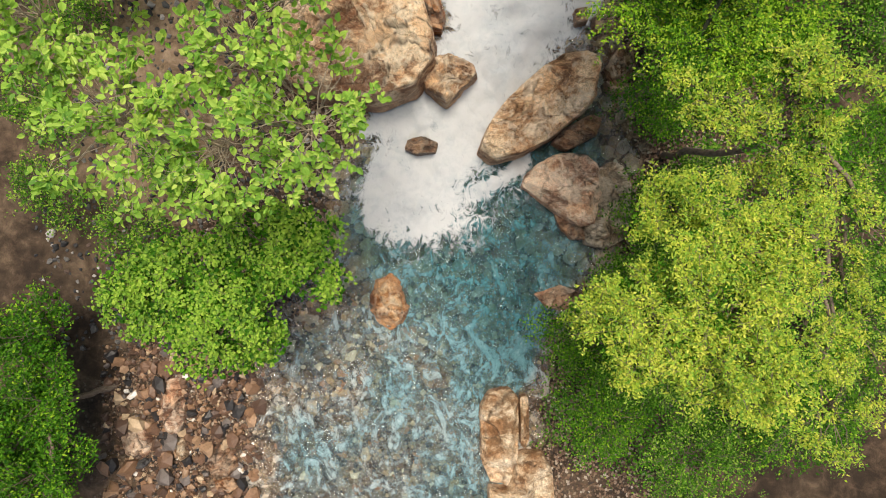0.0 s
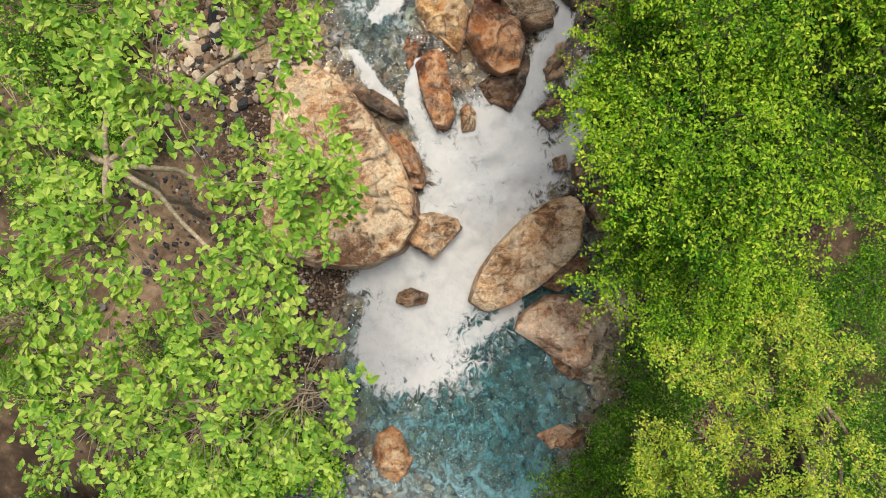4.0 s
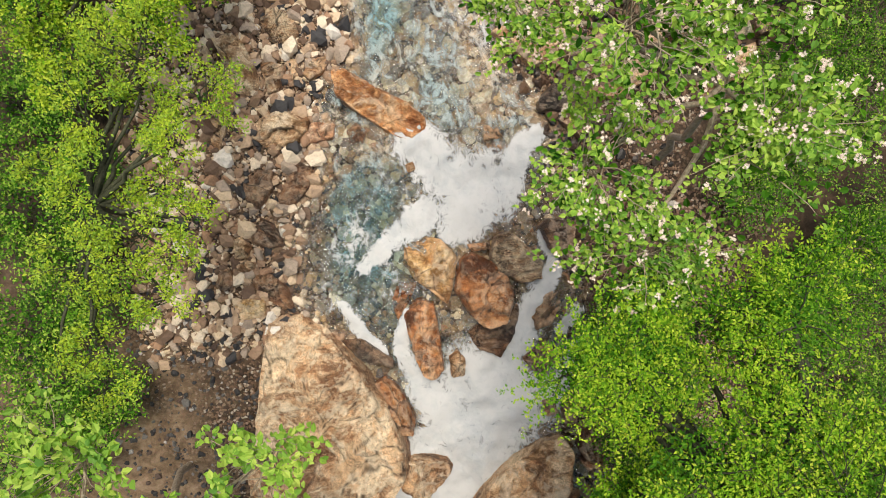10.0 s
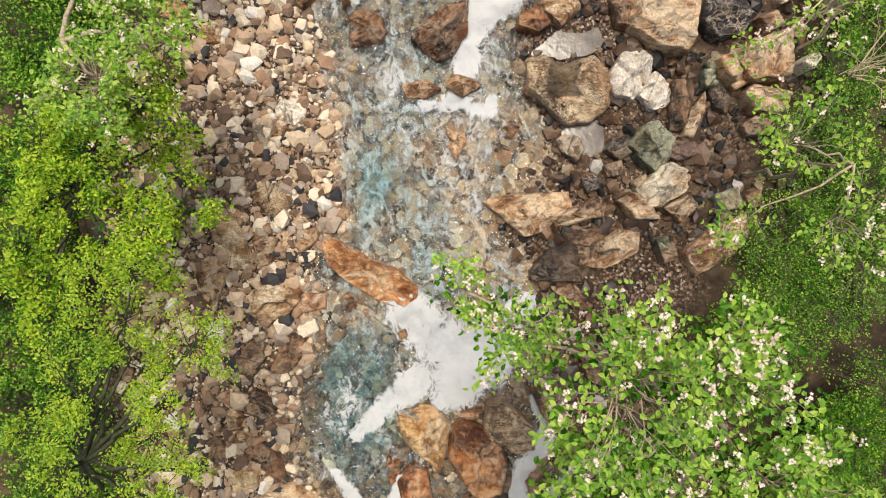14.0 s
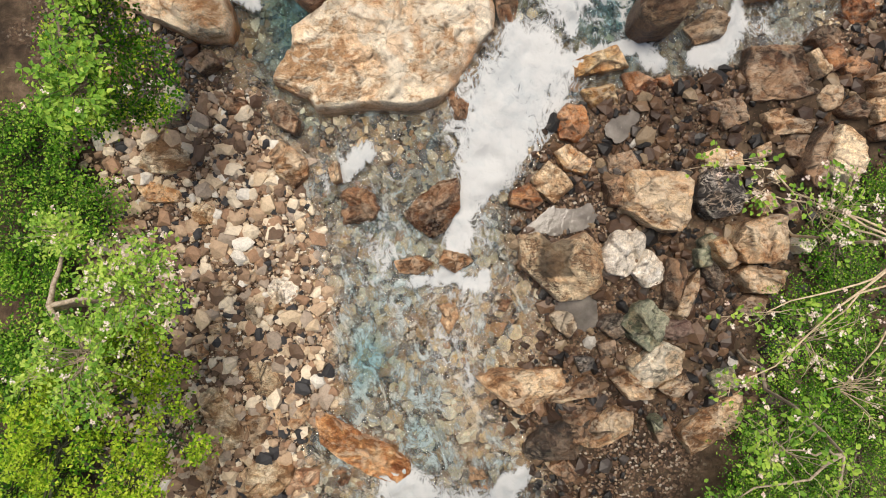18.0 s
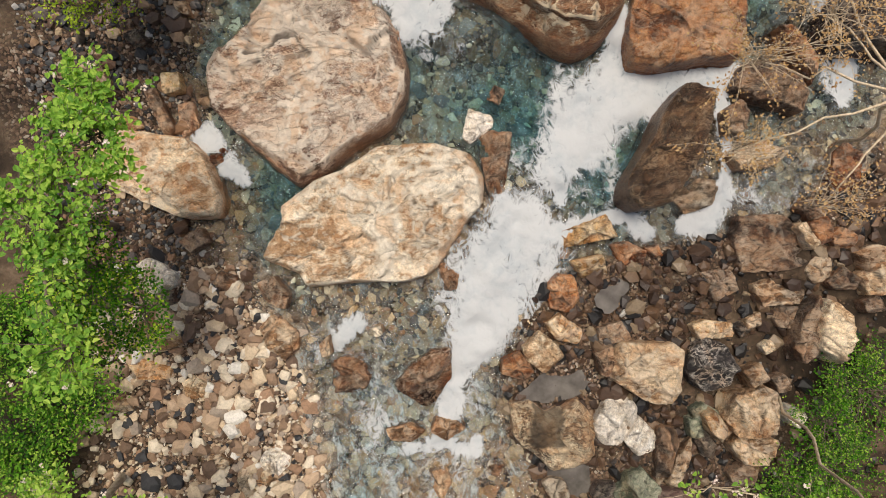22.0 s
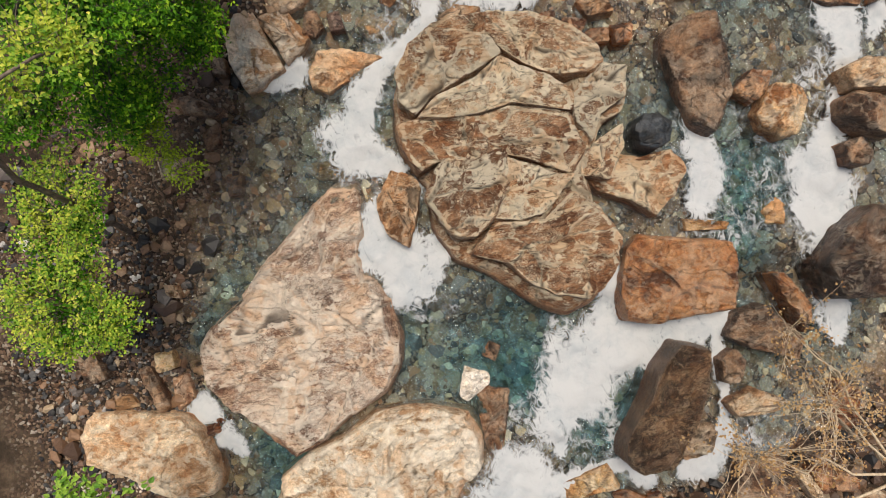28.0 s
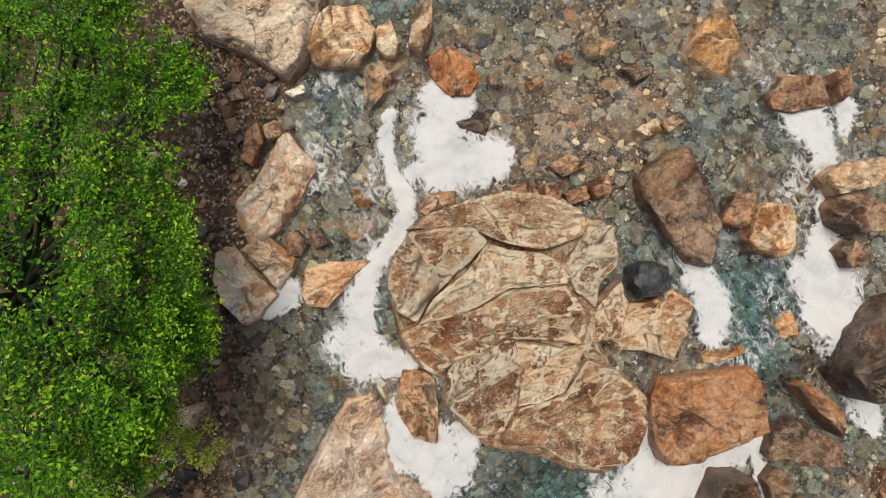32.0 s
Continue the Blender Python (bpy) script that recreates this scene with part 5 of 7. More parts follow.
boulder("brown", 1.1, [(3.79, 23.82), (4.11, 23.85), (4.54, 23.74), (4.4, 23.13), (4.2, 22.4), (3.93, 22.24), (3.83, 22.69), (3.77, 23.32)])
boulder("white", 1.05, [(3.42, 23.81), (3.61, 24.42), (4.15, 24.17), (4.1, 23.92), (3.58, 23.6)])
boulder("brown", 0.95, [(4.05, 24.58), (4.24, 24.88), (4.5, 24.73), (4.31, 24.4)])
boulder("ochre", 0.98, [(5.43, 21.45), (6.47, 21.72), (6.7, 21.19), (5.45, 21.07)])
boulder("rust", 0.95, [(6.47, 21.02), (6.85, 21.07), (7.27, 20.81), (7.16, 20.47), (6.67, 20.56)])
boulder("rust", 0.95, [(7.21, 20.88), (7.54, 20.93), (7.63, 20.64), (7.37, 20.61)])
boulder("ochre", 0.95, [(5.52, 20.75), (6.26, 20.86), (6.33, 20.35), (5.76, 20.35)])
boulder("rust", 0.95, [(4.92, 20.19), (5.21, 20.53), (5.58, 20.43), (5.64, 19.92), (5.42, 19.6), (4.99, 19.74)])
boulder("orange", 0.9, [(4.8, 19.44), (5.18, 19.62), (5.64, 19.22), (5.5, 18.88), (5.05, 19.03)])
boulder("cream", 0.9, [(4.28, 18.93), (4.7, 19.26), (4.92, 19.05), (5.2, 18.64), (4.71, 18.29), (4.31, 18.67)])
boulder("rust", 0.8, [(3.73, 18.39), (3.83, 18.7), (4.22, 18.85), (4.49, 18.37), (4.21, 18.19)])
boulder("wetdark", 0.76, [(1.31, 18.4), (1.6, 18.68), (2.21, 19.06), (2.66, 19.07), (2.58, 18.38), (2.21, 17.92), (1.88, 17.8), (1.53, 18.06)])
boulder("brown", 0.85, [(2.52, 21.0), (2.74, 21.04), (3.03, 20.76), (2.93, 20.39), (2.67, 20.39)])
boulder("darkbanded", 1.75, [(6.69, 22.01), (6.81, 22.44), (7.33, 23.09), (7.7, 23.77), (8.21, 24.26), (8.78, 24.06), (8.65, 23.49), (8.32, 22.75), (7.94, 22.2), (7.54, 21.77), (6.94, 21.72)])
boulder("grey", 1.0, [(7.95, 21.94), (8.63, 22.31), (9.12, 22.19), (8.8, 21.66), (8.22, 21.53)])
boulder("tan", 1.25, [(6.18, 18.6), (6.48, 18.84), (7.57, 18.72), (7.86, 18.5), (7.57, 17.62), (7.36, 17.41), (6.82, 17.52), (6.2, 18.02)])
boulder("brown", 1.0, [(5.83, 18.66), (6.25, 18.77), (6.23, 18.06), (5.94, 18.15)])
boulder("black", 1.2, [(7.92, 18.54), (8.25, 18.78), (8.7, 18.58), (8.99, 18.0), (8.59, 17.68), (8.08, 17.61), (7.79, 18.01)])
boulder("brown", 1.3, [(9.09, 20.76), (9.34, 21.34), (10.33, 21.3), (10.75, 20.7), (10.81, 20.2), (10.17, 20.03), (9.2, 20.13)])
boulder("cream", 1.35, [(10.4, 20.98), (10.64, 21.08), (10.88, 20.57), (10.68, 20.44)])
boulder("tan", 1.1, [(9.41, 19.84), (9.92, 19.91), (10.63, 19.58), (10.47, 19.29), (9.6, 19.32)])
boulder("orange", 1.1, [(8.0, 19.07), (8.32, 19.15), (8.93, 19.02), (8.96, 18.71), (8.15, 18.74)])
boulder("cream", 1.7, [(10.46, 18.4), (10.6, 19.08), (10.88, 19.38), (11.25, 19.01), (11.23, 18.43), (10.82, 18.0)])
boulder("brown", 1.5, [(10.01, 18.39), (10.34, 19.07), (10.71, 19.45), (10.73, 19.03), (10.52, 18.34), (10.15, 18.08)])
boulder("tan", 1.4, [(8.45, 16.98), (8.68, 17.43), (9.43, 17.59), (9.63, 17.21), (9.48, 16.51), (8.7, 16.59)])
boulder("orange", 1.3, [(8.07, 16.74), (7.97, 17.11), (8.23, 17.21), (8.45, 16.82), (8.27, 16.54)])
boulder("white", 1.3, [(9.77, 16.85), (10.05, 17.06), (10.14, 16.87), (9.93, 16.65)])
boulder("cream", 0.75, [(-4.46, 20.0), (-4.18, 20.42), (-3.78, 20.61), (-3.41, 20.5), (-3.19, 19.88), (-3.6, 19.75), (-4.11, 19.78)])
boulder("orange", 0.75, [(-4.5, 19.56), (-4.18, 19.63), (-3.54, 19.34), (-3.63, 19.12), (-4.28, 19.16)])
boulder("tan", 0.85, [(-1.58, 20.03), (-1.24, 20.28), (-0.72, 19.82), (-0.75, 19.45), (-1.09, 19.2), (-1.38, 19.44)])
boulder("white", 0.9, [(-4.05, 21.65), (-3.72, 21.84), (-3.13, 21.43), (-3.22, 21.12), (-3.67, 20.98), (-4.08, 21.27)])
boulder("tan", 0.85, [(-4.13, 21.06), (-3.57, 21.0), (-3.4, 20.71), (-3.85, 20.63)])
boulder("brown", 0.7, [(-2.55, 21.17), (-2.34, 21.43), (-1.91, 21.21), (-2.0, 20.92), (-2.38, 20.92)])
boulder("cream", 0.6, [(-3.42, 19.02), (-3.1, 19.07), (-2.88, 18.9), (-2.99, 18.59), (-3.33, 18.58)])
boulder("tan", 0.6, [(-5.04, 18.85), (-4.65, 18.88), (-4.53, 18.48), (-5.01, 18.44)])
boulder("brown", 0.62, [(-0.14, 19.08), (0.63, 19.14), (0.78, 18.67), (0.62, 18.3), (-0.09, 18.31)])
boulder("tan", 0.55, [(2.15, 17.51), (2.65, 17.36), (2.82, 17.18), (2.35, 16.95), (1.99, 17.2)])
boulder("cream", 0.45, [(1.86, 16.23), (2.29, 16.29), (2.35, 15.93), (2.08, 15.54), (1.92, 15.84)])
boulder("tan", 0.5, [(0.96, 17.36), (1.55, 17.43), (1.88, 17.21), (1.51, 16.98), (1.07, 17.07)])
DOME = boulder("schist", 1.93, [(3.01, 30.31), (3.3, 31.05), (3.88, 31.5), (4.8, 31.72), (5.87, 31.71), (6.68, 31.54), (7.21, 31.12), (7.47, 30.54), (7.85, 30.3), (7.93, 29.81), (7.73, 29.36), (7.22, 29.14), (6.95, 28.62), (6.78, 28.13), (6.85, 27.47), (7.2, 26.71), (7.02, 25.97), (6.53, 25.52), (5.97, 25.32), (5.38, 25.64), (4.96, 26.0), (4.45, 26.43), (3.8, 26.82), (3.44, 27.52), (3.45, 28.35), (3.04, 29.12), (2.96, 29.78)])
boulder("schist", 1.8, [(6.96, 28.49), (7.15, 28.67), (7.66, 28.5), (8.12, 28.37), (8.8, 28.45), (9.0, 28.0), (8.63, 27.45), (8.15, 27.07), (7.62, 27.49), (7.11, 27.69), (6.78, 28.1)])
boulder("rust", 1.6, [(7.46, 26.44), (7.81, 26.69), (9.69, 26.28), (9.78, 25.72), (9.58, 24.78), (8.71, 24.8), (7.85, 24.75), (7.26, 24.9), (7.18, 25.52)])
boulder("slate", 2.0, [(7.89, 28.9), (8.06, 29.19), (8.42, 29.21), (8.67, 28.96), (8.57, 28.56), (8.29, 28.45), (7.98, 28.56)])
boulder("brown", 1.85, [(8.91, 30.94), (9.53, 31.21), (10.18, 31.22), (10.2, 30.57), (10.09, 29.34), (9.66, 28.62), (9.19, 28.93), (9.03, 29.49), (8.84, 30.45)])
boulder("orange", 1.97, [(10.59, 28.91), (10.84, 29.35), (11.22, 29.48), (11.61, 29.3), (11.69, 28.86), (11.38, 28.32), (11.01, 28.29), (10.65, 28.61)])
boulder("rust", 1.8, [(10.18, 29.45), (10.68, 29.86), (11.08, 29.74), (10.82, 29.3), (10.55, 29.12)])
boulder("brown", 2.0, [(12.41, 28.87), (12.68, 29.04), (13.12, 28.94), (13.65, 28.44), (13.56, 27.98), (12.76, 28.16), (12.4, 28.51)])
boulder("tan", 2.0, [(12.59, 29.56), (12.92, 29.69), (13.84, 29.49), (13.74, 28.96), (12.69, 29.09)])
boulder("brown", 1.8, [(12.29, 27.98), (12.67, 28.04), (12.9, 27.64), (12.74, 27.43), (12.4, 27.54)])
boulder("ochre", 1.35, [(10.57, 26.85), (10.93, 27.1), (11.17, 26.82), (11.07, 26.46), (10.64, 26.52)])
boulder("wetdark", 1.9, [(11.52, 25.45), (12.01, 26.21), (12.68, 26.58), (13.62, 26.44), (13.28, 24.59), (11.74, 24.71)])
boulder("brown", 1.5, [(9.45, 24.19), (9.72, 24.69), (10.36, 24.78), (10.65, 24.36), (11.07, 23.93), (10.87, 23.48), (9.95, 23.86)])
boulder("rust", 1.5, [(10.59, 25.41), (10.84, 25.43), (11.32, 24.63), (11.09, 24.05), (10.84, 24.7)])
boulder("brown", 1.35, [(9.21, 23.71), (9.56, 23.9), (9.76, 23.62), (9.55, 23.16), (9.19, 23.22)])
boulder("ochre", 1.45, [(8.84, 26.91), (9.85, 26.7), (9.76, 26.53), (8.85, 26.64)])
boulder("pale", 1.8, [(-0.33, 32.19), (-0.08, 32.7), (0.28, 32.71), (0.53, 31.94), (0.78, 31.36), (0.22, 31.02), (-0.08, 31.0), (-0.26, 31.45)])
boulder("pale", 1.75, [(0.33, 32.51), (0.97, 32.63), (1.41, 31.95), (1.26, 31.73), (0.85, 31.43), (0.65, 31.95)])
boulder("tan", 1.7, [(1.27, 31.26), (1.53, 31.65), (2.02, 31.64), (2.93, 31.32), (2.15, 30.95), (1.64, 30.72), (1.3, 30.89)])
boulder("ochre", 1.5, [(2.42, 32.17), (2.71, 32.44), (3.29, 32.16), (3.17, 31.8), (2.62, 31.82)])
boulder("tan", 1.78, [(2.27, 28.22), (2.67, 28.89), (3.13, 28.7), (3.27, 28.43), (3.05, 27.73), (2.84, 27.16), (2.46, 27.46), (2.3, 27.85)])
boulder("ochre", 1.35, [(0.74, 29.35), (1.61, 29.4), (2.06, 29.02), (1.78, 28.82), (1.06, 28.99)])
boulder("pale", 1.9, [(0.57, 33.42), (1.14, 33.77), (1.86, 34.38), (2.19, 34.58), (2.37, 34.06), (2.52, 33.62), (2.04, 33.17), (1.36, 32.68), (0.93, 32.53), (0.57, 32.91)])
boulder("veined", 2.2, [(1.08, 37.97), (1.33, 37.12), (1.39, 36.79), (2.13, 36.13), (2.63, 35.5), (3.02, 35.73), (3.3, 35.99), (3.81, 36.68), (4.16, 37.3), (1.46, 38.33)])
boulder("cream", 2.1, [(3.21, 35.82), (3.62, 36.43), (4.02, 36.66), (4.7, 36.46), (4.73, 35.88), (4.45, 35.48), (4.08, 35.31), (3.36, 35.54)])
boulder("cream", 2.0, [(4.73, 35.87), (5.11, 35.92), (5.1, 35.41), (4.95, 35.18), (4.73, 35.27), (4.62, 35.46)])
boulder("grey", 1.8, [(4.2, 35.26), (4.95, 35.23), (5.24, 35.32), (5.11, 34.98), (4.6, 34.65), (4.0, 34.39), (4.0, 34.75)])
boulder("cream", 2.0, [(5.27, 35.28), (5.73, 36.07), (6.1, 36.05), (5.89, 35.49), (5.46, 35.04)])
boulder("rust", 1.85, [(5.56, 34.98), (6.06, 35.11), (6.4, 34.66), (6.47, 34.18), (6.17, 33.91), (5.76, 34.0), (5.54, 34.41)])
boulder("ochre", 1.72, [(10.87, 33.09), (11.32, 33.57), (12.08, 33.81), (12.23, 33.22), (12.12, 32.61), (11.48, 32.33), (11.0, 32.77)])
boulder("brown", 1.8, [(12.19, 31.63), (12.66, 31.84), (13.36, 31.64), (13.33, 30.94), (12.61, 31.08), (12.18, 31.31)])
boulder("rust", 1.9, [(13.64, 31.56), (13.96, 31.57), (13.79, 30.99), (13.49, 30.91)])
boulder("tan", 1.65, [(4.17, 32.01), (4.58, 32.24), (5.16, 32.08), (4.97, 31.77), (4.38, 31.73)])
boulder("dark", 1.65, [(5.57, 33.49), (6.13, 33.6), (6.43, 33.36), (6.14, 32.95), (5.73, 33.23)])
boulder("white", 1.75, [(2.43, 35.37), (2.89, 35.39), (2.88, 35.2), (2.56, 35.19)])
boulder("tan", 1.75, [(7.14, 31.89), (7.67, 31.95), (7.98, 31.57), (7.38, 31.54)])
boulder("rust", 1.75, [(7.79, 31.26), (8.3, 31.25), (8.2, 30.84), (7.88, 30.84)])
boulder("cream", 1.75, [(9.22, 31.94), (9.71, 32.01), (9.71, 31.69), (9.38, 31.68)])
boulder("tan", 1.75, [(9.77, 31.86), (10.07, 31.94), (10.25, 31.74), (9.87, 31.62)])
boulder("brown", 1.75, [(9.38, 33.31), (9.85, 33.2), (10.01, 32.94), (9.6, 32.9)])
boulder("green", 0.95, [(7.86, 17.17), (8.15, 17.3), (8.46, 17.07), (8.23, 16.8), (7.9, 16.91)])
boulder("orange", 0.95, [(8.17, 16.76), (8.41, 16.95), (8.73, 16.83), (8.74, 16.58), (8.41, 16.45)])
boulder("tan", 1.1, [(8.57, 16.37), (8.84, 16.55), (9.68, 16.3), (9.38, 15.83), (8.77, 15.92)])
boulder("brown", 0.95, [(8.52, 15.67), (8.85, 15.85), (9.22, 15.75), (9.05, 15.37), (8.62, 15.41)])
boulder("cream", 0.8, [(6.0, 14.61), (6.3, 14.79), (6.36, 14.47), (6.12, 14.35)])
boulder("green", 0.85, [(7.78, 14.16), (8.37, 14.31), (8.47, 13.84), (7.93, 13.76)])
boulder("brown", 0.9, [(8.44, 14.07), (8.83, 14.2), (8.86, 13.82), (8.53, 13.77)])
boulder("brown", 0.95, [(8.34, 20.19), (8.98, 20.27), (9.17, 19.72), (8.57, 19.54)])
boulder("brown", 0.95, [(5.94, 19.2), (6.52, 19.32), (6.72, 18.86), (6.02, 18.79)])
boulder("brown", 1.15, [(9.8, 19.06), (10.0, 19.31), (10.36, 19.22), (10.18, 18.77), (9.88, 18.83)])
boulder("brown", 1.3, [(10.94, 19.72), (11.4, 20.02), (11.68, 19.74), (11.58, 19.48), (11.1, 19.54)])
boulder("tan", 1.35, [(11.59, 19.82), (12.11, 20.07), (12.56, 19.77), (12.38, 19.3), (11.77, 19.35)])
boulder("tan", 1.05, [(9.22, 19.08), (9.55, 19.2), (9.57, 18.88), (9.25, 18.83)])
boulder("cream", 1.1, [(9.49, 18.44), (9.69, 18.57), (9.82, 18.33), (9.56, 18.24)])
boulder("tan", 1.2, [(8.97, 17.96), (9.38, 18.08), (9.54, 17.75), (9.13, 17.58)])
boulder("lichen", 1.25, [(10.65, 17.14), (11.08, 17.17), (11.19, 16.86), (10.72, 16.76)])
boulder("brown", 1.2, [(9.58, 17.72), (9.87, 17.82), (9.95, 17.46), (9.67, 17.42)])
boulder("green", 0.95, [(7.76, 16.97), (8.14, 17.02), (8.04, 16.59), (7.77, 16.55)])
boulder("brown", 1.35, [(11.63, 19.24), (12.02, 19.34), (12.15, 18.96), (11.72, 18.96)])
boulder("rust", 1.35, [(10.75, 21.04), (11.14, 21.17), (11.22, 20.65), (10.88, 20.54)])
boulder("tan", 1.0, [(-2.49, 27.2), (-2.16, 27.14), (-2.12, 26.86), (-2.37, 26.91)])
boulder("ochre", 0.85, [(-2.97, 25.77), (-2.58, 25.78), (-2.57, 25.38), (-2.98, 25.33)])
boulder("brown", 1.0, [(-3.45, 25.47), (-3.19, 25.53), (-2.85, 24.55), (-3.08, 24.42)])
boulder("pink", 1.0, [(-2.79, 25.15), (-2.47, 25.2), (-2.4, 24.63), (-2.8, 24.39)])
boulder("brown", 1.0, [(-3.66, 26.81), (-3.38, 26.89), (-3.27, 26.43), (-3.55, 26.42)])
boulder("brown", 1.05, [(-4.5, 25.87), (-4.12, 26.0), (-3.92, 25.41), (-4.37, 25.31)])
boulder("cream", 1.05, [(-4.09, 24.9), (-3.72, 24.96), (-3.5, 24.67), (-4.0, 24.64)])
boulder("grey", 1.4, [(-2.18, 29.85), (-1.45, 29.8), (-1.45, 29.35), (-2.12, 29.38)])
boulder("brown", 1.4, [(-1.2, 30.26), (-0.79, 30.44), (-0.8, 29.97), (-1.11, 29.89)])
boulder("brown", 1.35, [(-0.87, 29.32), (-0.5, 29.31), (-0.59, 28.87), (-0.87, 28.87)])
boulder("tan", 1.75, [(5.47, 31.73), (5.8, 31.76), (5.74, 31.4), (5.4, 31.38)])
boulder("rust", 1.75, [(6.23, 31.7), (6.7, 31.75), (6.65, 31.31), (6.23, 31.38)])
boulder("rust", 1.75, [(6.82, 31.56), (7.35, 31.45), (7.1, 31.07), (6.75, 31.24)])
boulder("rust", 1.75, [(7.28, 31.22), (7.77, 31.2), (7.72, 30.9), (7.29, 30.91)])
boulder("brown", 1.7, [(-1.86, 31.0), (-1.31, 31.1), (-0.59, 30.69), (-0.79, 30.54), (-1.6, 30.72)])
boulder("brown", 1.75, [(-0.7, 31.84), (-0.42, 31.74), (-0.43, 31.38), (-0.73, 31.45)])
boulder("brown", 0.75, [(5.39, 15.06), (5.78, 15.14), (5.81, 14.83), (5.45, 14.77)])
boulder("brown", 0.8, [(6.43, 13.09), (6.76, 13.21), (6.84, 12.8), (6.52, 12.71)])
boulder("green", 0.85, [(6.37, 13.3), (6.63, 13.34), (6.65, 12.99), (6.44, 12.96)])
boulder("brown", 0.55, [(4.47, 13.56), (5.01, 13.77), (5.5, 13.4), (5.24, 12.71), (4.66, 12.83)])
boulder("tan", 0.55, [(3.18, 14.32), (3.9, 14.39), (5.05, 14.16), (5.15, 13.89), (4.36, 13.76), (3.47, 13.93)])
boulder("brown", 0.5, [(4.49, 10.9), (4.89, 10.93), (5.36, 10.37), (5.18, 9.87), (4.68, 10.18)])
boulder("brown", 0.5, [(4.04, 12.31), (4.51, 12.46), (4.8, 12.11), (4.46, 11.88)])
boulder("schist", 2.02, [(3.92, 31.63), (4.4, 31.75), (5.26, 31.73), (6.09, 31.61), (6.83, 31.26), (7.18, 30.88), (7.38, 30.43), (7.05, 30.24), (6.32, 30.27), (5.71, 30.63), (5.34, 30.96), (5.07, 31.25), (4.51, 31.4)], DOME)
boulder("schistpale", 2.16, [(3.47, 31.23), (3.88, 31.51), (4.62, 31.37), (5.15, 31.14), (5.26, 30.79), (4.82, 30.59), (4.37, 30.4), (3.78, 30.14), (3.42, 29.82), (3.14, 30.2), (3.16, 30.74)], DOME)
boulder("schistpale", 2.16, [(5.27, 30.76), (5.63, 30.47), (6.25, 30.17), (6.59, 29.79), (6.57, 29.43), (5.36, 29.78), (4.7, 29.66), (4.09, 29.66), (3.45, 29.75), (3.89, 30.1), (4.73, 30.38)], DOME)
boulder("schist", 2.08, [(3.05, 29.68), (3.44, 29.72), (4.68, 29.58), (5.34, 29.72), (6.46, 29.41), (6.66, 28.66), (6.24, 28.21), (5.64, 28.56), (4.89, 28.85), (4.46, 28.71), (3.76, 28.8), (3.34, 28.65), (3.09, 29.3)], DOME)
boulder("schistpale", 2.2, [(3.63, 28.63), (3.75, 28.77), (4.45, 28.7), (4.87, 28.84), (5.07, 28.74), (5.0, 28.1), (4.66, 27.52), (4.23, 27.2), (3.77, 27.26), (3.54, 27.76), (3.38, 28.13)], DOME)
boulder("schistpale", 2.12, [(5.01, 28.08), (5.08, 28.66), (6.09, 28.18), (6.38, 28.14), (5.69, 27.46), (5.17, 27.39), (4.67, 27.51)], DOME)
boulder("schist", 2.02, [(4.38, 27.06), (4.75, 27.38), (5.65, 27.3), (6.34, 27.79), (6.79, 27.37), (7.14, 26.69), (6.87, 26.0), (6.34, 25.6), (5.67, 25.8), (5.18, 26.11), (4.86, 26.54), (4.17, 26.82)], DOME)
boulder("schistpale", 2.04, [(7.38, 30.33), (7.84, 30.18), (7.73, 29.6), (7.18, 29.32), (6.92, 28.8), (6.63, 29.34), (6.64, 29.77)], DOME)
boulder("schist", 1.95, [(6.94, 28.73), (7.6, 29.03), (7.54, 28.56), (7.17, 27.95), (6.62, 28.14), (6.67, 28.52)], DOME)
boulder("tan", 1.2, [(10.57, 20.03), (10.85, 20.31), (11.15, 20.22), (11.04, 19.8), (10.72, 19.7)])
boulder("dark", 0.95, [(8.93, 18.96), (9.25, 19.05), (9.41, 18.79), (9.14, 18.63)])
boulder("brown", 1.1, [(-1.46, 21.0), (-1.08, 21.14), (-0.76, 20.67), (-0.91, 20.38), (-1.32, 20.61)])
boulder("brown", 1.1, [(-3.79, 21.02), (-3.29, 21.14), (-3.2, 20.77), (-3.58, 20.69)])
boulder("brown", 1.15, [(-3.05, 22.11), (-2.54, 22.36), (-2.38, 22.03), (-2.77, 21.83)])
boulder("brown", 1.3, [(-3.58, 26.52), (-3.19, 26.73), (-3.01, 26.46), (-3.3, 26.25)])
boulder("tan", 1.0, [(-0.22, 19.53), (-0.02, 19.69), (-0.0, 19.26), (-0.19, 19.22)])
boulder("grey", 1.0, [(0.98, 19.76), (1.17, 19.78), (1.19, 19.58), (1.02, 19.55)])
boulder("tan", 1.3, [(9.22, 22.72), (9.87, 22.96), (10.45, 22.65), (10.17, 22.37), (9.42, 22.39)])
boulder("plum", 1.75, [(1.83, 32.38), (2.1, 32.41), (2.19, 31.99), (1.87, 31.98)])
boulder("brown", 1.7, [(1.35, 32.5), (1.62, 32.53), (1.74, 32.16), (1.52, 31.93), (1.26, 32.09)])
boulder("rust", 1.9, [(1.4, 34.81), (1.7, 34.95), (1.65, 34.47), (1.26, 34.1), (1.08, 34.3)])
boulder("cream", 1.85, [(1.78, 34.81), (2.08, 34.83), (2.08, 34.5), (1.76, 34.5)])
boulder("tan", 1.75, [(-1.0, 33.97), (-0.58, 34.07), (-0.31, 33.78), (-0.45, 33.57), (-0.86, 33.66)])
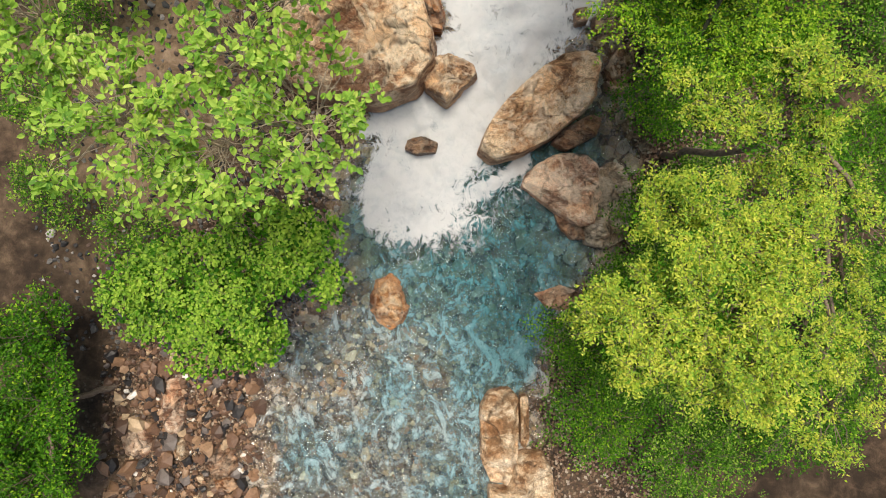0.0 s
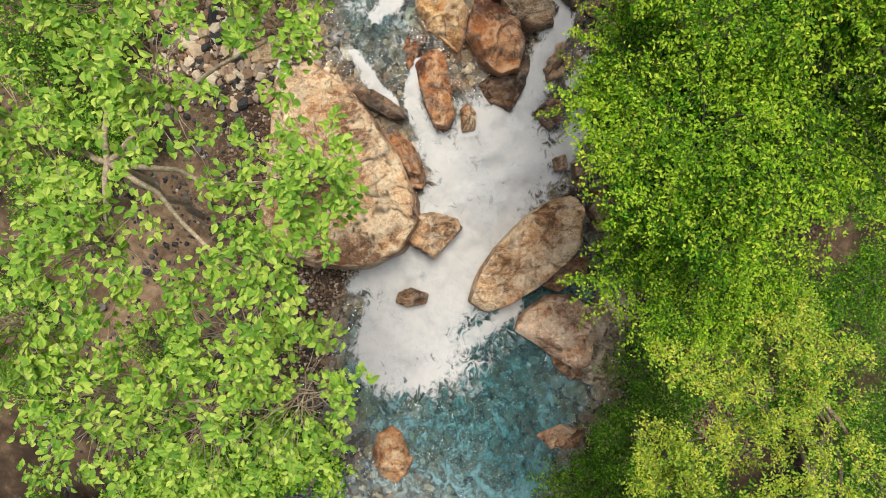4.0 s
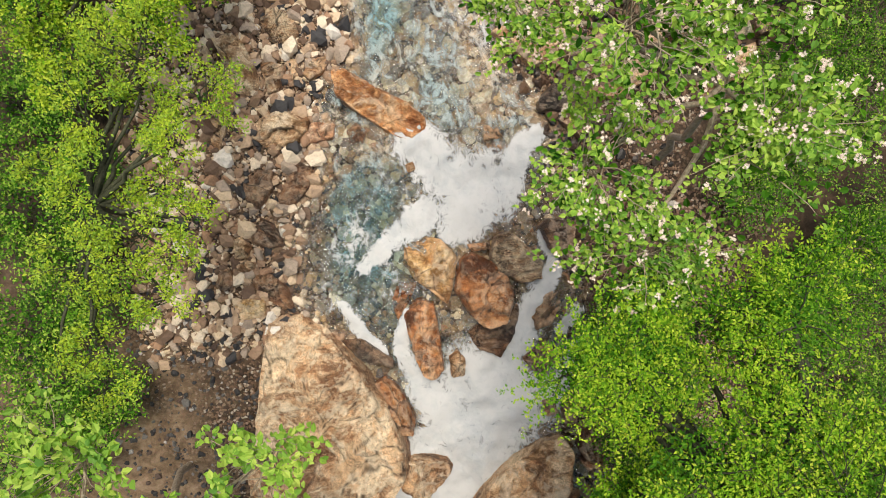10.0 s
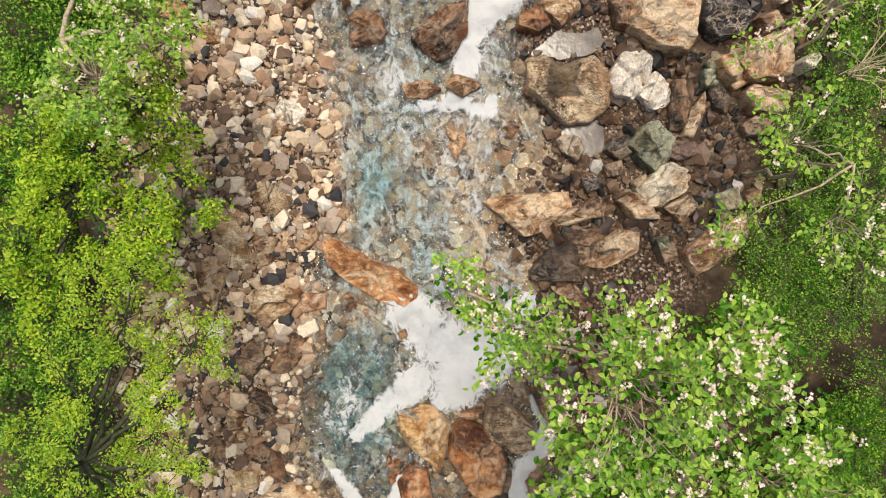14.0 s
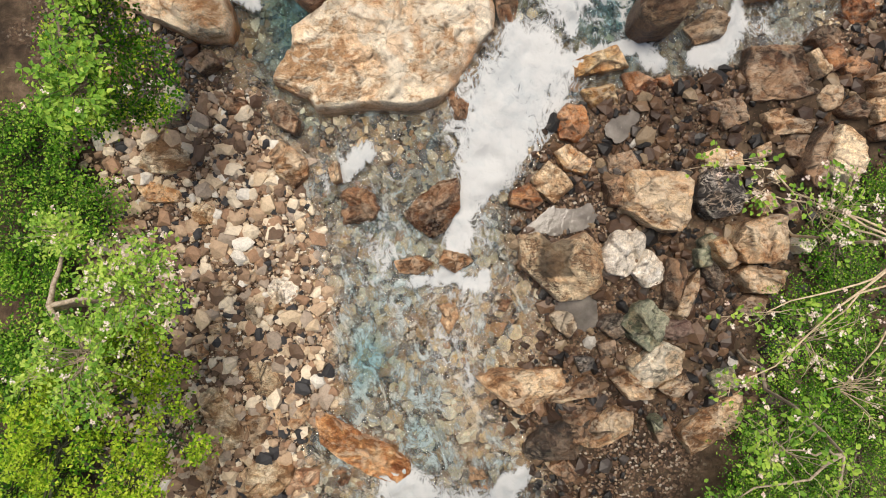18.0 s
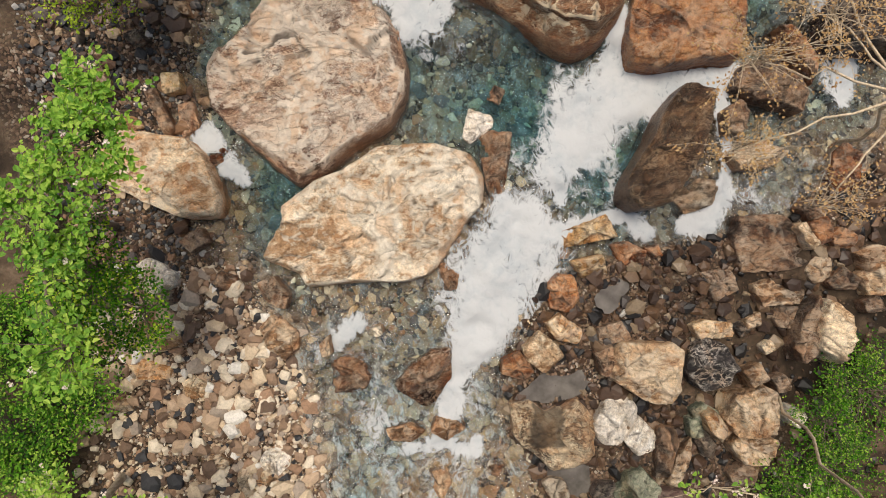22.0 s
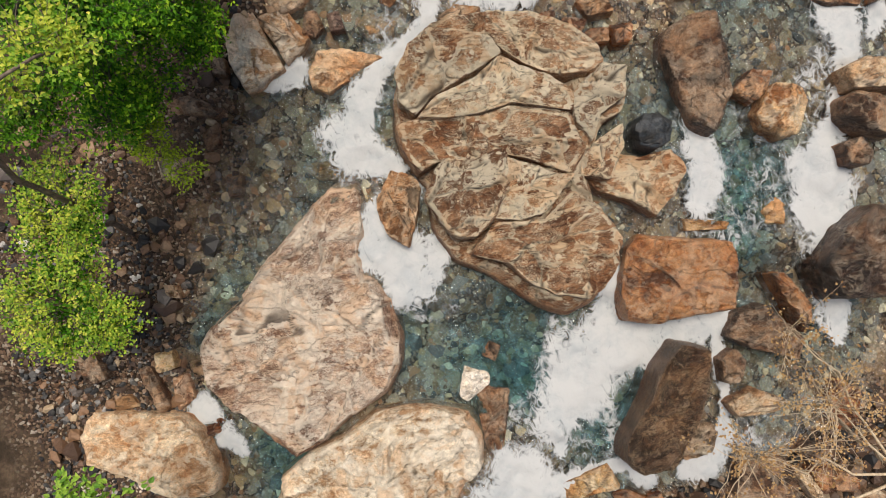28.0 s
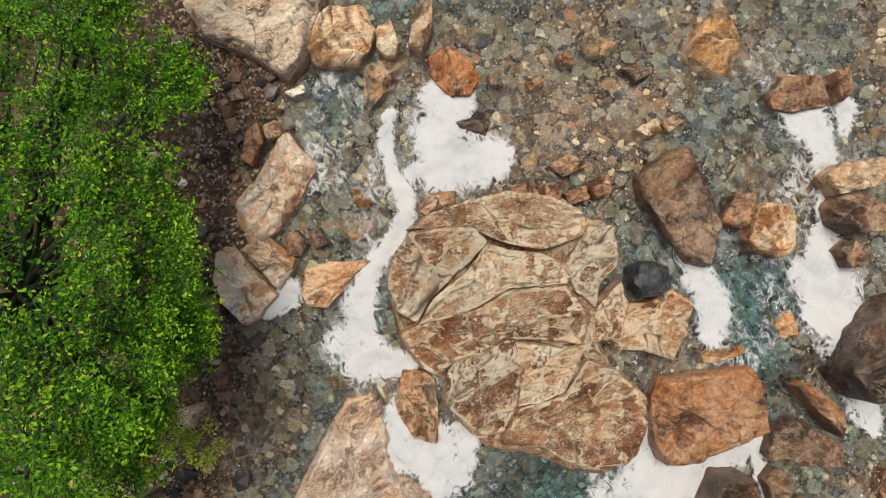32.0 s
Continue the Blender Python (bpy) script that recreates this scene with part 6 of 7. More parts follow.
boulder("tan", 1.62, [(3.02, 32.91), (3.31, 32.99), (3.41, 32.56), (3.21, 32.38), (3.0, 32.52)])
boulder("brown", 1.8, [(1.36, 35.7), (1.63, 35.72), (1.65, 35.45), (1.37, 35.47)])
boulder("dark", 1.85, [(2.15, 35.83), (2.36, 35.85), (2.44, 35.65), (2.23, 35.6)])
boulder("cream", 1.62, [(7.39, 33.8), (7.72, 33.8), (7.74, 33.53), (7.42, 33.54)])
boulder("tan", 1.6, [(6.64, 34.22), (6.97, 34.23), (6.97, 33.9), (6.66, 33.95)])
boulder("brown", 1.62, [(8.22, 34.07), (8.55, 34.08), (8.55, 33.75), (8.24, 33.8)])
boulder("ochre", 1.62, [(8.8, 34.05), (9.23, 34.15), (9.62, 33.8), (9.3, 33.66), (8.9, 33.81)])

# ---- trees and shrubs ----
def part(name, me, material, parent, label="", kind=""):
    me.materials.append(material)
    ob = new(name, me)
    ob.parent = parent
    return tagged(ob, label, kind=kind)


def tubes(lines, sides=6):
    """Tapered tubes along polylines of (point, radius) rows."""
    V, F, off = [], [], 0
    a = np.linspace(0, 2 * math.pi, sides, endpoint=False)
    for pts, rad in lines:
        pts = np.asarray(pts, float)
        d = np.gradient(pts, axis=0)
        d /= np.linalg.norm(d, axis=1, keepdims=True) + 1e-9
        ref = np.where(np.abs(d[:, 2:3]) > 0.9, [[1.0, 0, 0]], [[0, 0, 1.0]])
        u = np.cross(d, ref)
        u /= np.linalg.norm(u, axis=1, keepdims=True) + 1e-9
        w = np.cross(d, u)
        ring = pts[:, None] + np.asarray(rad)[:, None, None] * (np.cos(a)[None, :, None] * u[:, None] + np.sin(a)[None, :, None] * w[:, None])
        k = len(pts)
        i = np.arange(sides)
        V.append(ring.reshape(-1, 3))
        for r in range(k - 1):
            F.append(off + np.stack([r * sides + i, r * sides + (i + 1) % sides, (r + 1) * sides + (i + 1) % sides, (r + 1) * sides + i], -1))
        off += k * sides
    return np.concatenate(V), np.concatenate(F)


def bent(p, q, r, n=6, sag=0.0, wild=0.12):
    """A bent line from p to q in n steps."""
    u = np.linspace(0, 1, n)[:, None]
    p, q = np.asarray(p, float), np.asarray(q, float)
    length = np.linalg.norm(q - p)
    jog = r.normal(0, wild * length / 3, (n, 3)) * np.sin(math.pi * u) ** 0.5
    arch = np.array([0, 0, sag * length]) * (4 * u * (1 - u))
    return p + (q - p) * u + jog * 0.5 + arch


def leaves(points, along, size, r, shape=(1.0, 0.72), tilt=0.5, big=False):
    """Folded leaf blades at points; along: the way in which each one points."""
    n = len(points)
    L = size * r.uniform(0.65, 1.25, n)
    W = L * shape[1] * r.uniform(0.85, 1.1, n)
    nz = np.stack([r.normal(0, tilt, n), r.normal(0, tilt, n), np.ones(n)], -1)
    nz /= np.linalg.norm(nz, axis=1, keepdims=True)
    d = along + r.normal(0, 0.35, (n, 3))
    d -= nz * (d * nz).sum(1, keepdims=True)
    d /= np.linalg.norm(d, axis=1, keepdims=True) + 1e-9
    s = np.cross(nz, d)
    L, W = L[:, None], W[:, None]
    fold = 0.16 * W * nz
    if big:
        V = np.stack([points, points + 0.3 * L * d + 0.46 * W * s + fold, points + 0.68 * L * d + 0.38 * W * s + fold, points + L * d - 0.08 * L * nz,
                      points + 0.68 * L * d - 0.38 * W * s + fold, points + 0.3 * L * d - 0.46 * W * s + fold], 1).reshape(-1, 3)
        o = np.arange(n)[:, None] * 6
        F = np.concatenate([o + [[0, 5, 4, 3]], o + [[0, 3, 2, 1]]])
    else:
        V = np.stack([points, points + 0.5 * L * d - 0.5 * W * s + fold, points + L * d - 0.05 * L * nz, points + 0.5 * L * d + 0.5 * W * s + fold], 1).reshape(-1, 3)
        F = np.arange(n)[:, None] * 4 + [[0, 1, 2, 3]]
    return V, F


def flowers(centres, size, r, per=6):
    """Small clusters of five-petalled blossoms."""
    c = np.repeat(centres, per, 0)
    c = c + r.normal(0, size * 1.05, c.shape) * [1, 1, 0.6]
    n = len(c)
    nz = np.stack([r.normal(0, 0.45, n), r.normal(0, 0.45, n), np.ones(n)], -1)
    nz /= np.linalg.norm(nz, axis=1, keepdims=True)
    e = np.cross(nz, [[0.3, 0.9, 0.1]])
    e /= np.linalg.norm(e, axis=1, keepdims=True)
    g = np.cross(nz, e)
    V, F, off = [], [], 0
    for k in range(5):
        a = k * 2 * math.pi / 5
        d = math.cos(a) * e + math.sin(a) * g
        s = -math.sin(a) * e + math.cos(a) * g
        V.append(np.stack([c, c + 0.55 * size * d - 0.32 * size * s + 0.14 * size * nz, c + size * d + 0.22 * size * nz, c + 0.55 * size * d + 0.32 * size * s + 0.14 * size * nz], 1).reshape(-1, 3))
        F.append(off + np.arange(n)[:, None] * 4 + [[0, 1, 2, 3]])
        off += 4 * n
    return np.concatenate(V), np.concatenate(F)


def lifted(lobe, dz):
    """A lobe of a crown raised by dz, drawn in towards the middle of the stream as it climbs."""
    x, y, z, rx, ry, rz = lobe
    k = (12.0 - z - dz) / (12.0 - z)
    ax = np.interp(y, [0, 8.5, 18.3, 26.2, 30.7], [0, 0.8, 2.2, 3.3, 4.2])
    ay = min(max(y, 0.0), 30.7)
    return np.array([ax + k * (x - ax), ay + k * (y - ay), z + dz, k * rx, k * ry, k * rz])


def tree(label, category, base, lobes, leaf, size, seed, branches=60, twigs=7, per=11, spread=0.3, shape=(1, 0.72), tilt=0.5, big=False,
         droop=0.12, bloom=0, bark=None, thick=0.09, shell=0.6, reach=0.45, second="", share=0.0, fill=0, tight=0.22, tuft=False, lift=0.0):
    """A trunk, limbs to each lobe of the crown, branches to its skin, and leaves set along side twigs."""
    r = np.random.RandomState(seed)
    bark = bark or BARK
    z0 = float(land_height(np.array([base[0]]), np.array([base[1]]))[0]) - 0.1
    root = new(category.replace(" ", "_"))
    root.location = (base[0], base[1], z0)
    tagged(root, label, category, "trees over the stream" if category == "tree" else "bushes along the banks")
    shift = np.array([base[0], base[1], z0])
    near = float(np.mean([(12.0 - b[2] - lift) / (12.0 - b[2]) for b in lobes]))
    size, spread = size * near, spread * near
    lobes = [lifted(b, lift) for b in lobes]
    heart = np.mean([b[:3] - [0, 0, 0.6 * b[5]] for b in lobes], axis=0)
    heart[:2] = 0.55 * heart[:2] + 0.45 * np.array(base)
    trunk = bent((base[0], base[1], z0), heart, r, 8, 0, 0.1)
    V, F = tubes([(trunk - shift, np.linspace(thick, thick * 0.55, 8))], 10)
    part("trunk", raw_mesh("trunk", V, F), bark, root)
    area = np.array([b[3] * b[4] for b in lobes])
    limbs, fine, PT, DR, TW, tips = [], [], [], [], [], []
    for b, a in zip(lobes, area):
        c, rad = b[:3], b[3:]
        start = c - [0, 0, 0.55 * rad[2]]
        limb = bent(heart, start, r, 7, 0.05, 0.15)
        limbs.append((limb - shift, np.linspace(thick * 0.5, thick * 0.2, 7)))
        for _ in range(max(6, int(branches * a / area.sum()))):
            d = r.normal(0, 1, 3)
            d[2] = abs(d[2]) * 0.9 - 0.25
            d /= np.linalg.norm(d)
            end = c + d * rad * (r.uniform(shell, 1.0) if r.rand() < 0.85 else r.uniform(0.25, shell))
            ragged = 1 + 0.75 * fbm(np.array([end[0] * 1.2 + seed]), np.array([end[1] * 1.2]), 3)[0]
            end = c + (end - c) * ragged
            line = bent(start + r.normal(0, 0.1, 3) * rad, end, r, 6, droop, 0.12)
            fine.append((line - shift, np.linspace(0.012, 0.003, 6) * (thick / 0.09) ** 0.5))
            way = line[-1] - line[-3]
            way /= np.linalg.norm(way) + 1e-9
            tips.append(line[-1])
            flat = np.array([way[0], way[1], 0.25 * way[2]])
            for k in range(twigs):
                u = 1 - reach * (k / max(1, twigs - 1)) * r.uniform(0.8, 1.1)
                f = u * 5
                i = min(4, int(f))
                o = line[i] + (line[i + 1] - line[i]) * (f - i)
                if tuft:
                    o = line[-1] + r.normal(0, 0.02, 3)
                ang = k * 6.283 / twigs + r.uniform(-0.3, 0.3) if tuft else (0 if k == 0 else (1 if k % 2 else -1) * r.uniform(0.5, 1.2))
                t = np.array([flat[0] * math.cos(ang) - flat[1] * math.sin(ang), flat[0] * math.sin(ang) + flat[1] * math.cos(ang), flat[2] - 0.12 * r.rand()])
                t *= spread * r.uniform(0.6, 1.2) / (np.linalg.norm(t) + 1e-9)
                if r.rand() < 0.45:
                    fine.append((np.array([o, o + 0.55 * t + [0, 0, 0.02], o + t]) - shift, [0.004, 0.003, 0.0015]))
                m = max(1, int(per * r.uniform(0.6, 1.4)))
                w = r.rand(m)[:, None]
                pts = o + t * w + r.normal(0, tight * spread, (m, 3)) * [1, 1, 0.45]
                sgn = r.choice([-1, 1], m)
                side = np.stack([t[0] * 0.6 - sgn * t[1] * 0.8, t[1] * 0.6 + sgn * t[0] * 0.8, np.full(m, t[2])], -1) / (spread + 1e-9)
                PT.append(pts)
                TW.append(w[:, 0])
                DR.append(side)
    for limb in limbs:
        V, F = tubes([limb], 8)
        part("limb", raw_mesh("limb", V, F), bark, root)
    V, F = tubes(fine, 3)
    part("branchwork", raw_mesh("branchwork", V, F), bark, root, kind="stuff")
    # the fill takes a darker leaf colour, standing in for shade inside the crown
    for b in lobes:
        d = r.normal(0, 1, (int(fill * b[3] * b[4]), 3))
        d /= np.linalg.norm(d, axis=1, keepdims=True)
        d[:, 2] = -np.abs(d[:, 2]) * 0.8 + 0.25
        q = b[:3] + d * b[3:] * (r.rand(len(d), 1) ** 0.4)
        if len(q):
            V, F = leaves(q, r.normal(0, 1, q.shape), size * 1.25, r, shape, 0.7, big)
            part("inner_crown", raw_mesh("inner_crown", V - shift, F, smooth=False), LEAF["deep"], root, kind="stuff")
    PT, DR = np.concatenate(PT), np.concatenate(DR)
    pick = r.rand(len(PT)) < 2 * share * np.concatenate(TW)   # the young leaves at the tips
    for mask, kind in ((~pick, leaf), (pick, second)):
        if kind and mask.any():
            V, F = leaves(PT[mask], DR[mask], size, r, shape, tilt, big)
            part("crown", raw_mesh("crown", V - shift, F, smooth=False), LEAF[kind], root, kind="stuff")
    if bloom:
        tips = np.array(tips)
        c = tips[r.randint(0, len(tips), bloom)] + r.normal(0, 0.10, (bloom, 3)) + [0, 0, 0.05]
        V, F = flowers(c, 0.022 * near, r, 7)
        part("blossom", raw_mesh("blossom", V - shift, F, smooth=False), PETAL, root, "pale pink-white blossom clusters", kind="stuff")
    return root


def clumps(lobes, n, seed, size=0.52):
    """Breaks each big lobe of a crown into n smaller tufts at uneven heights."""
    r = np.random.RandomState(seed)
    made = []
    for x, y, z, rx, ry, rz in lobes:
        for k in range(n):
            a, d = 2.4 * k + r.uniform(-0.4, 0.4), math.sqrt((k + 0.3) / n) * 0.72
            w = size * r.uniform(0.75, 1.25)
            made.append((x + d * rx * math.cos(a), y + d * ry * math.sin(a), z + rz * (0.35 - 0.7 * d) + r.normal(0, 0.16), rx * w, ry * w, rz * w * 0.9))
    return made


# broad-leaved shrubs that hang over the big boulder
tree("tall shrub with broad light green leaves and grey twigs", "tree", (-5.6, 1.6),
     [(-5.2, 1.9, 3.9, 1.4, 1.6, 1.0), (-3.6, 1.6, 4.0, 1.2, 1.2, 0.9), (-2.1, 1.8, 4.2, 1.1, 1.1, 0.8), (-3.0, 2.8, 4.3, 1.2, 0.9, 0.8), (-6.2, 3.2, 4.4, 1.0, 1.0, 0.7)],
     "hazel", 0.125, 11, branches=250, twigs=5, per=4, spread=0.19, shape=(1, 0.72), big=True, tilt=0.5, reach=0.4, bark=BARK_PALE, lift=0.7, tuft=True, tight=0.2, second="apple", share=0.3)
tree("tall shrub with broad light green leaves and grey twigs", "tree", (-5.4, 5.0),
     [(-4.6, 4.2, 5.0, 1.1, 1.3, 1.0), (-3.4, 6.0, 5.3, 1.0, 1.2, 0.9), (-1.6, 4.7, 4.9, 1.1, 1.2, 0.9), (-2.3, 3.4, 4.9, 1.0, 0.9, 0.8), (-4.4, 7.3, 5.0, 0.9, 0.9, 0.8), (-1.9, 6.9, 4.6, 1.0, 0.8, 0.7), (-5.6, 5.7, 4.6, 1.0, 1.2, 0.7)],
     "hazel", 0.125, 12, branches=300, twigs=5, per=4, spread=0.19, shape=(1, 0.72), big=True, tilt=0.5, reach=0.4, bark=BARK_PALE, lift=0.7, tuft=True, tight=0.2, second="apple", share=0.3)
tree("rounded bush with small bright green leaves over the water", "bush", (-5.0, -1.0),
     clumps([(-4.6, -0.9, 1.7, 1.9, 1.7, 0.9), (-3.3, -0.1, 1.8, 1.3, 1.2, 0.8), (-6.1, -0.9, 1.5, 1.2, 1.2, 0.9)], 6, 13, 0.5),
     "bush", 0.078, 13, branches=300, twigs=6, per=10, spread=0.24, big=True, shape=(1, 0.85), tilt=0.5, fill=500, tuft=True, tight=0.2, second="deep", share=0.15)
tree("dark green leafy thicket on the bank", "bush", (-8.2, -3.4),
     clumps([(-8.9, -3.4, 0.8, 1.2, 1.4, 0.9), (-9.2, -1.9, 0.9, 1.1, 0.9, 0.9), (-8.6, -5.2, 0.7, 0.9, 1.2, 0.8), (-10.2, -4.4, 1.2, 1.2, 1.6, 0.9)], 5, 14, 0.6),
     "deep", 0.075, 14, branches=260, twigs=6, per=11, spread=0.3, shape=(1, 0.6), fill=900, tilt=0.7, second="elm", share=0.25)
tree("yellow-green tree with a dense sunlit crown", "tree", (4.6, -0.6),
     clumps([(3.3, -0.7, 6.0, 1.2, 1.25, 0.9), (4.0, 0.0, 5.7, 0.8, 0.8, 0.7), (2.45, -0.9, 5.4, 0.7, 0.8, 0.7), (3.9, -1.5, 5.6, 0.8, 0.8, 0.7), (3.3, 0.6, 5.0, 0.6, 0.6, 0.5)], 5, 15, 0.5),
     "yellow", 0.05, 15, branches=360, twigs=7, per=18, spread=0.2, shape=(1, 0.5), tilt=0.6, fill=1500, tuft=True, tight=0.14, second="bush", share=0.3)
tree("yellow-green tree with loose leafy boughs", "tree", (5.6, 2.4),
     clumps([(3.5, 2.0, 5.3, 1.1, 0.7, 0.5), (4.5, 1.2, 5.0, 0.9, 0.8, 0.5), (4.7, 2.0, 5.4, 1.0, 0.9, 0.6), (5.6, 0.4, 4.9, 0.9, 1.2, 0.7), (5.6, -1.6, 4.6, 0.9, 1.3, 0.7)], 4, 16, 0.55),
     "yellow", 0.05, 16, branches=210, twigs=7, per=17, spread=0.2, shape=(1, 0.5), tilt=0.6, second="bush", share=0.4, fill=900, tuft=True, tight=0.12)
tree("large green tree with drooping sprays of small leaves", "tree", (6.0, 5.6),
     clumps([(3.9, 4.4, 5.9, 1.5, 1.5, 0.8), (4.2, 6.6, 6.2, 1.6, 1.5, 0.8), (3.3, 7.9, 5.2, 1.0, 0.9, 0.7), (5.6, 5.6, 6.0, 1.3, 2.2, 0.8), (3.5, 3.5, 4.6, 1.0, 0.8, 0.7), (3.2, 5.6, 4.8, 0.8, 1.4, 0.8), (5.2, 8.4, 5.4, 1.2, 0.9, 0.7), (4.4, 2.9, 4.4, 1.3, 0.8, 0.7)], 5, 17, 0.52),
     "elm", 0.053, 17, branches=440, twigs=7, per=34, spread=0.66, shape=(1, 0.55), tilt=0.35, droop=0.16, thick=0.14, fill=2200, tight=0.045, reach=0.6, bark=BARK_DARK, second="olive", share=0.22, lift=0.8)
tree("wild fruit tree with pink-white blossom and fresh leaves", "tree", (6.2, 11.2),
     [(3.6, 11.8, 6.0, 1.1, 1.2, 0.8), (4.9, 11.9, 6.0, 1.1, 1.0, 0.8), (3.1, 10.4, 5.4, 0.9, 1.1, 0.7), (2.4, 12.3, 4.8, 0.9, 0.7, 0.5), (5.3, 10.5, 5.7, 1.2, 1.2, 0.7), (3.9, 9.3, 5.0, 1.4, 0.8, 0.6), (1.7, 12.9, 4.6, 0.5, 0.4, 0.3)],
     "apple", 0.09, 18, branches=210, twigs=5, per=7, spread=0.24, shape=(1, 0.72), big=True, bloom=420, bark=BARK_PALE, fill=250, tilt=0.6, lift=0.9)
tree("wild fruit tree with sparse leaves and pale bare branches", "tree", (8.6, 14.6),
     [(6.6, 14.4, 5.2, 0.9, 0.9, 0.5), (7.3, 13.3, 5.0, 0.9, 0.9, 0.5), (6.0, 13.4, 4.4, 0.7, 0.6, 0.4)],
     "apple", 0.085, 19, branches=45, twigs=4, per=4, spread=0.26, shape=(1, 0.72), big=True, bloom=30, bark=BARK_PALE, thick=0.04, lift=0.5)
tree("wild fruit tree with pale bare branches and pink-white blossom", "tree", (10.0, 17.2),
     [(8.0, 17.4, 4.5, 1.0, 0.9, 0.5), (7.6, 15.9, 4.4, 1.2, 0.7, 0.5), (8.4, 15.2, 4.2, 1.0, 0.7, 0.5), (7.0, 17.8, 4.4, 0.8, 0.4, 0.3), (6.5, 18.1, 4.6, 1.0, 0.2, 0.15), (6.5, 15.5, 4.4, 1.1, 0.2, 0.15), (7.0, 16.3, 4.4, 1.0, 0.2, 0.15)],
     "apple", 0.085, 20, branches=80, twigs=3, per=3, spread=0.24, shape=(1, 0.72), big=True, bloom=110, bark=BARK_TAN, thick=0.035, lift=1.7)
tree("row of yellowish green bushes along the gravel bar", "bush", (-5.0, 10.6),
     clumps([(-4.02, 11.6, 2.5, 1.5, 1.3, 0.8), (-4.22, 9.8, 2.5, 1.2, 1.1, 0.8), (-5.72, 10.8, 2.9, 1.3, 1.8, 0.8), (-5.62, 8.5, 2.6, 1.2, 1.0, 0.8), (-4.72, 12.9, 2.6, 1.3, 1.0, 0.8)], 4, 21, 0.55),
     "olive", 0.068, 21, bark=BARK_DARK, branches=230, twigs=7, per=11, spread=0.24, shape=(1, 0.55), second="bush", share=0.4, fill=60, tilt=0.7, lift=1.7)
tree("bright green leafy bush above the gravel bar", "bush", (-5.2, 15.0),
     clumps([(-4.02, 14.2, 2.6, 1.3, 1.2, 0.8), (-5.02, 15.6, 2.8, 1.4, 1.3, 0.8), (-4.02, 16.3, 2.5, 1.1, 0.9, 0.7), (-6.02, 13.6, 2.7, 1.2, 1.4, 0.8)], 4, 22, 0.55),
     "olive", 0.075, 22, bark=BARK_DARK, branches=220, twigs=7, per=11, spread=0.26, shape=(1, 0.65), second="elm", share=0.3, fill=150, tilt=0.7, lift=0.8)
tree("flowering shrub with light leaves and white blossom", "bush", (-5.0, 17.0),
     [(-3.72, 17.3, 2.8, 1.1, 1.0, 0.6), (-4.62, 16.4, 2.9, 1.0, 1.0, 0.6), (-4.82, 18.2, 2.8, 0.7, 0.5, 0.5)],
     "hazel", 0.09, 23, branches=150, twigs=5, per=5, spread=0.24, big=True, bloom=110, bark=BARK_PALE, lift=1.7)
tree("low green shrub with yellow-tinged leaves", "bush", (-4.2, 21.0),
     [(-3.2, 21.5, 3.8, 0.9, 0.9, 0.6), (-3.4, 20.5, 3.7, 0.7, 0.6, 0.5), (-2.6, 20.8, 3.4, 0.6, 0.8, 0.4)],
     "deep", 0.055, 24, branches=90, twigs=6, per=9, spread=0.24, second="olive", share=0.3, fill=900)
tree("shrub with broad green leaves and white blossom tips", "bush", (-4.4, 22.6),
     [(-2.3, 23.4, 4.8, 0.8, 1.0, 0.5), (-2.9, 22.2, 4.9, 0.7, 1.0, 0.5), (-3.0, 20.4, 4.8, 0.5, 0.8, 0.5), (-2.2, 24.4, 4.9, 0.3, 0.4, 0.3)],
     "apple", 0.095, 25, branches=130, twigs=5, per=6, spread=0.22, shape=(1, 0.75), big=True, bloom=14)
tree("thin shrub with sparse yellow-green leaves", "bush", (-4.6, 26.6),
     [(-3.3, 26.4, 3.0, 0.8, 0.6, 0.5), (-2.8, 26.8, 2.7, 0.5, 0.6, 0.4)],
     "olive", 0.06, 26, branches=24, twigs=5, per=6, spread=0.22)
tree("yellow-green bush with small round leaves", "bush", (-4.2, 28.0),
     [(-2.6, 28.4, 4.0, 0.8, 1.0, 0.6), (-3.0, 27.0, 3.9, 0.8, 0.8, 0.6), (-2.4, 26.6, 3.7, 0.6, 0.5, 0.4)],
     "yellow", 0.06, 27, branches=150, twigs=6, per=9, spread=0.22, second="bush", share=0.45, fill=1500)
tree("small olive-green shrub on the gravel", "bush", (-2.0, 28.5),
     [(-1.3, 29.7, 3.4, 0.45, 0.5, 0.4), (-0.9, 29.2, 3.2, 0.3, 0.35, 0.3)], "olive", 0.05, 28, branches=36, twigs=6, per=9, spread=0.18, thick=0.04)
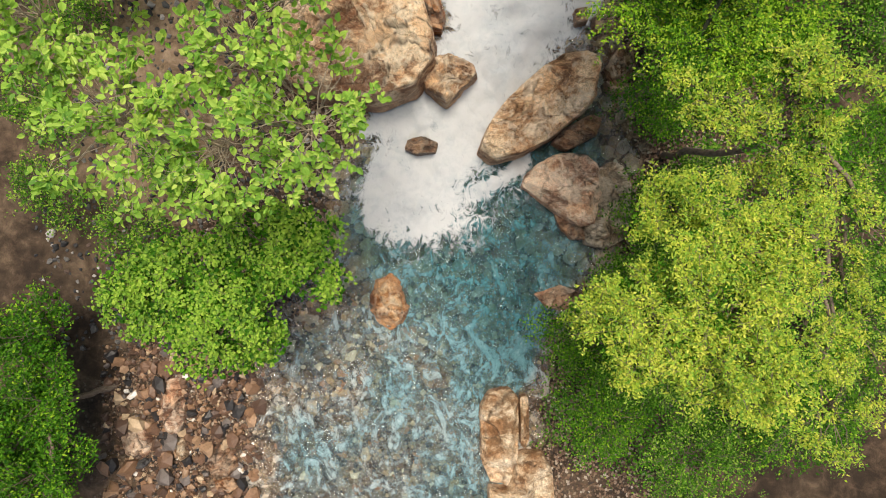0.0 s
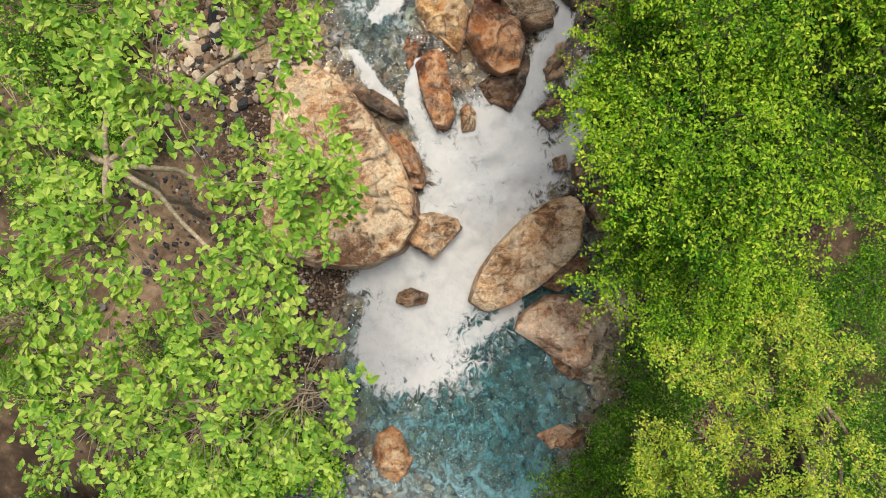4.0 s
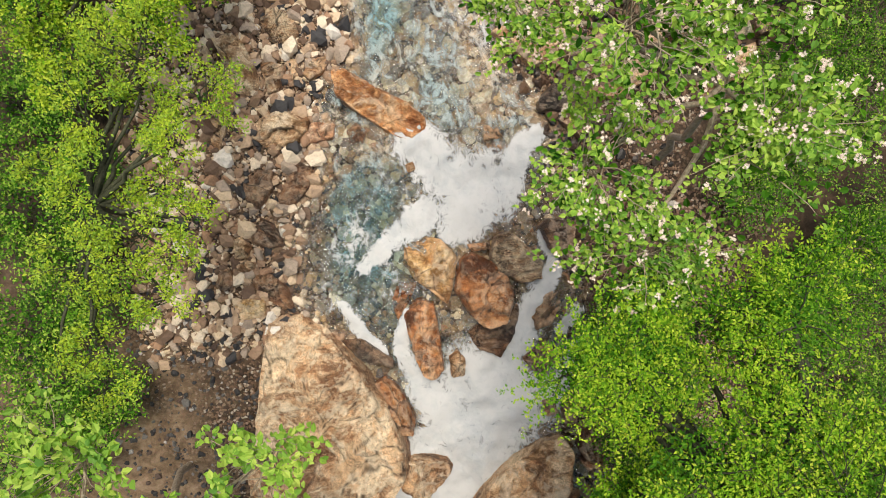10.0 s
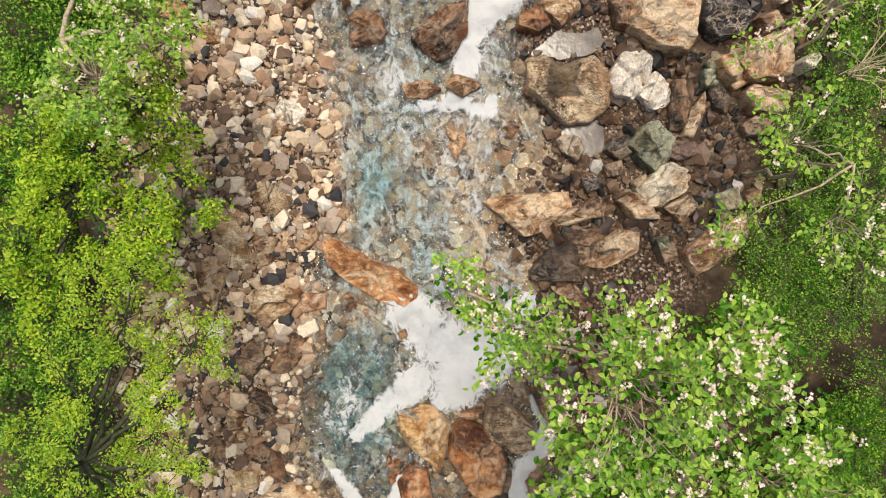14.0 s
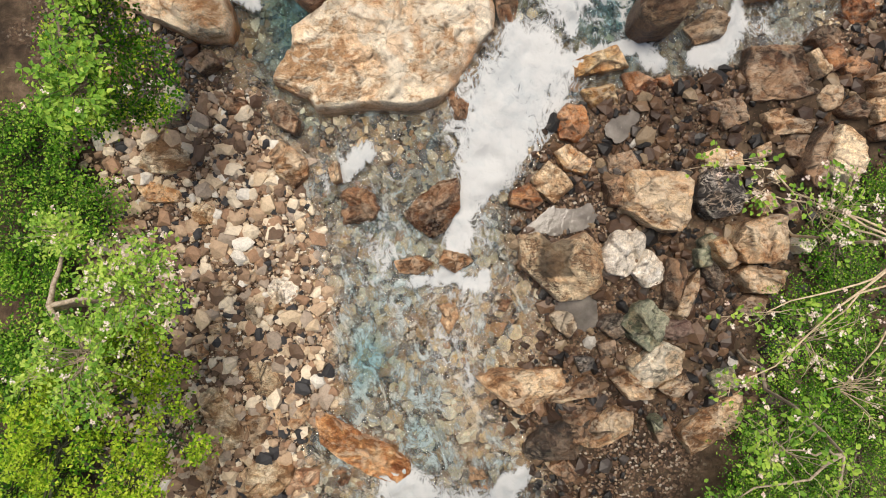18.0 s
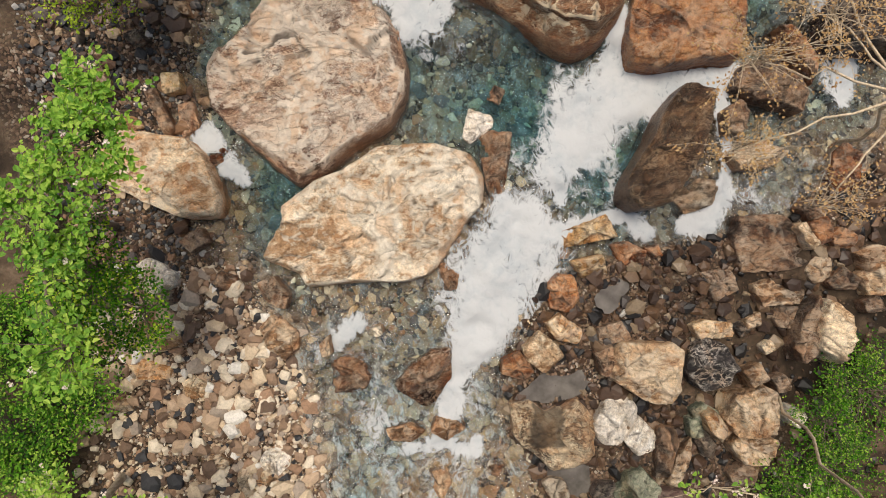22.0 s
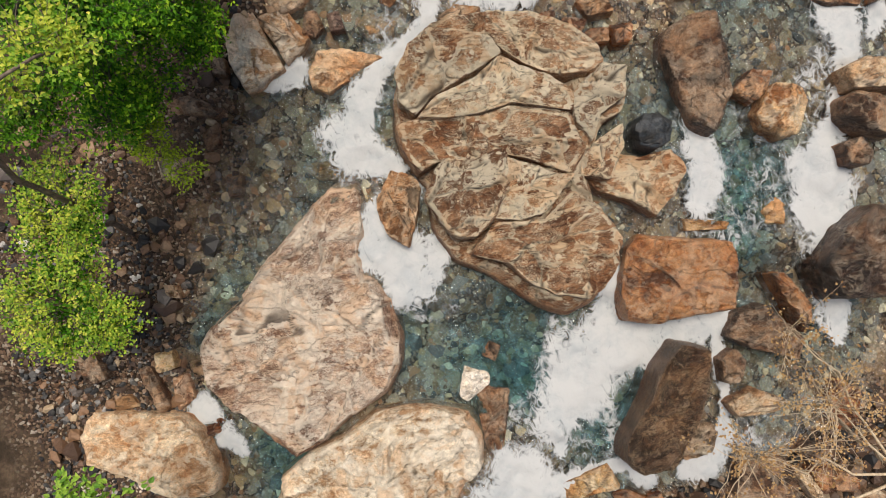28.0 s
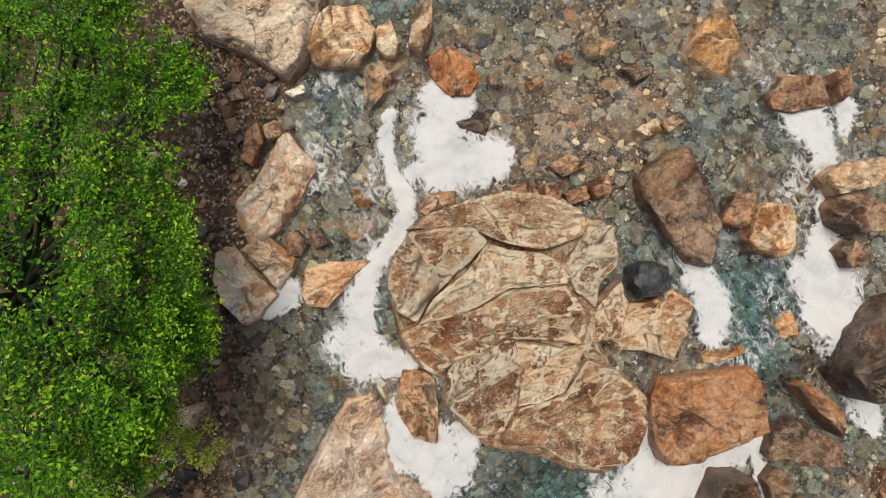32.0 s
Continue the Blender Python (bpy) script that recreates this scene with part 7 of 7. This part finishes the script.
tree("dense deep green tree leaning over the stream", "tree", (-3.4, 32.6),
     clumps([(0.3, 35.88, 5.0, 1.12, 1.12, 0.67), (0.86, 34.99, 4.4, 0.81, 0.81, 0.48), (-0.26, 34.32, 5.2, 1.02, 1.02, 0.61), (0.29, 33.48, 4.8, 0.61, 0.61, 0.37), (-0.39, 32.63, 5.6, 0.96, 0.96, 0.58), (0.19, 32.15, 4.6, 0.67, 0.67, 0.4), (-0.12, 31.25, 5.2, 0.65, 0.65, 0.39), (-0.83, 31.34, 6.0, 0.84, 0.84, 0.5), (-0.26, 30.43, 6.2, 0.59, 0.59, 0.36), (-0.99, 30.12, 6.5, 0.72, 0.72, 0.43), (-0.86, 29.68, 5.2, 0.51, 0.51, 0.3), (-1.51, 34.3, 5.5, 1.04, 1.04, 0.63), (-1.86, 32.4, 5.8, 1.0, 1.0, 0.6), (-1.21, 36.09, 5, 1.12, 1.12, 0.67), (-1.94, 30.79, 6.2, 0.75, 0.75, 0.45), (0.85, 37.09, 4.8, 1.15, 1.15, 0.69), (1.37, 35.14, 4.0, 0.42, 0.42, 0.25), (0.11, 31.11, 4.2, 0.37, 0.37, 0.22), (0.45, 32.84, 4.2, 0.41, 0.41, 0.25), (-0.89, 31.26, 4.0, 0.79, 0.79, 0.48), (-1.57, 30.59, 4.5, 0.86, 0.86, 0.52), (-1.42, 30.18, 3.6, 0.53, 0.53, 0.32), (-2.38, 29.88, 4.6, 0.62, 0.62, 0.37), (-0.26, 31.46, 3.6, 0.44, 0.44, 0.26)], 4, 29, 0.55),
     "deep", 0.07, 29, branches=520, twigs=6, per=13, spread=0.4, tight=0.1, bark=BARK_DARK, shape=(1, 0.55), thick=0.09, second="elm", share=0.35, fill=350, tilt=0.6)
tree("yellow-green branch tips of a tall tree", "tree", (-3.0, 28.4),
     [(0.1, 29.4, 7.6, 0.4, 0.35, 0.3), (-0.7, 29.2, 7.2, 0.4, 0.35, 0.3)],
     "yellow", 0.055, 39, branches=34, twigs=6, per=10, spread=0.24, second="bush", share=0.4, tuft=True, tight=0.15, thick=0.06)
tree("bare pale-branched tree with clusters of tan buds", "tree", (11.6, 22.2),
     [(8.6, 23.9, 5.3, 1.2, 0.9, 0.4), (7.3, 23.4, 5.4, 1.3, 0.8, 0.4), (7.0, 22.2, 5.2, 1.2, 0.6, 0.4), (8.2, 21.3, 5.2, 1.0, 0.5, 0.4), (8.3, 25.0, 5.2, 0.6, 0.7, 0.4)],
     "bud", 0.045, 30, branches=130, twigs=4, per=5, spread=0.15, bark=BARK_TAN, thick=0.045, shell=0.4, droop=0.05)
# low growth on the right bank
for k, (bx, by, hz) in enumerate(((4.5, -1.0, 0.3), (3.5, -2.2, 0.1), (5.2, 0.8, 0.4), (5.2, 3.4, 0.5), (5.2, 5.4, 0.6), (5.0, 7.2, 0.7), (4.6, -2.6, 0.9), (3.6, -3.8, 0.5), (5.4, -4.6, 0.9), (7.6, -3.6, 1.2), (8.8, -1.2, 1.4), (8.4, 1.6, 1.6), (8.8, 4.6, 1.8), (8.6, 8.0, 1.6))):
    tree("low dark green shrub on the shaded bank", "bush", (bx, by), [(bx, by, hz, 1.3, 1.2, 0.5), (bx + 0.8, by + 0.9, hz, 0.9, 0.9, 0.5)],
         "deep", 0.06, 140 + k, branches=140, twigs=6, per=11, fill=900, spread=0.26, shape=(1, 0.6), second="elm" if k % 2 else "bush", share=0.3, thick=0.05)
for k, (bx, by, hz) in enumerate(((8.6, 11.0, 1.0), (9.6, 13.2, 0.9), (10.6, 15.6, 1.1), (11.4, 17.4, 1.3), (10.6, 9.4, 1.5), (9.2, 11.9, 0.9), (10.6, 12.2, 1.1), (10.9, 13.9, 1.1), (9.8, 7.0, 1.4))):
    tree("low green shrub at the foot of fruit trees", "bush", (bx, by), [(bx, by, hz, 1.2, 1.3, 0.4), (bx - 0.8, by - 0.7, hz, 1.0, 1.0, 0.4)],
         "deep", 0.055, 60 + k, fill=500, branches=110, twigs=5, per=8, spread=0.24, shape=(1, 0.6), second="bush", share=0.35, thick=0.04)

# undergrowth on the earth terrace below the broad-leaved shrubs
for k, (bx, by, hz) in enumerate(((-9.4, 1.6, 0.2), (-9.8, 3.4, 0.3), (-7.6, 0.6, -0.1), (-6.6, 2.2, -0.1), (-8.8, 5.6, 0.4))):
    tree("low dark green undergrowth on the earth terrace", "bush", (bx, by), [(bx, by, hz, 0.8, 0.7, 0.35), (bx + 0.6, by - 0.5, hz - 0.1, 0.6, 0.6, 0.3)],
         "deep", 0.07, 180 + k, branches=60, twigs=5, per=8, spread=0.26, shape=(1, 0.6), second="bush", share=0.35, thick=0.03, tilt=0.7)
# undergrowth behind the bushes of the gravel bar
for k, (bx, by, hz) in enumerate(((-7.4, 8.6, 1.6), (-7.2, 11.0, 1.6), (-7.4, 13.2, 1.7), (-7.0, 15.6, 1.8), (-6.4, 18.2, 1.6), (-6.2, 20.4, 1.6), (-7.4, 6.4, 1.2))):
    tree("leafy green undergrowth along the bank", "bush", (bx, by), [(bx, by, hz, 1.4, 1.2, 0.5), (bx + 0.9, by + 0.8, hz - 0.2, 1.0, 0.9, 0.4)],
         "deep", 0.075, 80 + k, branches=110, twigs=6, per=9, fill=350, spread=0.28, shape=(1, 0.6), second="bush", share=0.45, thick=0.04, bark=BARK_DARK)

# ---- loose stones ----
def ico(level):
    bm = bmesh.new()
    bmesh.ops.create_icosphere(bm, subdivisions=level, radius=1.0)
    V = np.array([v.co[:] for v in bm.verts])
    F = np.array([[v.index for v in f.verts] for f in bm.faces])
    bm.free()
    return V, F


def chipped(level, r):
    """An angular stone about 1 across: a sphere squashed and cut by planes."""
    V, F = ico(level)
    V = V * [1.0, r.uniform(0.45, 0.9), r.uniform(0.38, 0.62)]
    for _ in range(12):
        nrm = r.normal(0, 1, 3)
        nrm /= np.linalg.norm(nrm)
        cut = r.uniform(0.3, 0.66)
        over = np.clip(V @ nrm - cut, 0, None)
        V = V - over[:, None] * nrm
    return V * 0.5 / np.abs(V[:, :2]).max(), F


def inside_rock(x, y, grow=0.9):
    hit = np.zeros(len(x), bool)
    for poly, cx, cy, size in ROCK_PLANS:
        near = np.hypot(x - cx, y - cy) < size * 1.6
        if near.any():
            q = (poly - (cx, cy)) * grow + (cx, cy)
            px, py = x[near], y[near]
            ins = np.zeros(len(px), bool)
            for (ax, ay), (bx, by) in zip(q, np.roll(q, -1, 0)):
                c = (ay > py) != (by > py)
                ins ^= c & (px < (bx - ax) * (py - ay) / (by - ay + 1e-12) + ax)
            hit[near] |= ins
    return hit


def sow(r, count, x0, x1, y0, y1, wet):
    """Random places on the banks (wet 0) or in the stream (wet 1), clear of the boulders."""
    x, y = r.uniform(x0, x1, count), r.uniform(y0, y1, count)
    out = np.maximum(bank_left(y) - x, x - bank_right(y))
    ok = (out < 0.1) if wet else (out > -0.35)
    ok &= ~inside_rock(x, y)
    return x[ok], y[ok], out[ok]


def strewn(name, places, sizes, shapes, r, sink, material, label, category):
    V, F, off = [], [], 0
    kinds = r.randint(0, len(shapes), len(places))
    for k, (sv, sf) in enumerate(shapes):
        idx = np.where(kinds == k)[0]
        if not len(idx):
            continue
        a = r.uniform(0, 6.283, len(idx))
        s = sizes[idx]
        c, n = np.cos(a)[:, None], np.sin(a)[:, None]
        x = sv[None, :, 0] * c - sv[None, :, 1] * n
        y = sv[None, :, 0] * n + sv[None, :, 1] * c
        z = sv[None, :, 2] * (0.5 if name == "bed_stones" else 1.0) + r.normal(0, 0.18, (len(idx), 1)) * x + r.normal(0, 0.18, (len(idx), 1)) * y
        P = np.stack([x * s[:, None], y * s[:, None], z * s[:, None]], -1) + places[idx][:, None]
        P[:, :, 2] += ((0.5 - sink) * 0.5 * s)[:, None]
        V.append(P.reshape(-1, 3))
        F.append((off + np.arange(len(idx))[:, None, None] * len(sv) + sf[None]).reshape(-1, 3))
        off += len(idx) * len(sv)
    me = raw_mesh(name, np.concatenate(V), np.concatenate(F), smooth=False)
    me.materials.append(material)
    return tagged(new(name, me), label, category, kind="stuff")


rs = np.random.RandomState(77)
FINE = [chipped(2, rs) for _ in range(12)]
COARSE = [chipped(1, rs) for _ in range(12)]
TINY = [chipped(0 + 1, rs) for _ in range(6)]

# cobbles that can be picked up one by one
shared = []
for mat in (COBBLE, COBBLE_RUST):
    row = []
    for v, f in FINE:
        me = raw_mesh("cobble", v, f, smooth=False)
        me.materials.append(mat)
        row.append(me)
    shared.append(row)
spots = [sow(rs, 900, -6.0, -0.8, 7.5, 21.0, 0), sow(rs, 900, 3.2, 12.5, 13.2, 21.5, 0), sow(rs, 260, -8.0, -4.8, -6.5, -2.6, 0), sow(rs, 300, -4.5, 1.0, 22.0, 36.0, 0)]
cx = np.concatenate([s[0] for s in spots])
cy = np.concatenate([s[1] for s in spots])
co = np.concatenate([s[2] for s in spots])
keep = (co < 4.2 + 1.5 * rs.rand(len(co)))
cx, cy = cx[keep], cy[keep]
made = []
for x, y in zip(cx, cy):
    s = float(np.clip(rs.lognormal(-1.2, 0.36), 0.2, 0.62))
    if len(made) >= 300 or any((x - a) ** 2 + (y - b) ** 2 < (0.48 * (s + c)) ** 2 for a, b, c in made):
        continue
    made.append((x, y, s))
random.Random(3).shuffle(made)
for k, (x, y, s) in enumerate(made):
    right_bar = x > 3
    ob = new("cobble", shared[right_bar][k % len(FINE)])
    z = float(land_height(np.array([x]), np.array([y]))[0])
    ob.matrix_world = pose(x, y, z + 0.09 * s, rs.normal(0, 10), rs.normal(0, 10), rs.uniform(0, 360)) @ Matrix.Scale(s, 4)
    tagged(ob, "rust-brown angular cobble on dark wet gravel" if right_bar else "angular buff and brown cobble lying on the gravel bar", "cobble", "cobbles on the gravel bars")


def places_of(x, y):
    return np.stack([x, y, land_height(x, y)], -1)


def spread_stones(name, jobs, lo, mean, dev, hi, shapes, material, label, category, sink):
    xs, ys = [], []
    for count, x0, x1, y0, y1, wet, reach in jobs:
        x, y, out = sow(rs, count, x0, x1, y0, y1, wet)
        ok = out < reach * (0.5 + rs.rand(len(out)))
        xs.append(x[ok])
        ys.append(y[ok])
    x, y = np.concatenate(xs), np.concatenate(ys)
    s = np.clip(rs.lognormal(mean, dev, len(x)), lo, hi)
    if name == "bed_stones":
        s = np.minimum(s, 0.10 + 1.5 * np.clip(water_level(x, y) - land_height(x, y), 0, 1))
    return strewn(name, places_of(x, y), s, shapes, rs, sink, material, label, category)


LEFT = lambda n: [(8 * n, -6.0, -0.6, 7.5, 21.5, 0, 4.5)]
RIGHT = lambda n: [(7 * n, 3.0, 13.5, 13.0, 22.5, 0, 7.0), (n, 3.2, 7.0, 8.0, 12.5, 0, 2.0)]
FAR_LEFT = lambda n: [(2 * n, -8.5, -4.6, -7.0, -2.4, 0, 4.0), (4 * n, -5.5, 2.5, 20.5, 37.0, 0, 5.0)]
GREY = lambda n: [(3 * n, -10, -3.0, -2.5, 8.5, 0, 8), (2 * n, -5.8, -2.6, 21.5, 30.0, 0, 6)]
spread_stones("pebbles", LEFT(760), 0.08, -1.8, 0.5, 0.5, COARSE, PEBBLE, "mixed buff, rust and white stones of the gravel bar", "gravel", 0.35)
spread_stones("pebbles", RIGHT(520), 0.09, -1.62, 0.45, 0.55, COARSE, PEBBLE_RUST, "rust-brown broken stones on dark wet gravel", "gravel", 0.35)
spread_stones("pebbles", FAR_LEFT(620), 0.07, -1.8, 0.5, 0.5, COARSE, PEBBLE_BROWN, "brown and buff broken stones of the wet bank", "gravel", 0.35)
spread_stones("fine_gravel", FAR_LEFT(1300), 0.03, -2.8, 0.35, 0.12, TINY, PEBBLE_BROWN, "fine brown gravel of the wet bank", "gravel", 0.4)
spread_stones("pebbles", GREY(900), 0.05, -2.3, 0.4, 0.22, COARSE, PEBBLE_DULL, "grey slaty stones on the earth bank", "gravel", 0.35)
spread_stones("fine_gravel", LEFT(1700), 0.04, -2.7, 0.35, 0.13, TINY, PEBBLE, "fine mixed gravel between the stones", "gravel", 0.4)
spread_stones("fine_gravel", RIGHT(1000), 0.03, -2.9, 0.35, 0.12, TINY, PEBBLE_RUST, "fine brown gravel between the stones", "gravel", 0.4)
spread_stones("bed_stones", [(800, -5.2, 5.0, -1.0, 6.0, 1, 1), (700, -3.0, 5.0, 11.5, 18.5, 1, 1)], 0.12, -0.95, 0.5, 0.95, COARSE, BED_STONE,
              "brown, grey and ochre stones under the clear water", "stream stones", 0.75)
spread_stones("bed_stones", [(9000, -4.0, 15.5, 20.5, 38.0, 1, 1), (2500, -5.2, 3.0, -7.5, -0.5, 1, 1), (1800, -3.0, 5.0, 6.0, 12.0, 1, 1), (700, -2.0, 5.0, 18.0, 20.5, 1, 1)], 0.08, -1.7, 0.5, 0.7, COARSE, BED_DARK,
              "dark brown and ochre stones of the shallow stream bed", "stream stones", 0.7)
